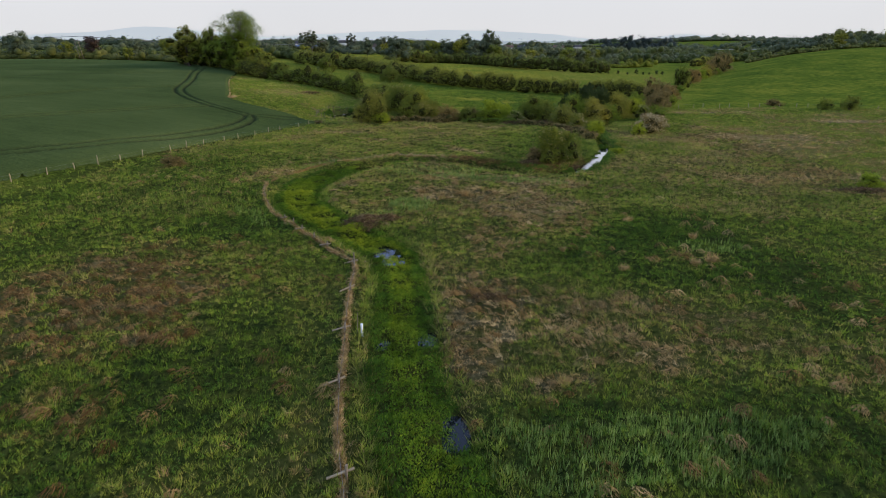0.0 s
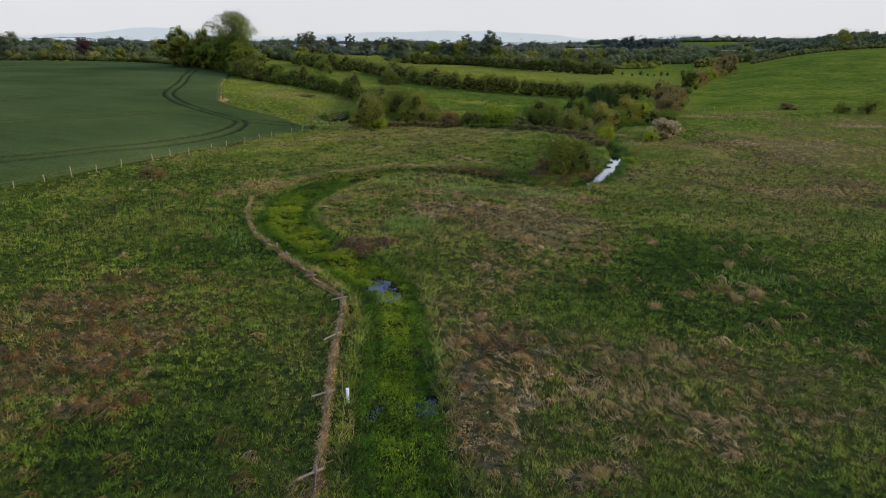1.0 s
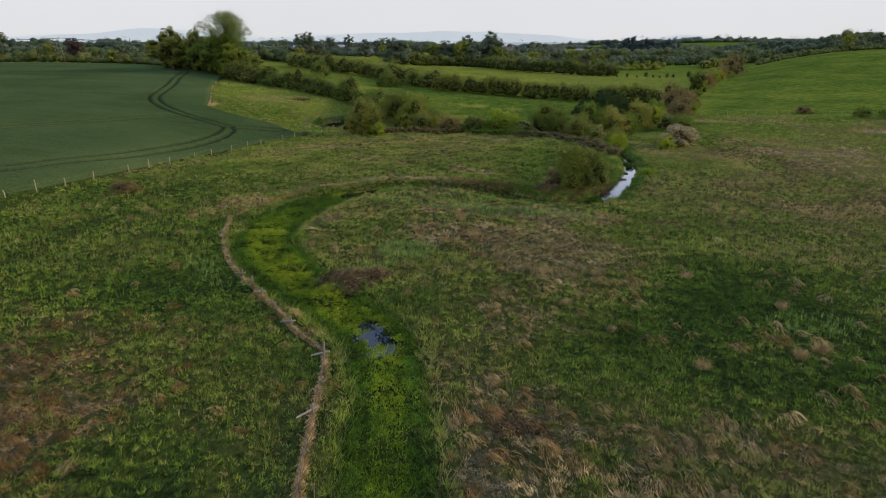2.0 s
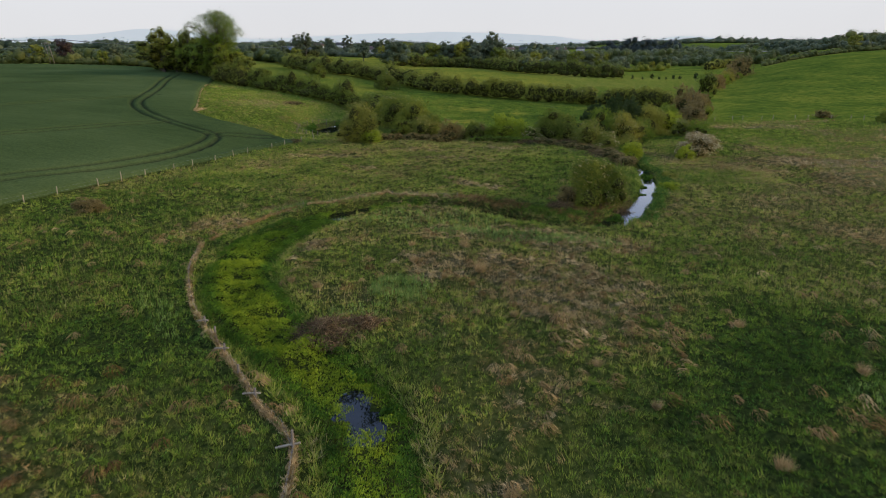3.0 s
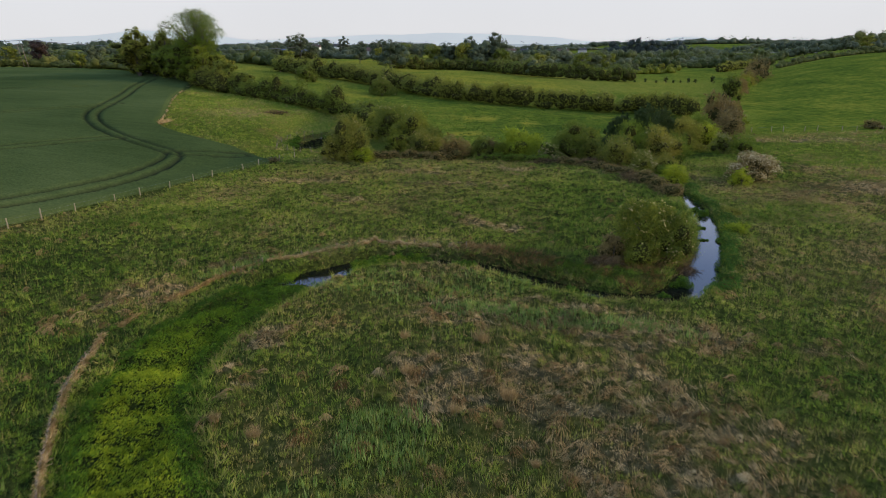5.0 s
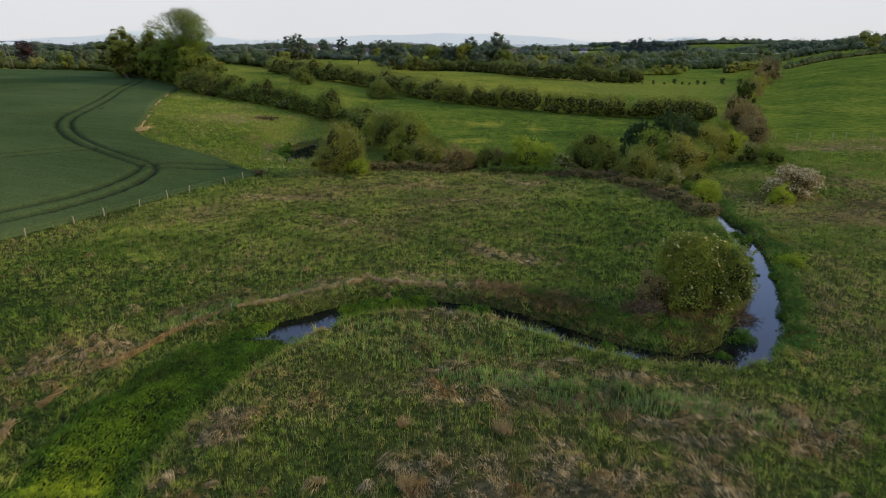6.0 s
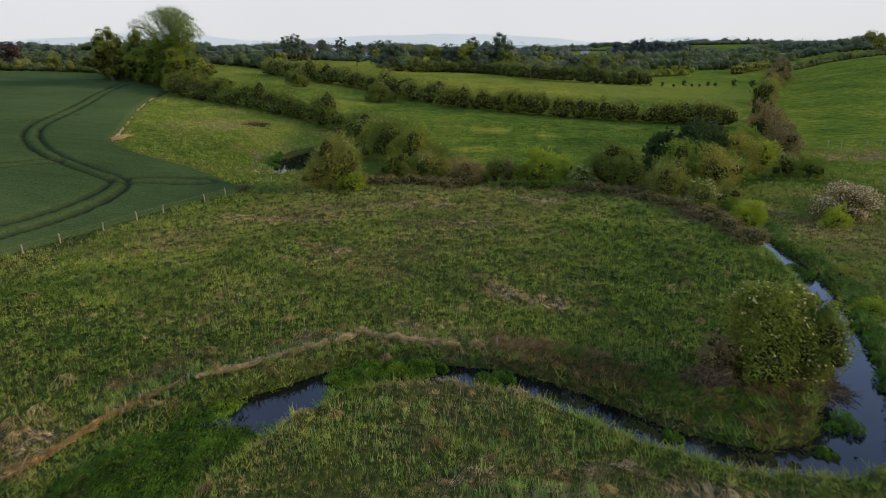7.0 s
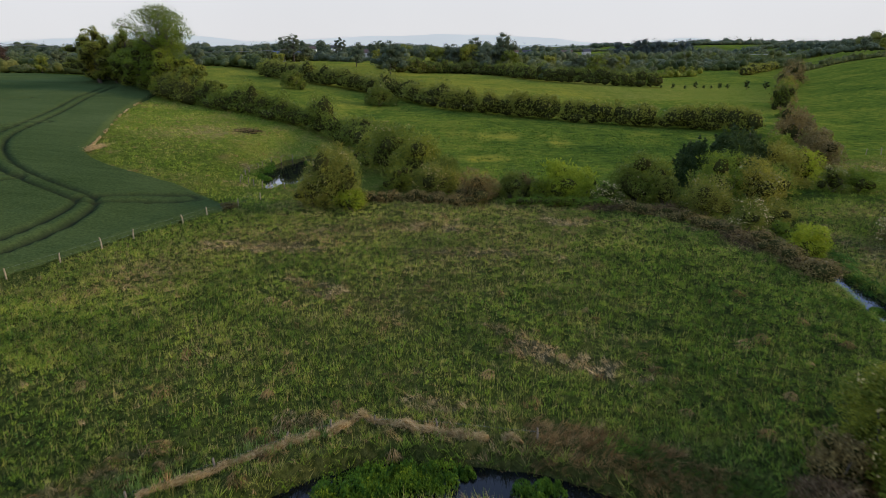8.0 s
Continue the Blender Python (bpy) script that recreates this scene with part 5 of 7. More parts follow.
belt([(-640, 720), (-420, 700), (-260, 690), (-120, 685), (40, 700)], 11.0, 15.0, 10000, 0.8, M_FAR_HAZE, "hazy belt of trees across the plain", 160, 0.4)
belt([(60, 740), (150, 770), (240, 790), (330, 830), (450, 850)], 12.0, 15.0, 9000, 0.8, M_FAR_HAZE, "hazy belt of trees across the plain", 162, 0.4)
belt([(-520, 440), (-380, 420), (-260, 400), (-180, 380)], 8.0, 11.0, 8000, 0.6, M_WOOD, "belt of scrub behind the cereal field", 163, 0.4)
belt([(-1400, 1400), (-600, 1500), (0, 1450), (700, 1500), (1500, 1400)], 18.0, 40.0, 14000, 2.0, M_FAR_HAZE, "far woods on the horizon beyond the fields", 153, 0.5)

belt([(330, 900), (400, 925), (470, 940), (540, 935), (600, 920)], 15.0, 16.0, 8000, 0.9, M_FAR_HAZE, "hazy belt of trees behind the hill crest", 166, 0.4)
belt([(380, 2050), (600, 2100), (900, 2080), (1200, 2000)], 20.0, 40.0, 8000, 2.4, M_FAR_HAZE, "far woods on the horizon beyond the fields", 167, 0.5)

# saplings planted across the far pasture
young = None
for k, (x, y, s) in enumerate(((77.5, 303.5, 0.6), (82, 304.5, 0.5), (87, 305.5, 0.8), (92, 306.5, 0.55), (97, 309, 1.1), (101, 311, 0.6), (104.5, 312, 0.55), (108.5, 313, 0.9), (111.5, 313, 0.8), (118, 311, 1.3), (124, 308, 1.25))):
    if young is None:
        young = tree_build("sapling", 2.8, 1.2, 0.1, 700, 0.14, M_DARK, "young dark tree planted in a row", 161, 7, category="sapling", group="row of saplings")
        plant(young, x, y, s, 0, first=True)
    else:
        plant(young, x, y, s, 77 * k)

# ---------------------------------------------------------------- houses and poles far off
def house(x, y, w, d, h, turn, wall_mat, roof_mat, label, windows=3, chimney=True):
    ob = thing("house", (x, y, gz(x, y) - 0.1), label, "house")
    ob.rotation_euler = (0, 0, radians(turn))
    part("wall", fast_mesh("wall", *box(0, 0, 0, w, d, h), wall_mat), ob)
    e, top = 0.4, h + d * 0.42
    rv = np.array([(-w / 2 - e, -d / 2 - e, h - 0.1), (w / 2 + e, -d / 2 - e, h - 0.1), (w / 2 + e, d / 2 + e, h - 0.1), (-w / 2 - e, d / 2 + e, h - 0.1),
                   (-w / 2 - e, 0, top), (w / 2 + e, 0, top), (-w / 2 - e, -d / 2 - e, h - 0.3), (w / 2 + e, -d / 2 - e, h - 0.3), (w / 2 + e, d / 2 + e, h - 0.3), (-w / 2 - e, d / 2 + e, h - 0.3)])
    rf = np.array([(0, 1, 5, 4), (2, 3, 4, 5), (0, 4, 3, 3), (1, 2, 5, 5), (6, 9, 8, 7), (0, 6, 7, 1), (1, 7, 8, 2), (2, 8, 9, 3), (3, 9, 6, 0)])
    me = bpy.data.meshes.new("roof")
    me.from_pydata([tuple(v) for v in rv], [], [tuple(dict.fromkeys(int(i) for i in f)) for f in rf])
    me.materials.append(roof_mat)
    roof = part("roof", me, ob)
    for k in range(windows):
        wx = (k + 0.5) / windows * w - w / 2
        pane = part("window", fast_mesh("window", *box(wx, -d / 2 - 0.02, h * 0.4, 1.1, 0.08, 1.2), M_GLASS), ob)
        part("sill", fast_mesh("sill", *box(wx, -d / 2 - 0.06, h * 0.4 - 0.1, 1.3, 0.16, 0.1), M_STONE), pane)
    if chimney:
        part("chimney", fast_mesh("chimney", *box(w * 0.32, 0, top - 0.6, 0.8, 0.7, 1.7), wall_mat), roof)
    return ob


house(-136, 890, 14, 8, 5.4, 8, M_RENDER, M_SLATE, "white rendered cottage with a dark slate roof among trees")
hedge([(-128, 484), (-112, 483), (-92, 486)], 5.2, 5.0, 3000, 0.6, M_WOOD, "dark hedge in front of the blue-roofed building", 164)
house(-109, 500, 22, 5, 4.6, 6, M_RENDER, M_BLUE, "long low building with a blue sheet roof", 4, False)
house(-66, 640, 9, 7, 4.4, -20, M_STONE, M_TILE, "small stone house with a brown roof")
house(112, 1040, 16, 8, 4.5, 10, M_RENDER, M_TILE, "white house on the far rise", 4)
house(136, 1060, 14, 8, 4.5, -8, M_RENDER, M_SLATE, "white house on the far rise")
house(196, 1050, 18, 9, 4.0, 4, M_RENDER, M_TILE, "long pale house on the far rise", 4)
house(232, 1070, 12, 8, 5.0, 12, M_STONE, M_SLATE, "grey house on the far rise")
house(-200, 900, 12, 8, 4.5, 20, M_RENDER, M_SLATE, "distant white house at the foot of the mountains")
house(-170, 905, 12, 8, 4.5, -10, M_RENDER, M_TILE, "distant white house at the foot of the mountains")
# the pale road parapet beyond the hill pasture
pv_, pf_ = box(0, 0, 0, 92, 0.6, 0.5)
parapet = thing("road_parapet", (352, 700, 10.2), "pale concrete road parapet on an embankment", "wall")
part("rail", fast_mesh("rail", pv_, pf_, M_STONE), parapet)
bank_v, bank_f = box(0, 6, -9.5, 150, 34, 9.4, 0.62)
part("embankment", fast_mesh("embankment", bank_v, bank_f, M_GROUND, np.full(len(bank_v), 0.3), np.ones(len(bank_v))), parapet, "grassy embankment")
parapet.rotation_euler = (0, 0, radians(4))


def pole(x, y, h, lean, label, wires=()):
    ob = thing("utility_pole", (x, y, gz(x, y) - 0.3), label, "utility pole", "overhead line")
    part("mast", fast_mesh("mast", *tube([(0, 0, 0), (lean * 0.5, 0, h / 2), (lean, 0, h)], [0.15, 0.13, 0.11], 8), M_POST, smooth=True), ob)
    arm = part("crossarm", fast_mesh("crossarm", *box(lean, 0, h - 0.7, 2.4, 0.15, 0.15), M_POST), ob)
    for k in (-1, 0, 1):
        part("insulator", fast_mesh("insulator", *tube([(lean + k * 1.1, 0, h - 0.55), (lean + k * 1.1, 0, h - 0.3)], [0.06, 0.05], 6), M_RENDER), arm)
    return ob


pole(-166.7, 294, 9.5, -1.3, "leaning grey wooden pole of an overhead line")
pole(-168.3, 294, 9.5, -1.3, "leaning grey wooden pole of an overhead line")
pole(-96, 500, 9.5, 0.1, "grey wooden pole of an overhead line")
pole(-93, 500, 9.5, -0.1, "grey wooden pole of an overhead line")
pole(-132, 480, 8.5, 0, "grey wooden pole of an overhead line")


def cable(a, b, sag, label):
    t = np.linspace(0, 1, 14)[:, None]
    p = np.asarray(a) * (1 - t) + np.asarray(b) * t
    p[:, 2] -= sag * 4 * t[:, 0] * (1 - t[:, 0])
    tagged(new("overhead_cable", fast_mesh("overhead_cable", *tube(p, 0.05, 4), M_WIRE)), label, "cable", "overhead line")


for off in (-1.1, 0, 1.1):
    cable((-167 + off, 294, 20.2), (-330 + off, 330, 20.5), 1.5, "thin overhead power cable between poles")
    cable((-166 + off, 294, 20.2), (-94 + off, 500, gz(-94, 500) + 8.8), 3.0, "thin overhead power cable between poles")

# wooden field gate in the gap of the far hedge
gate = thing("field_gate", (-66, 296, gz(-66, 296)), "weathered wooden post and rail fence in a hedge gap", "fence")
for k in range(4):
    part("post", fast_mesh("post", *box(k * 3.0, 0, 0, 0.16, 0.16, 1.4, 0.9), M_PALEPOST), gate)
for z in (0.4, 0.8, 1.2):
    part("rail", fast_mesh("rail", *box(4.5, 0.09, z, 9.2, 0.06, 0.13), M_POST), gate)

# ---------------------------------------------------------------- fences
def wire_line(pts, height, drop=0.0):
    p = np.array([(x, y, gz(x, y) + height - drop) for x, y in pts])
    return tube(p, 0.005, 3)


def field_fence(name, points, spacing, post_h, size, mat, label, wires, jitter, seed, tall=()):
    """A post and wire fence: each post a part."""
    rng = np.random.default_rng(seed)
    line = smooth_line(points, 0.5)
    run = np.concatenate([[0], np.cumsum(np.hypot(*np.diff(line, axis=0).T))])
    at = np.arange(0, run[-1], spacing) + rng.normal(size=len(np.arange(0, run[-1], spacing))) * jitter
    px, py = np.interp(at, run, line[:, 0]), np.interp(at, run, line[:, 1])
    ob = thing(name, (px[0], py[0], gz(px[0], py[0])), label, "fence")
    o = np.array(ob.matrix_basis.translation)
    for k, (x, y) in enumerate(zip(px, py)):
        h = post_h * rng.uniform(0.85, 1.1) * (1.25 if k in tall else 1.0)
        v, f = tube([(0, 0, -0.3), (0, 0, h * 0.6), (rng.normal() * 0.04, rng.normal() * 0.04, h)], [size, size, size * 0.9], 7)
        part("post", fast_mesh("post", v + (np.array([x, y, gz(x, y)]) - o), f, mat), ob)
    for w in wires:
        v, f = wire_line(list(zip(px, py)), w)
        part("wire", fast_mesh("wire", v - o, f, M_WIRE), ob)
    return ob


field_fence("crop_fence", [(-75, 29.5), (-62, 57), (-54.2, 76.5), (-50.6, 86), (-45, 99), (-40, 110.5), (-36, 118.5), (-32, 127.5), (-28, 134.5), (-25.5, 140), (-24, 144)],
            4.2, 1.05, 0.066, M_PALEPOST, "weathered pale post and wire fence along the cereal field", (0.5, 0.9), 0.5, 171, (10, 15, 19))
field_fence("pond_fence", [(-30.5, 150), (-31.5, 156), (-31, 162), (-29.5, 168), (-26, 172), (-21, 172)], 2.6, 0.9, 0.06, M_POST, "weathered wooden posts round a small pond", (0.8,), 0.4, 172)
field_fence("pond_fence", [(-29.5, 150), (-27, 147.5), (-24, 146.5), (-20.5, 147)], 1.9, 0.9, 0.06, M_POST, "weathered wooden posts round a small pond", (0.8,), 0.3, 173)
field_fence("hill_fence", [(66, 171), (81, 170.5), (97, 169.5), (118, 164), (150, 155)], 4.0, 1.1, 0.07, M_PALEPOST, "thin pale post and wire fence below the hill pasture", (0.9,), 1.0, 174)

# ---------------------------------------------------------------- the old fence on the stream bank, hung with flood straw
BANK_FENCE = [(-3.0, 15.5), (-3.8, 19), (-4.5, 21.9), (-4.9, 24.4), (-5.3, 27.4), (-5.5, 29.7), (-5.9, 33.6), (-6.5, 39.4), (-7.1, 45.8), (-9.9, 49.6), (-13.2, 54.7), (-16, 58.6), (-18.4, 62.8), (-20.7, 68.5), (-22.2, 75)]
BANK_RIDGE = [(-22, 77), (-20.6, 81), (-18.2, 85.9), (-14.6, 89), (-12.2, 90.6), (-8.2, 92.8), (-6.9, 93.7), (-5, 93.3), (-3.6, 93), (-1, 92.2), (0.8, 92.1)]


def straw_roll(points, seed, thick, per_metre, gaps=False, stalk=0.022, pale=0.62):
    """Combed straw along a line: lengthwise stalks heaped over a low core, with loose ends."""
    rng = np.random.default_rng(seed)
    line = smooth_line(points, 0.3)
    run = np.concatenate([[0], np.cumsum(np.hypot(*np.diff(line, axis=0).T))])
    n = int(run[-1] * per_metre)
    s = rng.uniform(0, run[-1], n)
    if gaps:
        s = s[vnoise(s, s * 0, 2.6, seed, 2) > 0.42]
        n = len(s)
    fat = thick * (0.55 + 0.9 * vnoise(s, s * 0, 1.6, seed + 1, 2))
    x, y = np.interp(s, run, line[:, 0]), np.interp(s, run, line[:, 1])
    x2, y2 = np.interp(s + 0.5, run, line[:, 0]), np.interp(s + 0.5, run, line[:, 1])
    d = np.stack([x2 - x, y2 - y], 1)
    d /= np.linalg.norm(d, axis=1)[:, None] + 1e-9
    side = np.stack([-d[:, 1], d[:, 0]], 1)
    a = rng.uniform(0, np.pi, n)
    r = fat * rng.uniform(0.3, 1.0, n)
    cx, cy = x + side[:, 0] * np.cos(a) * r * 0.8, y + side[:, 1] * np.cos(a) * r * 0.8
    cz = ground_height(cx, cy) + 0.10 + np.sin(a) * r * 1.15
    ln = rng.uniform(0.15, 0.42, n)
    way = np.stack([d[:, 0] + side[:, 0] * rng.normal(size=n) * 0.45, d[:, 1] + side[:, 1] * rng.normal(size=n) * 0.45, rng.normal(size=n) * 0.3], 1) * ln[:, None]
    wide = rng.normal(size=(n, 3))
    wide *= (stalk / np.linalg.norm(wide, axis=1))[:, None]
    c = np.stack([cx, cy, cz], 1)
    v = np.stack([c - way - wide, c - way + wide, c + way + wide, c + way - wide], 1).reshape(-1, 3)
    tone = np.repeat(np.clip(pale + 0.2 * rng.normal(size=n), 0, 1), 4)
    return v, np.arange(4 * n).reshape(-1, 4), tone


bank_fence = thing("bank_fence", (-3.8, 19, gz(-3.8, 19)), "old wooden fence on the bank matted with dead straw", "fence")
fo = np.array(bank_fence.matrix_basis.translation)
v, f, tone = straw_roll(BANK_FENCE, 181, 0.070, 360, False, 0.012, 0.70)
part("straw_mat", fast_mesh("straw_mat", v - fo, f, M_STRAW, tone), bank_fence, "matted band of bleached straw caught on the fence")
line = smooth_line(BANK_FENCE, 0.3)
tv = [(x, y, gz(x, y) + 0.16 + 0.05 * math.sin(k)) for k, (x, y) in enumerate(line[::3])]
v, f = tube(tv, [0.055 + 0.03 * math.sin(2.1 * k) for k in range(len(tv))], 7)
part("straw_core", fast_mesh("straw_core", v - fo, f, M_STRAW, np.full(len(v), 0.45)), bank_fence, "packed straw along the bottom wire")
BRACES = [(-3.9, 20.2, 70), (-5.4, 27.6, 75), (-5.9, 33.2, 62), (-6.5, 39.6, 85), (-7.1, 45.8, 55), (-10.0, 49.9, 35), (-13.3, 54.9, 30), (-15.9, 58.7, 28), (-11.6, 52.2, 0), (-14.6, 57, 0)]
for k, (x, y, turn) in enumerate(BRACES):
    z = gz(x, y)
    h = 1.15 if k == 4 else 0.72
    v, f = tube([(x, y, z - 0.2), (x + 0.02, y, z + h * 0.6), (x + 0.03, y + 0.02, z + h)], [0.075, 0.07, 0.06], 7)
    post = part("post", fast_mesh("post", v - fo, f, M_POST), bank_fence)
    if turn:
        c, s = math.cos(radians(turn - 55)), math.sin(radians(turn - 55))
        L = 0.72
        v, f = tube([(x - c * L * 1.1, y - s * L * 1.1, z + 0.22), (x, y, z + 0.42), (x + c * L * 0.5, y + s * L * 0.5, z + 0.5)], [0.05, 0.055, 0.05], 6)
        part("brace", fast_mesh("brace", v - fo, f, M_PALEPOST), bank_fence, "bleached rail end lying across the fence")
for w in (0.45, 0.62):
    v, f = wire_line([(x, y) for x, y in line[::8]], w)
    part("wire", fast_mesh("wire", v - fo, f, M_WIRE), bank_fence)

def straw_bank(points, seed, thick, peaks, label):
    """A roll of flood straw lodged along the bank top, drawn up into points where stakes hold it."""
    rng = np.random.default_rng(seed)
    line = smooth_line(points, 0.22)
    zs = ground_height(line[:, 0], line[:, 1])
    zs = np.convolve(np.pad(zs, 6, "edge"), np.ones(13) / 13, "valid") + 0.05
    fat = thick * (0.35 + 1.1 * vnoise(np.arange(len(line)) * 0.22, np.zeros(len(line)), 0.7, seed, 3))
    lift = np.zeros(len(line))
    for px, py, up in peaks:
        d = np.hypot(line[:, 0] - px, line[:, 1] - py)
        lift = np.maximum(lift, up * np.exp(-(d / 0.32) ** 2))
    ob = thing("straw_bank", (*line[0], zs[0]), label, "dead grass")
    o = np.array([*line[0], zs[0]])
    core = np.stack([line[:, 0], line[:, 1], zs + fat * 0.3 + lift * 0.8], 1)
    v, f = tube(core, fat * 0.8, 9)
    v = v + rng.normal(size=v.shape) * 0.03
    part("packed_core", fast_mesh("packed_core", v - o, f, M_STRAW, np.clip(0.5 + 0.2 * rng.normal(size=len(v)), 0, 1), smooth=True), ob, "packed pale straw")
    n = len(line) * 110
    k = rng.integers(0, len(line) - 1, n)
    d = np.gradient(line, axis=0)[k]
    d /= np.linalg.norm(d, axis=1)[:, None]
    a = rng.uniform(-0.3, np.pi + 0.3, n)
    out = np.stack([-d[:, 1] * np.cos(a), d[:, 0] * np.cos(a), np.sin(a)], 1)
    c = core[k] + out * (fat[k] * rng.uniform(0.7, 1.5, n))[:, None] + rng.normal(size=(n, 3)) * 0.03
    way = np.stack([d[:, 0], d[:, 1], rng.normal(size=n) * 0.3], 1) + 0.5 * rng.normal(size=(n, 3)) + out * rng.uniform(0, 0.5, (n, 1))
    way *= (rng.uniform(0.06, 0.24, n) / np.linalg.norm(way, axis=1))[:, None]
    wide = rng.normal(size=(n, 3))
    wide *= (0.010 / np.linalg.norm(wide, axis=1))[:, None]
    v = np.stack([c - way - wide, c - way + wide, c + way], 1).reshape(-1, 3)
    part("stalk_fringe", fast_mesh("stalk_fringe", v - o, np.arange(3 * n).reshape(-1, 3), M_STRAW, np.repeat(np.clip(0.84 + 0.15 * rng.normal(size=n), 0, 1), 3), dome=np.repeat(out, 3, 0)), ob)
    return ob


straw_bank([(-15.2, 88.3), (-14.0, 89.2), (-12.4, 90.3), (-11.0, 91.2), (-9.8, 91.9), (-8.7, 92.4)], 182, 0.17, ((-12.4, 90.3, 0.15), (-9.9, 91.8, 0.2), (-8.9, 92.3, 0.2)), "low roll of pale flood straw lodged along the bank top")
straw_bank([(-8.2, 92.4), (-7.6, 92.9), (-6.8, 93.5), (-5.1, 93.2), (-3.5, 92.7), (-1.8, 92.1), (-0.7, 91.9)], 184, 0.20, ((-7.7, 92.8, 0.2), (-6.8, 93.5, 0.42), (-4.6, 93.1, 0.28), (-3.5, 92.7, 0.15)), "ridge of tan flood straw hung on old stakes")
straw_bank([(0.1, 91.9), (0.4, 91.9), (0.9, 91.7)], 186, 0.12, ((0.4, 91.9, 0.45),), "tuft of tan flood straw on an old stake")
v, f, tone = straw_roll(BANK_RIDGE[:4], 187, 0.13, 200, True, 0.012, 0.50)
tagged(new("straw_ridge", fast_mesh("straw_ridge", v, f, M_STRAW, tone)), "broken line of flattened flood straw along the bank", "dead grass", kind="stuff")
ridge_line = smooth_line(BANK_RIDGE, 0.9)


def ridge_tufts():
    """Upright wisps of straw caught along the bank top."""
    rng = np.random.default_rng(185)
    at = ridge_line[rng.uniform(size=len(ridge_line)) < 0.30] + rng.normal(size=(1, 2)) * 0.05
    base = np.repeat(np.stack([at[:, 0], at[:, 1], ground_height(at[:, 0], at[:, 1])], 1), 34, 0)
    n = len(base)
    base = base + rng.normal(size=(n, 3)) * (0.13, 0.13, 0.02)
    tip = base + rng.normal(size=(n, 3)) * (0.16, 0.16, 0.08) + np.array([0, 0, 0.55]) * rng.uniform(0.5, 1.3, (n, 1))
    wide = rng.normal(size=(n, 3)) * (0.018, 0.018, 0)
    return np.stack([base - wide, base + wide, tip], 1).reshape(-1, 3), np.arange(3 * n).reshape(-1, 3), np.repeat(np.clip(0.6 + 0.2 * rng.normal(size=n), 0, 1), 3)


v, f, tone = ridge_tufts()
tagged(new("straw_wisps", fast_mesh("straw_wisps", v, f, M_STRAW, tone)), "upright wisps of pale straw along the bank top", "dead grass", kind="stuff")
field_fence("bank_stakes", [(-18.2, 86), (-14.6, 89.1), (-12.2, 90.7), (-8.2, 92.9), (-5, 93.4), (-1, 92.3), (1.6, 92.0)], 3.1, 0.62, 0.05, M_POST, "short weathered stakes along the bank top", (0.4,), 0.6, 183)

# white sampling tube beside a thin stake
tube_thing = thing("sampling_tube", (-4.85, 33.1, gz(-4.85, 33.1)), "white plastic monitoring tube standing in the bank grass", "marker tube")
pipe = part("pipe", fast_mesh("pipe", *tube([(0, 0, -0.2), (0, 0, 0.4), (0, 0, 0.72)], [0.075, 0.075, 0.075], 12), M_PLASTIC, smooth=True), tube_thing)
part("cap", fast_mesh("cap", *tube([(0, 0, 0.72), (0, 0, 0.78)], [0.088, 0.085], 12), M_PLASTIC), pipe)
stake = thing("thin_stake", (-5.15, 33.4, gz(-5.15, 33.4)), "thin grey stake beside the white tube", "stake")
part("rod", fast_mesh("rod", *tube([(0, 0, -0.2), (0, 0.02, 0.7), (0.02, 0.03, 1.35)], [0.02, 0.018, 0.015], 6), M_POST), stake)

# ---------------------------------------------------------------- grass
def jittered(rng, x0, x1, y0, y1, per_m2):
    step = 1 / math.sqrt(per_m2)
    x, y = np.meshgrid(np.arange(x0, x1, step), np.arange(y0, y1, step), indexing="ij")
    x, y = x.ravel(), y.ravel()
    return x + rng.uniform(-step, step, len(x)), y + rng.uniform(-step, step, len(y))


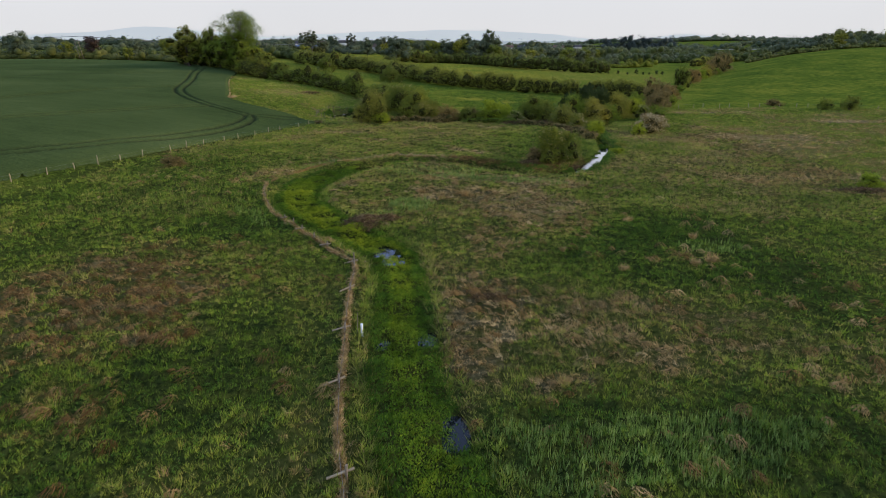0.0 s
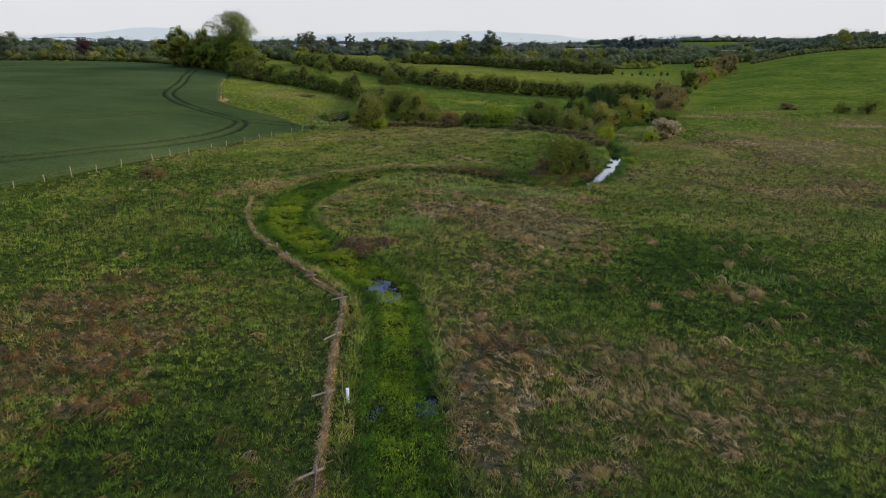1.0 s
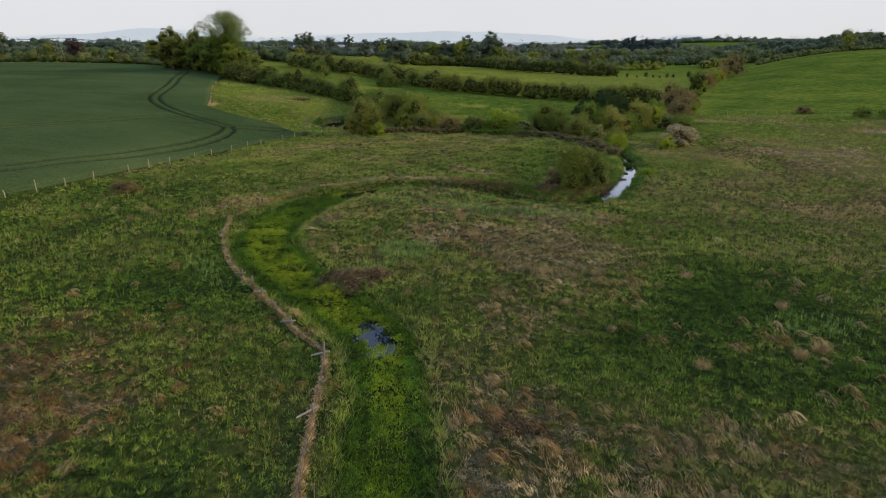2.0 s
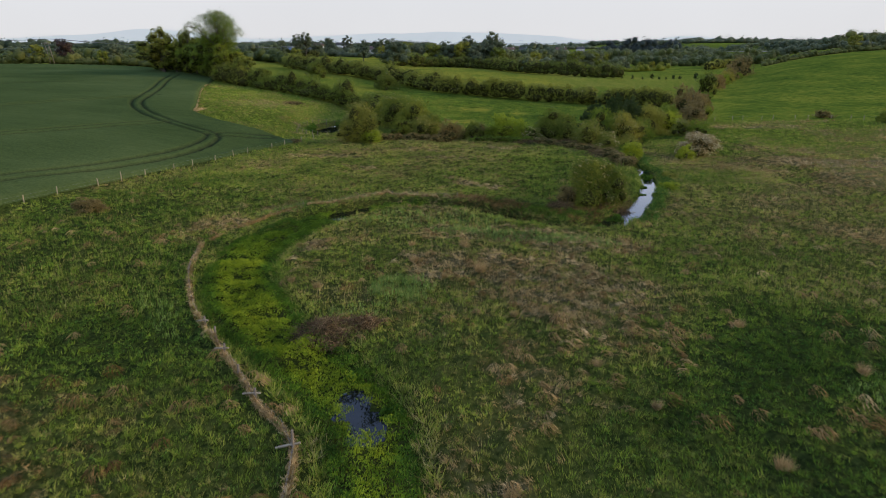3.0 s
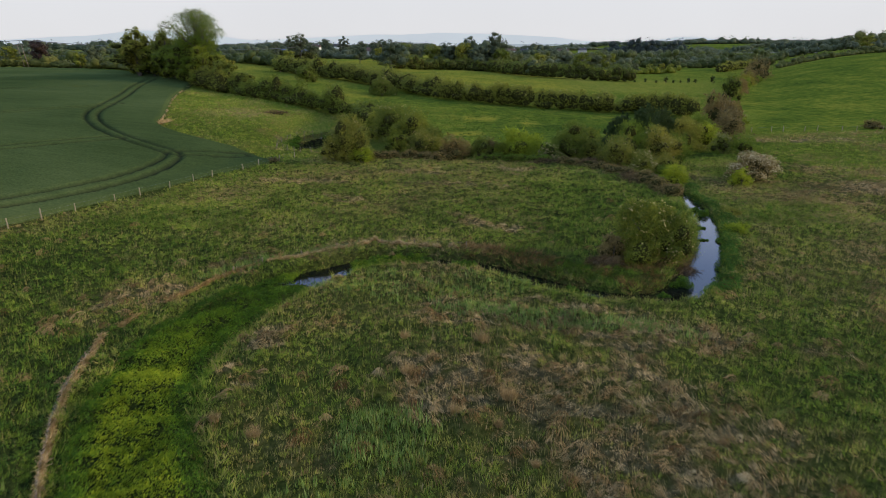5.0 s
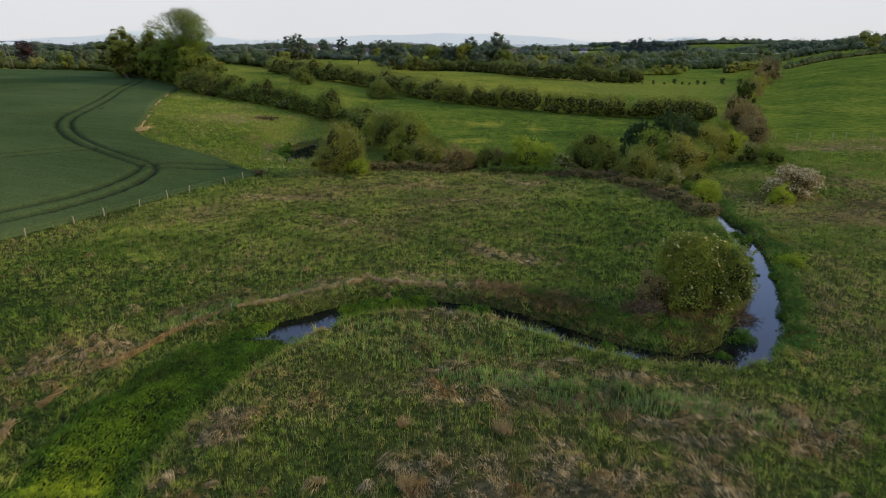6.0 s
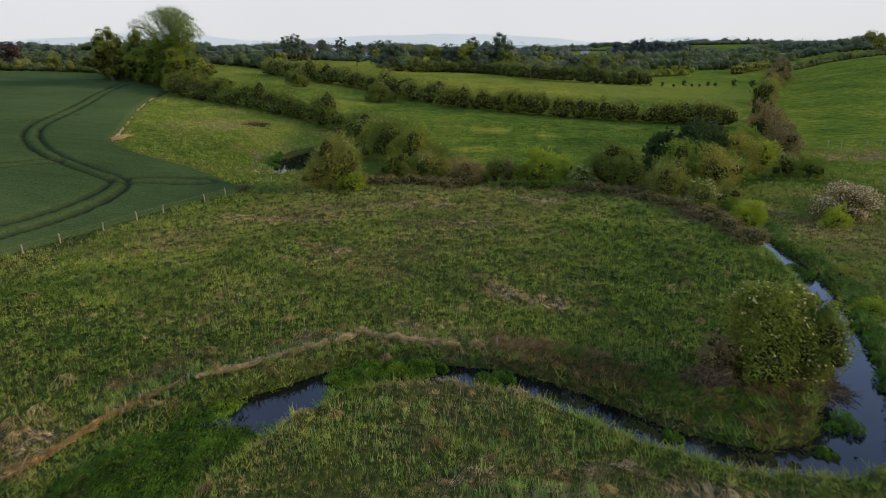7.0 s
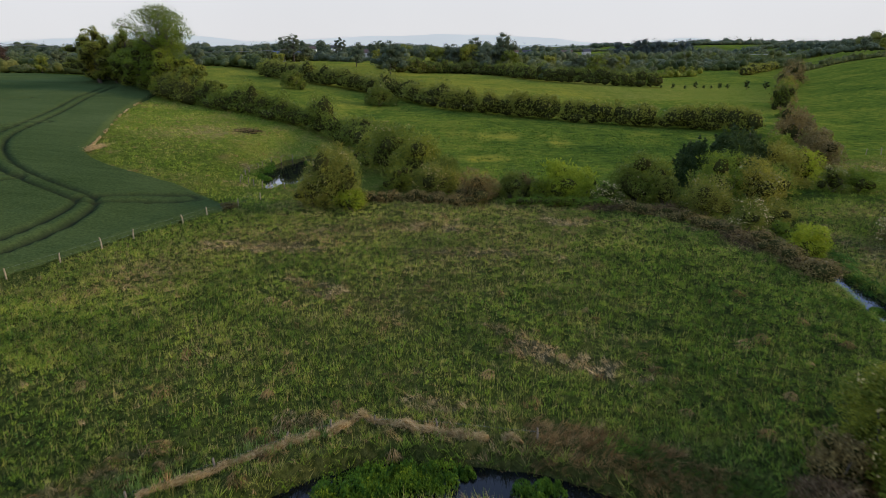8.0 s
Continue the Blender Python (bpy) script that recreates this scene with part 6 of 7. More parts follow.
def blades(rng, x, y, z, tone, count, length, width, lean, spread, tone_jitter=0.08, comb=None, domed=0.0):
    """Tufts of pointed blades; one triangle each, leaning out from the tuft."""
    n = len(x) * count
    rep = lambda a: np.repeat(a, count)
    a = rng.uniform(0, 2 * np.pi, n)
    out = np.stack([np.cos(a), np.sin(a)], 1)
    r = rng.uniform(0, 1, n) ** 0.7 * rep(np.broadcast_to(spread, x.shape))
    ln = rep(np.broadcast_to(length, x.shape)) * rng.uniform(0.55, 1.25, n)
    ln = ln * (1 + domed * (0.55 - r / rep(np.broadcast_to(spread, x.shape))))
    tilt = rep(np.broadcast_to(lean, x.shape)) * rng.uniform(0.4, 1.3, n)
    base = np.stack([rep(x) + out[:, 0] * r, rep(y) + out[:, 1] * r, rep(z) - 0.04], 1)
    swirl = a + rng.normal(size=n) * 0.8 if comb is None else rep(comb) + rng.normal(size=n) * 0.55
    tip = base + np.stack([np.cos(swirl) * np.sin(tilt), np.sin(swirl) * np.sin(tilt), np.cos(tilt)], 1) * ln[:, None]
    wa = rng.uniform(0, np.pi, n)
    w = (rep(np.broadcast_to(width, x.shape)) * rng.uniform(0.6, 1.3, n) / 2)[:, None] * np.stack([np.cos(wa), np.sin(wa), np.zeros(n)], 1)
    v = np.stack([base - w, base + w, tip], 1).reshape(-1, 3)
    t = np.clip(rep(tone) + rng.normal(size=n) * tone_jitter, 0, 1)
    dome = np.stack([out[:, 0] * r * 3.2, out[:, 1] * r * 3.2, np.ones(n)], 1)
    dome /= np.linalg.norm(dome, axis=1)[:, None]
    return v, np.arange(3 * n).reshape(-1, 3), np.repeat(t, 3), np.repeat(dome, 3, 0)


def grass_field(name, label, mat, chunks, category):
    v, f = joined([(c[0], c[1]) for c in chunks])
    tone = np.concatenate([c[2] for c in chunks])
    dome = np.concatenate([c[3] for c in chunks])
    tagged(new(name, fast_mesh(name, v, f, mat, tone, dome=dome)), label, category, kind="stuff")


grng = np.random.default_rng(201)
green_chunks, straw_chunks = [], []
for x0, x1, y0, y1, per, big in ((-22, 24, 16, 100, 1.0, 1.0), (-48, -22, 24, 112, 0.44, 1.3), (24, 56, 24, 112, 0.44, 1.3), (-36, 46, 100, 140, 0.78, 1.12),
                                 (56, 125, 40, 168, 0.11, 2.0), (46, 66, 112, 165, 0.25, 1.7), (-66, -14, 140, 205, 0.18, 1.8), (-90, -48, 24, 112, 0.08, 2.0)):
    # first the short growth between, then the domed tussocks
    for density, count, reach, length, lean in ((6.5, 7, 0.17, 0.24, 0.6), (6.6, 13, 0.175, 0.38, 0.62)):
        x, y = jittered(grng, x0, x1, y0, y1, per * density)
        gap = stream_gap(x, y)
        keep = (gap > 0.12) & ~in_apron(x, y) & (crop_depth(x, y) < -0.4 if x0 < -22 or y0 >= 100 else True)
        keep &= np.hypot((x - POND[0]) / POND[2], (y - POND[1]) / POND[3]) > 1.15
        clump = vnoise(x, y, 2.4 * big, 62, 2)
        if count > 10:
            keep &= grng.uniform(size=len(x)) < (0.80 if y0 >= 100 else 0.55) + 0.9 * sstep(0.36, 0.58, clump)
        x, y, clump = x[keep], y[keep], clump[keep]
        dry = np.clip(dryness_and_falloff(x, y) + (0.13 if count > 10 else 0.07) * grng.normal(size=len(x)), 0, 1)
        z = ground_height(x, y)
        tall = (0.60 + 0.6 * vnoise(x, y, 4.0, 61, 2)) * grng.uniform(0.55, 1.35, len(x)) * big ** 0.5
        g = (dry + 0.2 * (grng.uniform(size=len(x)) - 0.5)) < 0.60
        green_chunks.append(blades(grng, x[g], y[g], z[g], dry[g], int(count * (1.12 if big == 1.0 else 1.0)), length * tall[g], (0.033 if big == 1.0 else 0.038) * big, lean, reach * big * tall[g], 0.05, None, 0.7 if count > 10 else 0.0))
        s = ~g
        straw_chunks.append(blades(grng, x[s], y[s], z[s] + 0.04, np.clip(dry[s] - 0.04 - 0.36 * rust(x[s], y[s]), 0, 1), int(count * 1.3), length * tall[s] * 1.15, 0.034 * big,
                                   1.15 if count > 10 else 1.3, reach * big * 1.2, 0.07, 6.3 * vnoise(x[s], y[s], 5.0, 68, 2) + 0.9))
x, y = jittered(grng, -20, 70, 143, 232, 1.5)
keep = (x > -10 - 0.42 * (y - 165)) & (x < brown_line(y) - 4) & (vnoise(x, y * 1.8, 6, 64, 3) > 0.46)
x, y = x[keep], y[keep]
green_chunks.append(blades(grng, x, y, ground_height(x, y), np.clip(0.02 + 0.5 * (vnoise(x, y, 6, 65, 2) - 0.4), 0, 1), 6, 0.36, 0.11, 0.7, 0.30, 0.05))
# thin pale flowering stems that stand above the leaves
x, y = jittered(grng, -42, 46, 60, 139, 4.0)
keep = (stream_gap(x, y) > 0.8) & ~in_apron(x, y) & (crop_depth(x, y) < -1) & (grng.uniform(size=len(x)) < 0.35 + 1.1 * vnoise(x, y, 5.0, 72, 3) - 0.5 * blot(x, y, GREEN))
x, y = x[keep], y[keep]
green_chunks.append(blades(grng, x, y, ground_height(x, y), np.clip(0.56 + 0.25 * (dryness_and_falloff(x, y) - 0.3) + 0.06 * grng.normal(size=len(x)), 0, 1), 3, 0.66, 0.021, 0.16, 0.22, 0.08))
grass_field("meadow_grass", "rough green meadow grass, uneven and wind-blown", M_GRASS, green_chunks, "grass")
grass_field("dead_grass", "flattened patches of bleached and rusty dead grass", M_STRAW, straw_chunks, "dead grass")

# mop-headed tussocks of dead grass, blown over to one side
def mops(rng, x, y, z, tone, radius, height, count, lie, length=0.31, width=0.018):
    n = len(x) * count
    rep_ = lambda v: np.repeat(v, count)
    a, q = rng.uniform(0, 2 * np.pi, n), np.sqrt(rng.uniform(0, 1, n))
    rad, hh, way = rep_(radius), rep_(height), rep_(lie) + 0.35 * rng.normal(size=n)
    px, py = np.cos(a) * q * rad, np.sin(a) * q * rad
    pz = (1 - q ** 2) * hh * rng.uniform(0.8, 1.1, n)
    ln = length * rng.uniform(0.5, 1.2, n)
    dx, dy = np.cos(way) + 0.7 * px / rad, np.sin(way) + 0.7 * py / rad
    drop = -2 * hh / rad ** 2 * (px * dx + py * dy) * 0.8 - 0.15 + 0.25 * rng.normal(size=n)
    base = np.stack([rep_(x) + px, rep_(y) + py, rep_(z) + pz], 1)
    tip = base + np.stack([dx, dy, np.clip(drop, -1.2, 0.6)], 1) * ln[:, None]
    tip[:, 2] = np.maximum(tip[:, 2], rep_(z) - 0.05)
    side = np.stack([-np.sin(way), np.cos(way), 0.5 * rng.normal(size=n)], 1) * (width * rng.uniform(0.6, 1.3, (n, 1)))
    v = np.stack([base - side, base + side, tip], 1).reshape(-1, 3)
    dome = np.stack([px / rad, py / rad, np.full(n, 0.8)], 1)
    return v, np.arange(3 * n).reshape(-1, 3), np.repeat(np.clip(rep_(tone) + 0.08 * rng.normal(size=n), 0, 1), 3), np.repeat(dome, 3, 0)


x, y = jittered(grng, -40, 40, 17, 112, 1.1)
gap = stream_gap(x, y)
patch = blot(x, y, DEAD_NEAR + DEAD_FAR)
keep = (gap > 0.5) & ~in_apron(x, y) & (crop_depth(x, y) < -1) & (grng.uniform(size=len(x)) < 0.025 + 0.10 * sstep(0.48, 0.62, vnoise(x, y, 7, 69, 2)) * sstep(94, 88, y) + 0.62 * patch * (1 - 0.6 * sstep(88, 94, y)))
x, y, patch = x[keep], y[keep], patch[keep]
size_ = grng.uniform(0.26, 0.60, len(x))
shade_ = np.clip(0.46 + 0.16 * grng.normal(size=len(x)) - 0.26 * rust(x, y) - 0.10 * sstep(95, 105, y), 0.02, 0.95)
wind = 6.3 * vnoise(x, y, 9.0, 70, 2) + 1.4
grass_field("straw_mops", "mop-headed tussocks of tan and rusty dead grass", M_STRAW, [mops(grng, x, y, ground_height(x, y), shade_, size_, size_ * grng.uniform(0.6, 1.0, len(x)), 84, wind)], "dead grass")

# leafy herbs: docks, nettles and meadowsweet in domed clumps
def herb_clumps(rng, x, y, z, tone, radius, count, size):
    n = len(x) * count
    rep_ = lambda a: np.repeat(a, count)
    a, r = rng.uniform(0, 2 * np.pi, n), np.sqrt(rng.uniform(0, 1, n))
    rad = rep_(radius)
    at = np.stack([rep_(x) + np.cos(a) * r * rad, rep_(y) + np.sin(a) * r * rad, rep_(z) + (1 - 0.8 * r ** 2) * rad * rng.uniform(0.75, 1.25, n)], 1)
    v, f = leaf_quads(rng, at, np.stack([np.cos(a) * r * 1.1, np.sin(a) * r * 1.1, np.full(n, 0.8)], 1) + 0.35 * rng.normal(size=(n, 3)), size, 0.55)
    dome = np.stack([np.cos(a) * r, np.sin(a) * r, np.full(n, 0.8)], 1)
    return v, f, np.repeat(np.clip(rep_(tone) + 0.12 * rng.normal(size=n), 0, 1), 4), np.repeat(dome, 4, 0)


herb_chunks = []
for x0, x1, y0, y1, per, big in ((-22, 24, 16, 100, 2.4, 1.0), (-46, -22, 26, 112, 1.0, 1.3), (24, 54, 26, 112, 1.0, 1.3), (-34, 44, 100, 138, 1.1, 1.25)):
    x, y = jittered(grng, x0, x1, y0, y1, per)
    keep = (stream_gap(x, y) > 0.3) & ~in_apron(x, y) & (crop_depth(x, y) < -0.6 if x0 < -22 or y0 >= 100 else True)
    dry = dryness_and_falloff(x, y)
    keep &= (dry + 0.3 * (grng.uniform(size=len(x)) - 0.5) < 0.40) & (vnoise(x, y, 5.0, 66, 3) > 0.40)
    x, y, dry = x[keep], y[keep], dry[keep]
    tone = np.clip(0.18 + 1.1 * dry + 0.5 * (vnoise(x, y, 6.0, 67, 2) - 0.5) - 0.35 * blot(x, y, GREEN), 0, 1)
    herb_chunks.append(herb_clumps(grng, x, y, ground_height(x, y) + 0.06, tone, big * grng.uniform(0.16, 0.36, len(x)), 9, 0.050 * big))
grass_field("meadow_herbs", "leafy green docks and nettles in low clumps", M_HERB, herb_chunks, "wild plants")

# straw tussocks that stand out singly
TUSSOCKS = [(-2.6, 70.6, 0.8), (2.9, 67.6, 1.0), (1.8, 74.2, 0.8), (-3.0, 75.0, 0.6), (4.6, 60, 0.5), (2.0, 65.6, 0.5), (0, 66.5, 0.5), (20.7, 45.6, 0.8), (22.2, 46.2, 0.9), (14.6, 44.5, 0.7),
            (8.6, 53.2, 0.6), (19, 58, 0.6), (23, 52, 0.7), (-11.9, 66, 0.5), (3.4, 62.5, 0.4), (10.5, 49, 0.5), (-9.6, 64.8, 0.6), (6.5, 27.5, 0.6)]
for k, (x, y, s) in enumerate(TUSSOCKS):
    rng = np.random.default_rng(300 + k)
    v, f, tone, dome = blades(rng, np.zeros(6) + rng.normal(size=6) * 0.12 * s, np.zeros(6) + rng.normal(size=6) * 0.12 * s, np.zeros(6), np.full(6, 0.70), 80, 0.95 * s, 0.020, 0.60, 0.24 * s, 0.10)
    tagged(new("grass_tussock", fast_mesh("grass_tussock", v, f, M_STRAW, tone, dome=dome)), "pale straw tussock standing above the meadow", "tussock", "straw tussocks").matrix_basis = Matrix.Translation((x, y, gz(x, y)))

# sword-leaved iris beds
iris_chunks = []
for cx, cy, a, b, turn, per in ((9.5, 22.0, 7.5, 2.6, 8, 12), (6.5, 77.8, 7.5, 1.4, -14, 14), (-3.2, 64.5, 2.4, 2.4, 0, 14), (-2, 83.5, 8, 3.0, 0, 3.0), (14, 75.5, 3, 1.2, -30, 6), (-17, 88, 3.5, 1.2, 40, 8), (-10, 92.2, 2.6, 0.8, 22, 10), (24, 50, 3, 2, 0, 4), (-5.8, 60.5, 2, 1.2, 20, 5), (-19.8, 60.5, 1.0, 4.5, 35, 4)):
    x, y = jittered(grng, -10, 10, -10, 10, per)
    c, s = math.cos(radians(turn)), math.sin(radians(turn))
    keep = np.hypot(x / a, y / b) + 0.7 * (vnoise(x + cx, y + cy, 1.6, 71, 2) - 0.5) < 1
    x, y = x[keep] * c - y[keep] * s + cx, x[keep] * s + y[keep] * c + cy
    ok = stream_gap(x, y) > 0.1
    x, y = x[ok], y[ok]
    iris_chunks.append(blades(grng, x, y, ground_height(x, y), np.full(len(x), 0.5), 6, 0.54, 0.050, 0.28, 0.12, 0.2))
grass_field("iris_bed", "pale green sword-leaved iris standing in beds", M_IRIS, iris_chunks, "reeds")

# long sedge that hangs over the banks
x, y = jittered(grng, -28, 40, 14, 128, 9.0)
gap = stream_gap(x, y)
rim = (gap > -0.05) & (gap < 0.9)
x, y = x[rim], y[rim]
tone = np.clip(0.32 + 0.5 * (vnoise(x, y, 3.5, 81, 2) - 0.45), 0, 1)
sedge = [blades(grng, x, y, ground_height(x, y), tone, 10, 0.6, 0.05, 0.85, 0.2, 0.12)]
x, y = jittered(grng, 1, 24, 81, 97, 16.0)
gap = stream_gap(x, y)
apron = in_apron(x, y)
x, y = x[apron], y[apron]
mix = vnoise(x, y, 2.4, 82, 3) + 0.25 * (grng.uniform(size=len(x)) - 0.5) + 0.05 * sstep(8, 14, x) + 0.16 * sstep(86.8, 88.6, y + 0.12 * np.maximum(x - 12, 0))
g = mix < 0.49
lie = 6.3 * vnoise(x, y, 4.0, 83, 2) + 2.0
sedge.append(blades(grng, x[g], y[g], ground_height(x[g], y[g]), np.clip(0.5 * (mix[g] - 0.3), 0, 1), 8, 0.50, 0.040, 0.8, 0.2, 0.08, lie[g]))
grass_field("bank_sedge", "long olive and rusty sedge leaning over the stream banks", M_GRASS, sedge, "sedge")
r_ = ~g
grass_field("rusty_sedge", "rusty brown sedge sprawling inside the stream's bend", M_STRAW, [blades(grng, x[r_], y[r_], ground_height(x[r_], y[r_]), np.clip(0.22 + 0.8 * (mix[r_] - 0.5), 0, 1), 12, 0.62, 0.034, 1.05, 0.22, 0.10, lie[r_])], "sedge")

# marsh plants that choke the lower stream
x, y = jittered(grng, -24, 6, 8, 92, 19.0)
gap = stream_gap(x, y)
keep = (gap < 0.25) & ~((y > 84.5) & (x > -12.3) & (gap < 0.2) & (vnoise(x, y, 3.0, 92, 2) < 0.9) & ~((x > -8.2) & (x < -2.4) & (gap > -1.35)))
keep &= ~((x > -2.4) & (y > 84))
for px, py, a, b in POOLS:
    keep &= np.hypot((x - px) / a, (y - py) / b) + 0.5 * (vnoise(x, y, 0.8, 93, 2) - 0.5) > 1
x, y, gap = x[keep], y[keep], gap[keep]
hum = vnoise(x, y, 1.4, 94, 3)
zz = WATER_Z + 0.08 + 0.75 * sstep(0.25, 0.75, hum) * sstep(0.6, -0.4, gap)
count = 13
rx, ry = np.repeat(x, count) + grng.normal(size=len(x) * count) * 0.14, np.repeat(y, count) + grng.normal(size=len(x) * count) * 0.14
rz = np.repeat(zz, count) + grng.uniform(-0.16, 0.12, len(rx))
rz = np.maximum(rz, ground_height(rx, ry) + 0.05)
v, f = leaf_quads(grng, np.stack([rx, ry, rz], 1), np.stack([grng.normal(size=len(rx)), grng.normal(size=len(rx)), 0.55 + 0.3 * grng.normal(size=len(rx))], 1), 0.078, 0.34)
bright = np.clip(0.15 + 0.30 * sstep(85, 87, y) + 0.5 * (vnoise(x, y, 2.6, 95, 3) - 0.45) + sstep(-0.5, -1.3, gap) * (0.34 + 0.3 * sstep(36, 44, y) * sstep(82, 68, y) - 0.22 * sstep(68, 80, y) * sstep(86, 84, y)), 0, 1)
tone = np.repeat(np.clip(np.repeat(bright, count) + grng.normal(size=len(rx)) * 0.1, 0, 1), 4)
tagged(new("marsh_plants", fast_mesh("marsh_plants", v, f, M_CRESS, tone, dome=np.tile((0.0, 0.0, 1.0), (len(v), 1)))), "bright yellow-green marsh plants filling the stream bed", "water plants", kind="stuff")


def islet(x, y, rx, ry, h, seed, mat, label, level=WATER_Z):
    """A lumpy cushion of water plants: several small domes run together, ragged at the rim."""
    rng = np.random.default_rng(seed)
    chunks, tones = [], []
    for k in range(7):
        a, q = 2.4 * k + rng.uniform(-0.5, 0.5), math.sqrt(k / 7) * 0.85
        s = rng.uniform(0.28, 0.6) * min(rx, ry)
        n = int(420 * s) + 60
        u = rng.normal(size=(n, 3))
        u /= np.linalg.norm(u, axis=1)[:, None]
        u[:, 2] = np.abs(u[:, 2])
        at = np.array([math.cos(a) * q * rx, math.sin(a) * q * ry, 0]) + u * (s, s * rng.uniform(0.8, 1.3), h * rng.uniform(0.6, 1.4)) * rng.uniform(0.75, 1.08, (n, 1))
        chunks.append(leaf_quads(rng, at, u + 0.7 * rng.normal(size=u.shape), 0.06, 0.6))
        tones.append(np.repeat(np.clip(rng.uniform(0.0, 0.3) + 0.12 * rng.normal(size=n), 0, 1), 4))
    v, f = joined(chunks)
    tagged(new("water_plant_clump", fast_mesh("water_plant_clump", v, f, mat, np.concatenate(tones))), label, "water plants", "clumps in the stream").matrix_basis = Matrix.Translation((x, y, level - 0.02))


for k, (x, y, rx, ry, h) in enumerate(((23.6, 88.3, 0.9, 0.9, 0.6), (26.5, 100.4, 0.45, 0.35, 0.2), (25.0, 96.4, 0.5, 0.3, 0.12), (26.2, 93.6, 0.5, 1.0, 0.5), (25.0, 91.4, 0.5, 0.8, 0.4), (22.8, 86.6, 0.4, 0.35, 0.25), (18.4, 84.6, 1.0, 0.8, 0.6),
                                       (26.6, 95.6, 0.5, 0.8, 0.3), (1.9, 89.5, 0.8, 0.55, 0.4), (-1.9, 90.5, 0.6, 0.4, 0.4), (9.5, 83.9, 0.5, 0.4, 0.25), (16.2, 82.6, 0.6, 0.4, 0.25))):
    islet(x, y, rx, ry, h, 400 + k, M_CRESS, "low clump of green water plants in the stream")
for k, (x, y, rx, ry, h) in enumerate(((-7.6, 89.3, 0.9, 0.7, 0.45), (-6.4, 89.5, 1.0, 0.9, 0.6), (-5.2, 89.6, 0.9, 0.8, 0.55), (-4.1, 89.8, 0.9, 0.8, 0.65), (-3.0, 90.0, 0.8, 0.7, 0.75),
                                       (-6.0, 90.4, 0.9, 0.5, 0.5), (-4.6, 90.6, 0.8, 0.5, 0.6), (-5.6, 88.8, 0.8, 0.5, 0.4), (0.9, 89.2, 0.9, 0.7, 0.45), (-2.8, 49.0, 0.7, 0.7, 0.4), (-5.2, 52.2, 0.7, 0.6, 0.4), (28.6, 105.4, 0.65, 0.8, 0.55), (28.9, 107.4, 0.5, 0.9, 0.35))):
    islet(x, y, rx, ry, h, 440 + k, M_CRESS, "lush bright green clump of water plants in the stream")
for k, (x, y, rx, ry) in enumerate(((-29.6, 160.5, 1.3, 2.6), (-28.4, 154.2, 1.2, 1.0), (-30.2, 156.5, 1.3, 1.6), (-30.4, 164.8, 1.0, 1.4), (-24.2, 166.0, 0.9, 1.4))):
    islet(x, y, rx, ry, 0.5, 420 + k, M_CRESS, "bright green water plants at the pond's edge", -0.25)

# rank leafy plants along the outer bank of the bend, and dark drifted matter in the shallow reach
x, y = jittered(grng, 16, 36, 82, 122, 5.0)
gap = stream_gap(x, y)
keep = (gap > -0.45) & (gap < 0.5 + 2.2 * vnoise(x, y, 3.0, 96, 2)) & (x > np.interp(y, [82, 86, 92, 100, 110, 122], [15, 21, 24, 27, 29.6, 31.5]))
x, y = x[keep], y[keep]
grass_field("bank_herbs", "rank dark green leafy plants crowding the stream bank", M_HERB,
            [herb_clumps(grng, x, y, ground_height(x, y) + 0.05, np.clip(0.05 + 0.5 * (vnoise(x, y, 2.5, 97, 2) - 0.4), 0, 1), grng.uniform(0.25, 0.55, len(x)), 34, 0.075)], "wild plants")
rng = np.random.default_rng(98)
line = smooth_line(UPPER_STREAM[4:10], 0.15)
k = rng.integers(0, len(line), 2600)
d = np.gradient(line[:, :2], axis=0)[k]
d /= np.linalg.norm(d, axis=1)[:, None]
off = rng.normal(size=2600) * 0.28 + 0.25 * line[k, 2]
x, y = line[k, 0] - d[:, 1] * off, line[k, 1] + d[:, 0] * off
keep = vnoise(x, y, 0.9, 99, 2) > 0.46
v, f = leaf_quads(rng, np.stack([x, y, WATER_Z + 0.015 + 0.04 * rng.uniform(size=2600)], 1)[keep], (rng.normal(size=(2600, 3)) * 0.25 + np.array([0, 0, 1.0]))[keep], 0.10, 0.6)
tagged(new("drift_mat", fast_mesh("drift_mat", v, f, M_TWIG_SHADE_DRIFT)), "dark rotting plant matter drifted together on the water", "debris", kind="stuff")

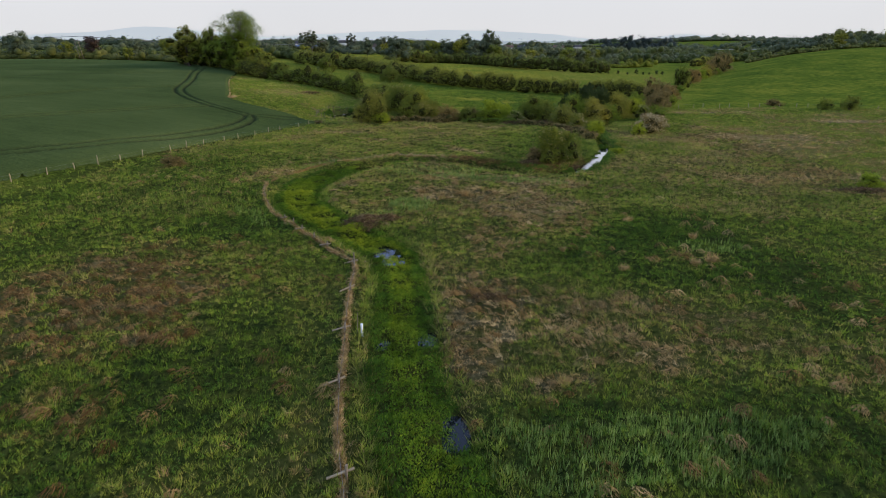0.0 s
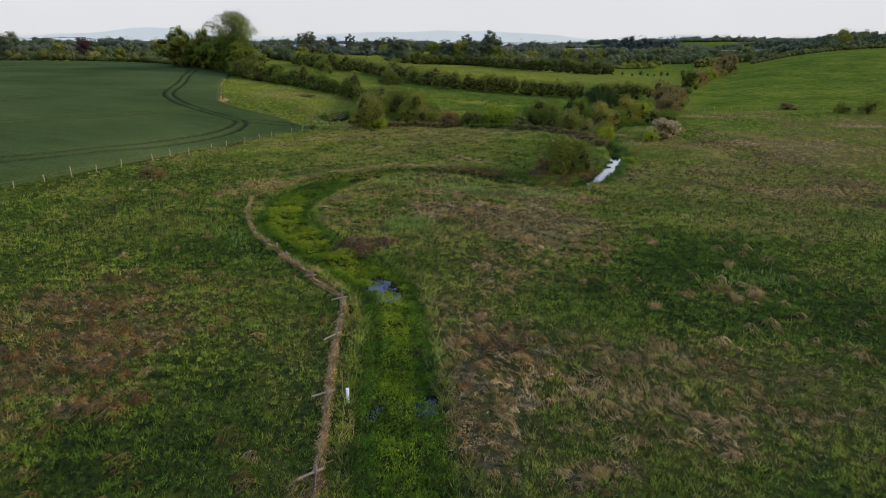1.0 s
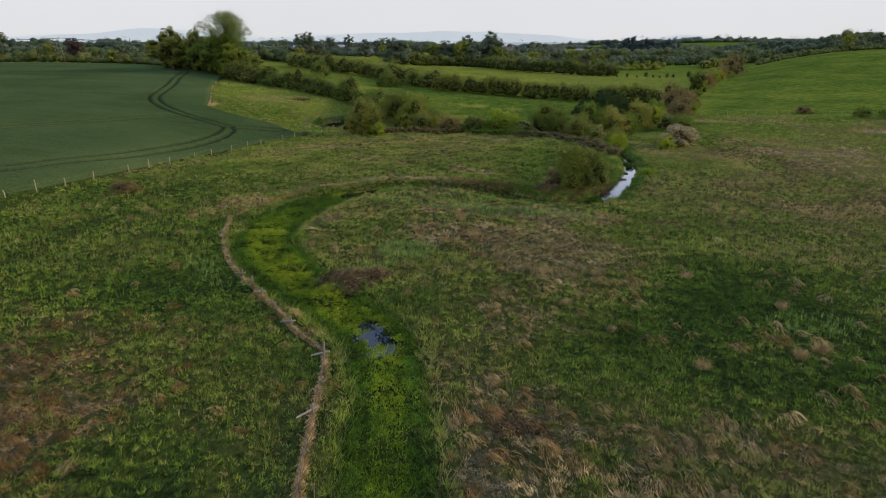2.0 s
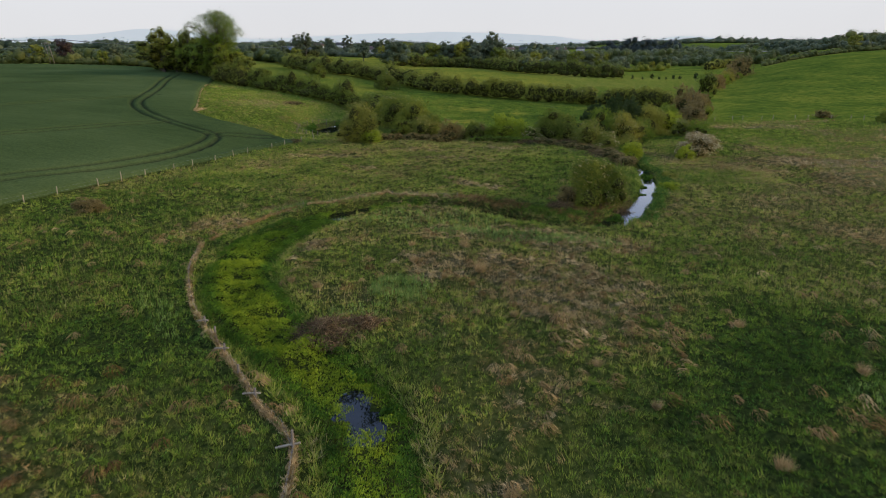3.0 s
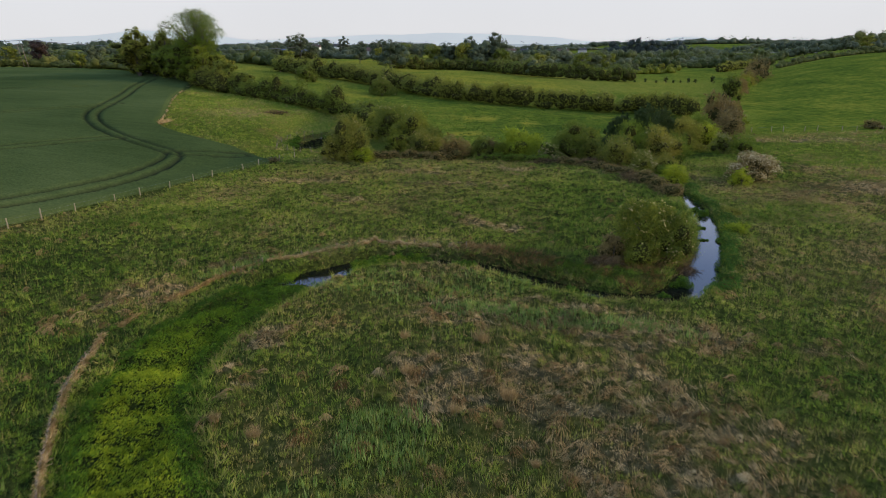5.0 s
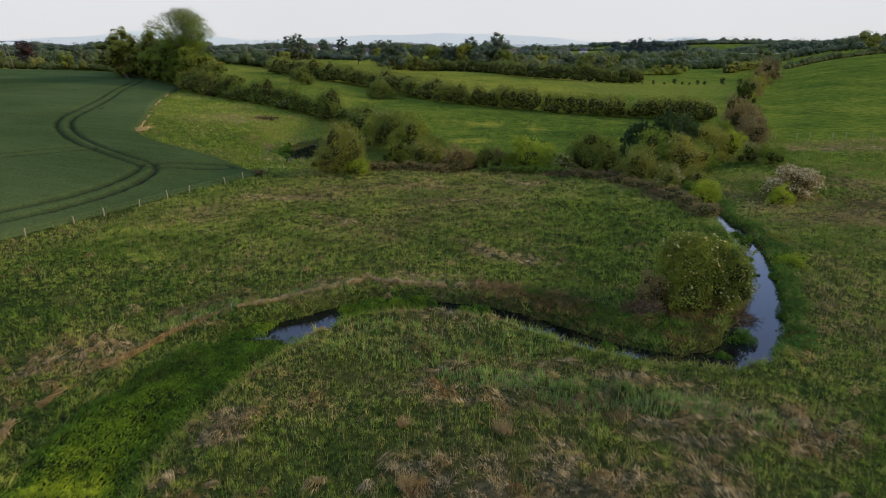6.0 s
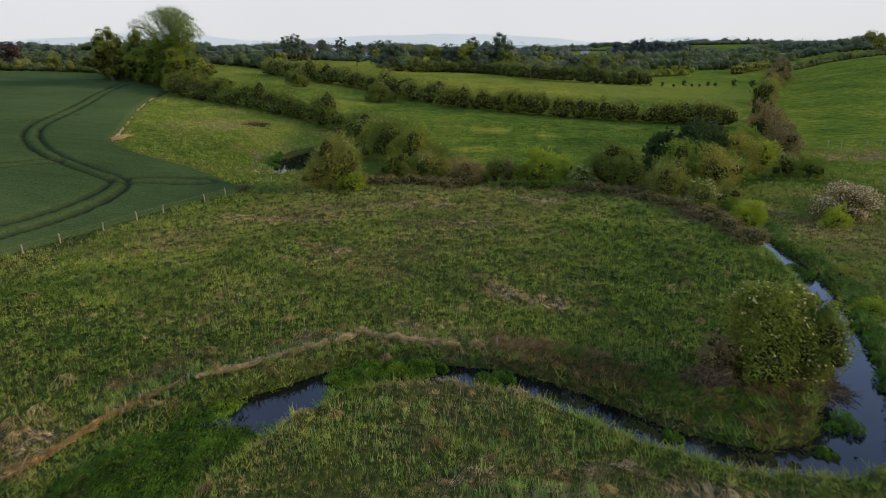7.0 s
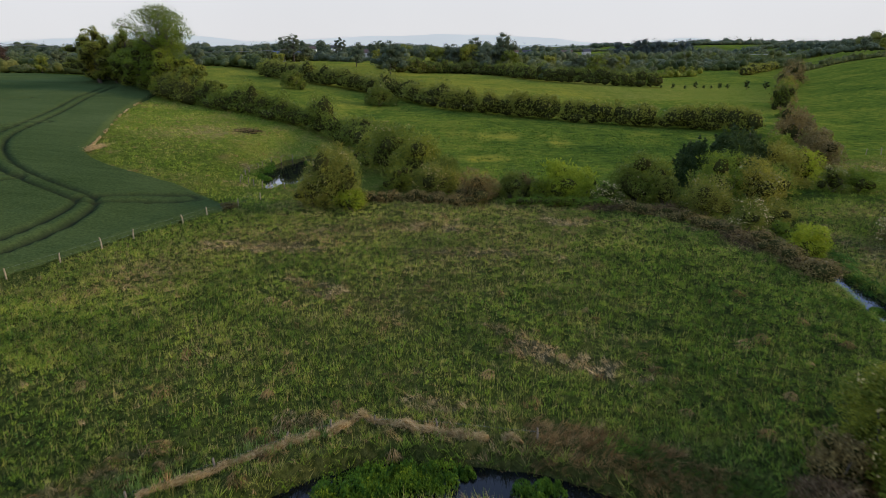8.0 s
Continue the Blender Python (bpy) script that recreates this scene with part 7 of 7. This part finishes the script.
# brown bramble mounds
def bramble(x, y, rx, ry, h, n, seed, label):
    """A low tangle of arching dead stems."""
    rng = np.random.default_rng(seed)
    a, r = rng.uniform(0, 2 * np.pi, n), np.sqrt(rng.uniform(0, 1, n))
    foot = np.stack([np.cos(a) * r * rx, np.sin(a) * r * ry, (1 - r ** 1.6) * h * rng.uniform(0.2, 0.9, n)], 1)
    b = rng.uniform(0, 2 * np.pi, n)
    way = np.stack([np.cos(b), np.sin(b), rng.normal(size=n) * 0.35 + 0.15], 1) * rng.uniform(0.25, 0.7, (n, 1))
    wide = rng.normal(size=(n, 3))
    wide *= (0.016 / np.linalg.norm(wide, axis=1))[:, None]
    mid = foot + way * 0.5 + np.array([0, 0, 0.10])
    end = foot + way
    v = np.stack([foot - wide, foot + wide, mid + wide, mid - wide, mid - wide, mid + wide, end + wide * 0.4, end - wide * 0.4], 1).reshape(-1, 3)
    f = np.arange(8 * n).reshape(-1, 4)
    tone = np.repeat(np.clip(0.45 + 0.25 * rng.normal(size=n), 0, 1), 8)
    ob = thing("bramble_mound", (x, y, gz(x, y)), label, "brambles")
    part("tangle", fast_mesh("tangle", v, f, M_BRAMBLE, tone), ob)
    # filler core, coloured dark for the shade inside the tangle
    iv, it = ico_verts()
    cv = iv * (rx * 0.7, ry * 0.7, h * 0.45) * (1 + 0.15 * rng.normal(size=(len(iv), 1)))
    part("heart", fast_mesh("heart", cv, it, M_TWIG_SHADE_DRIFT), ob, "dark heart of the mound, shade put into its colour")
    return ob


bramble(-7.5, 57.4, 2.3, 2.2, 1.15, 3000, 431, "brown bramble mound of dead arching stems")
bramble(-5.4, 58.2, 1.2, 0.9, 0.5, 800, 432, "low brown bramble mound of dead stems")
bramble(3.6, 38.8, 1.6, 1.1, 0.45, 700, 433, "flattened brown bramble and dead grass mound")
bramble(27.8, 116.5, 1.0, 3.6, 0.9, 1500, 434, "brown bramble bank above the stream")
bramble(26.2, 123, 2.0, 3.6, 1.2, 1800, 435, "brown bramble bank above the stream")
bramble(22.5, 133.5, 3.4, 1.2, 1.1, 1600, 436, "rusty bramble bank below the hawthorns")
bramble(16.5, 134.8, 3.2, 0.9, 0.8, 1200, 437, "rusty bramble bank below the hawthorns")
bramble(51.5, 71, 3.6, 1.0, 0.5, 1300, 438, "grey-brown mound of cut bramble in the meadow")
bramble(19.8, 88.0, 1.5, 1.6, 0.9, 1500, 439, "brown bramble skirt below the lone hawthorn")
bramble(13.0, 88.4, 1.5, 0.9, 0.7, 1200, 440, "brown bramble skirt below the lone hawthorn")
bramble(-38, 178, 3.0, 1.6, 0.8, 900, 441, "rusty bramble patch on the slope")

# pale weeds along the crop's edge
v, f, tone = straw_roll([(-47, 146.2), (-51.5, 150), (-54, 158), (-58, 170), (-63, 185), (-68, 204), (-71, 218)], 452, 0.20, 34, True, 0.022, 0.92)
tagged(new("edge_weeds", fast_mesh("edge_weeds", v, f, M_STRAW, tone)), "pale dead weeds along the crop edge", "dead grass", kind="stuff")
rng = np.random.default_rng(453)
t = rng.uniform(0, 1, 700)
x, y = np.interp(t, [0, 0.4, 1], [-98, -82, -68]) + rng.normal(size=700) * 0.5, np.interp(t, [0, 0.4, 1], [251.5, 237, 212]) + rng.normal(size=700) * 0.5
v, f = leaf_quads(rng, np.stack([x, y, land(x, y) + rng.uniform(0.5, 1.0, 700)], 1), np.stack([rng.normal(size=700) * 0.3, rng.normal(size=700) * 0.3 - 0.5, np.ones(700)], 1), 0.10, 0.9)
tagged(new("cow_parsley", fast_mesh("cow_parsley", v, f, M_BLOSSOM)), "white cow parsley flowering under the field trees", "wild flowers", kind="stuff")

# heap of dry earth and straw at the crop's corner
rng = np.random.default_rng(451)
v, f, tone, dome = blades(rng, rng.normal(size=260) * 0.5, rng.normal(size=260) * 1.5, np.abs(rng.normal(size=260)) * 0.12, np.full(260, 0.8), 8, 0.5, 0.05, 1.2, 0.2, 0.15)
tagged(new("straw_heap", fast_mesh("straw_heap", v, f, M_STRAW, tone, dome=dome)), "low heap of pale straw at the corner of the crop", "straw").matrix_basis = Matrix.Translation((-52.6, 154.5, gz(-52.6, 154.5)))
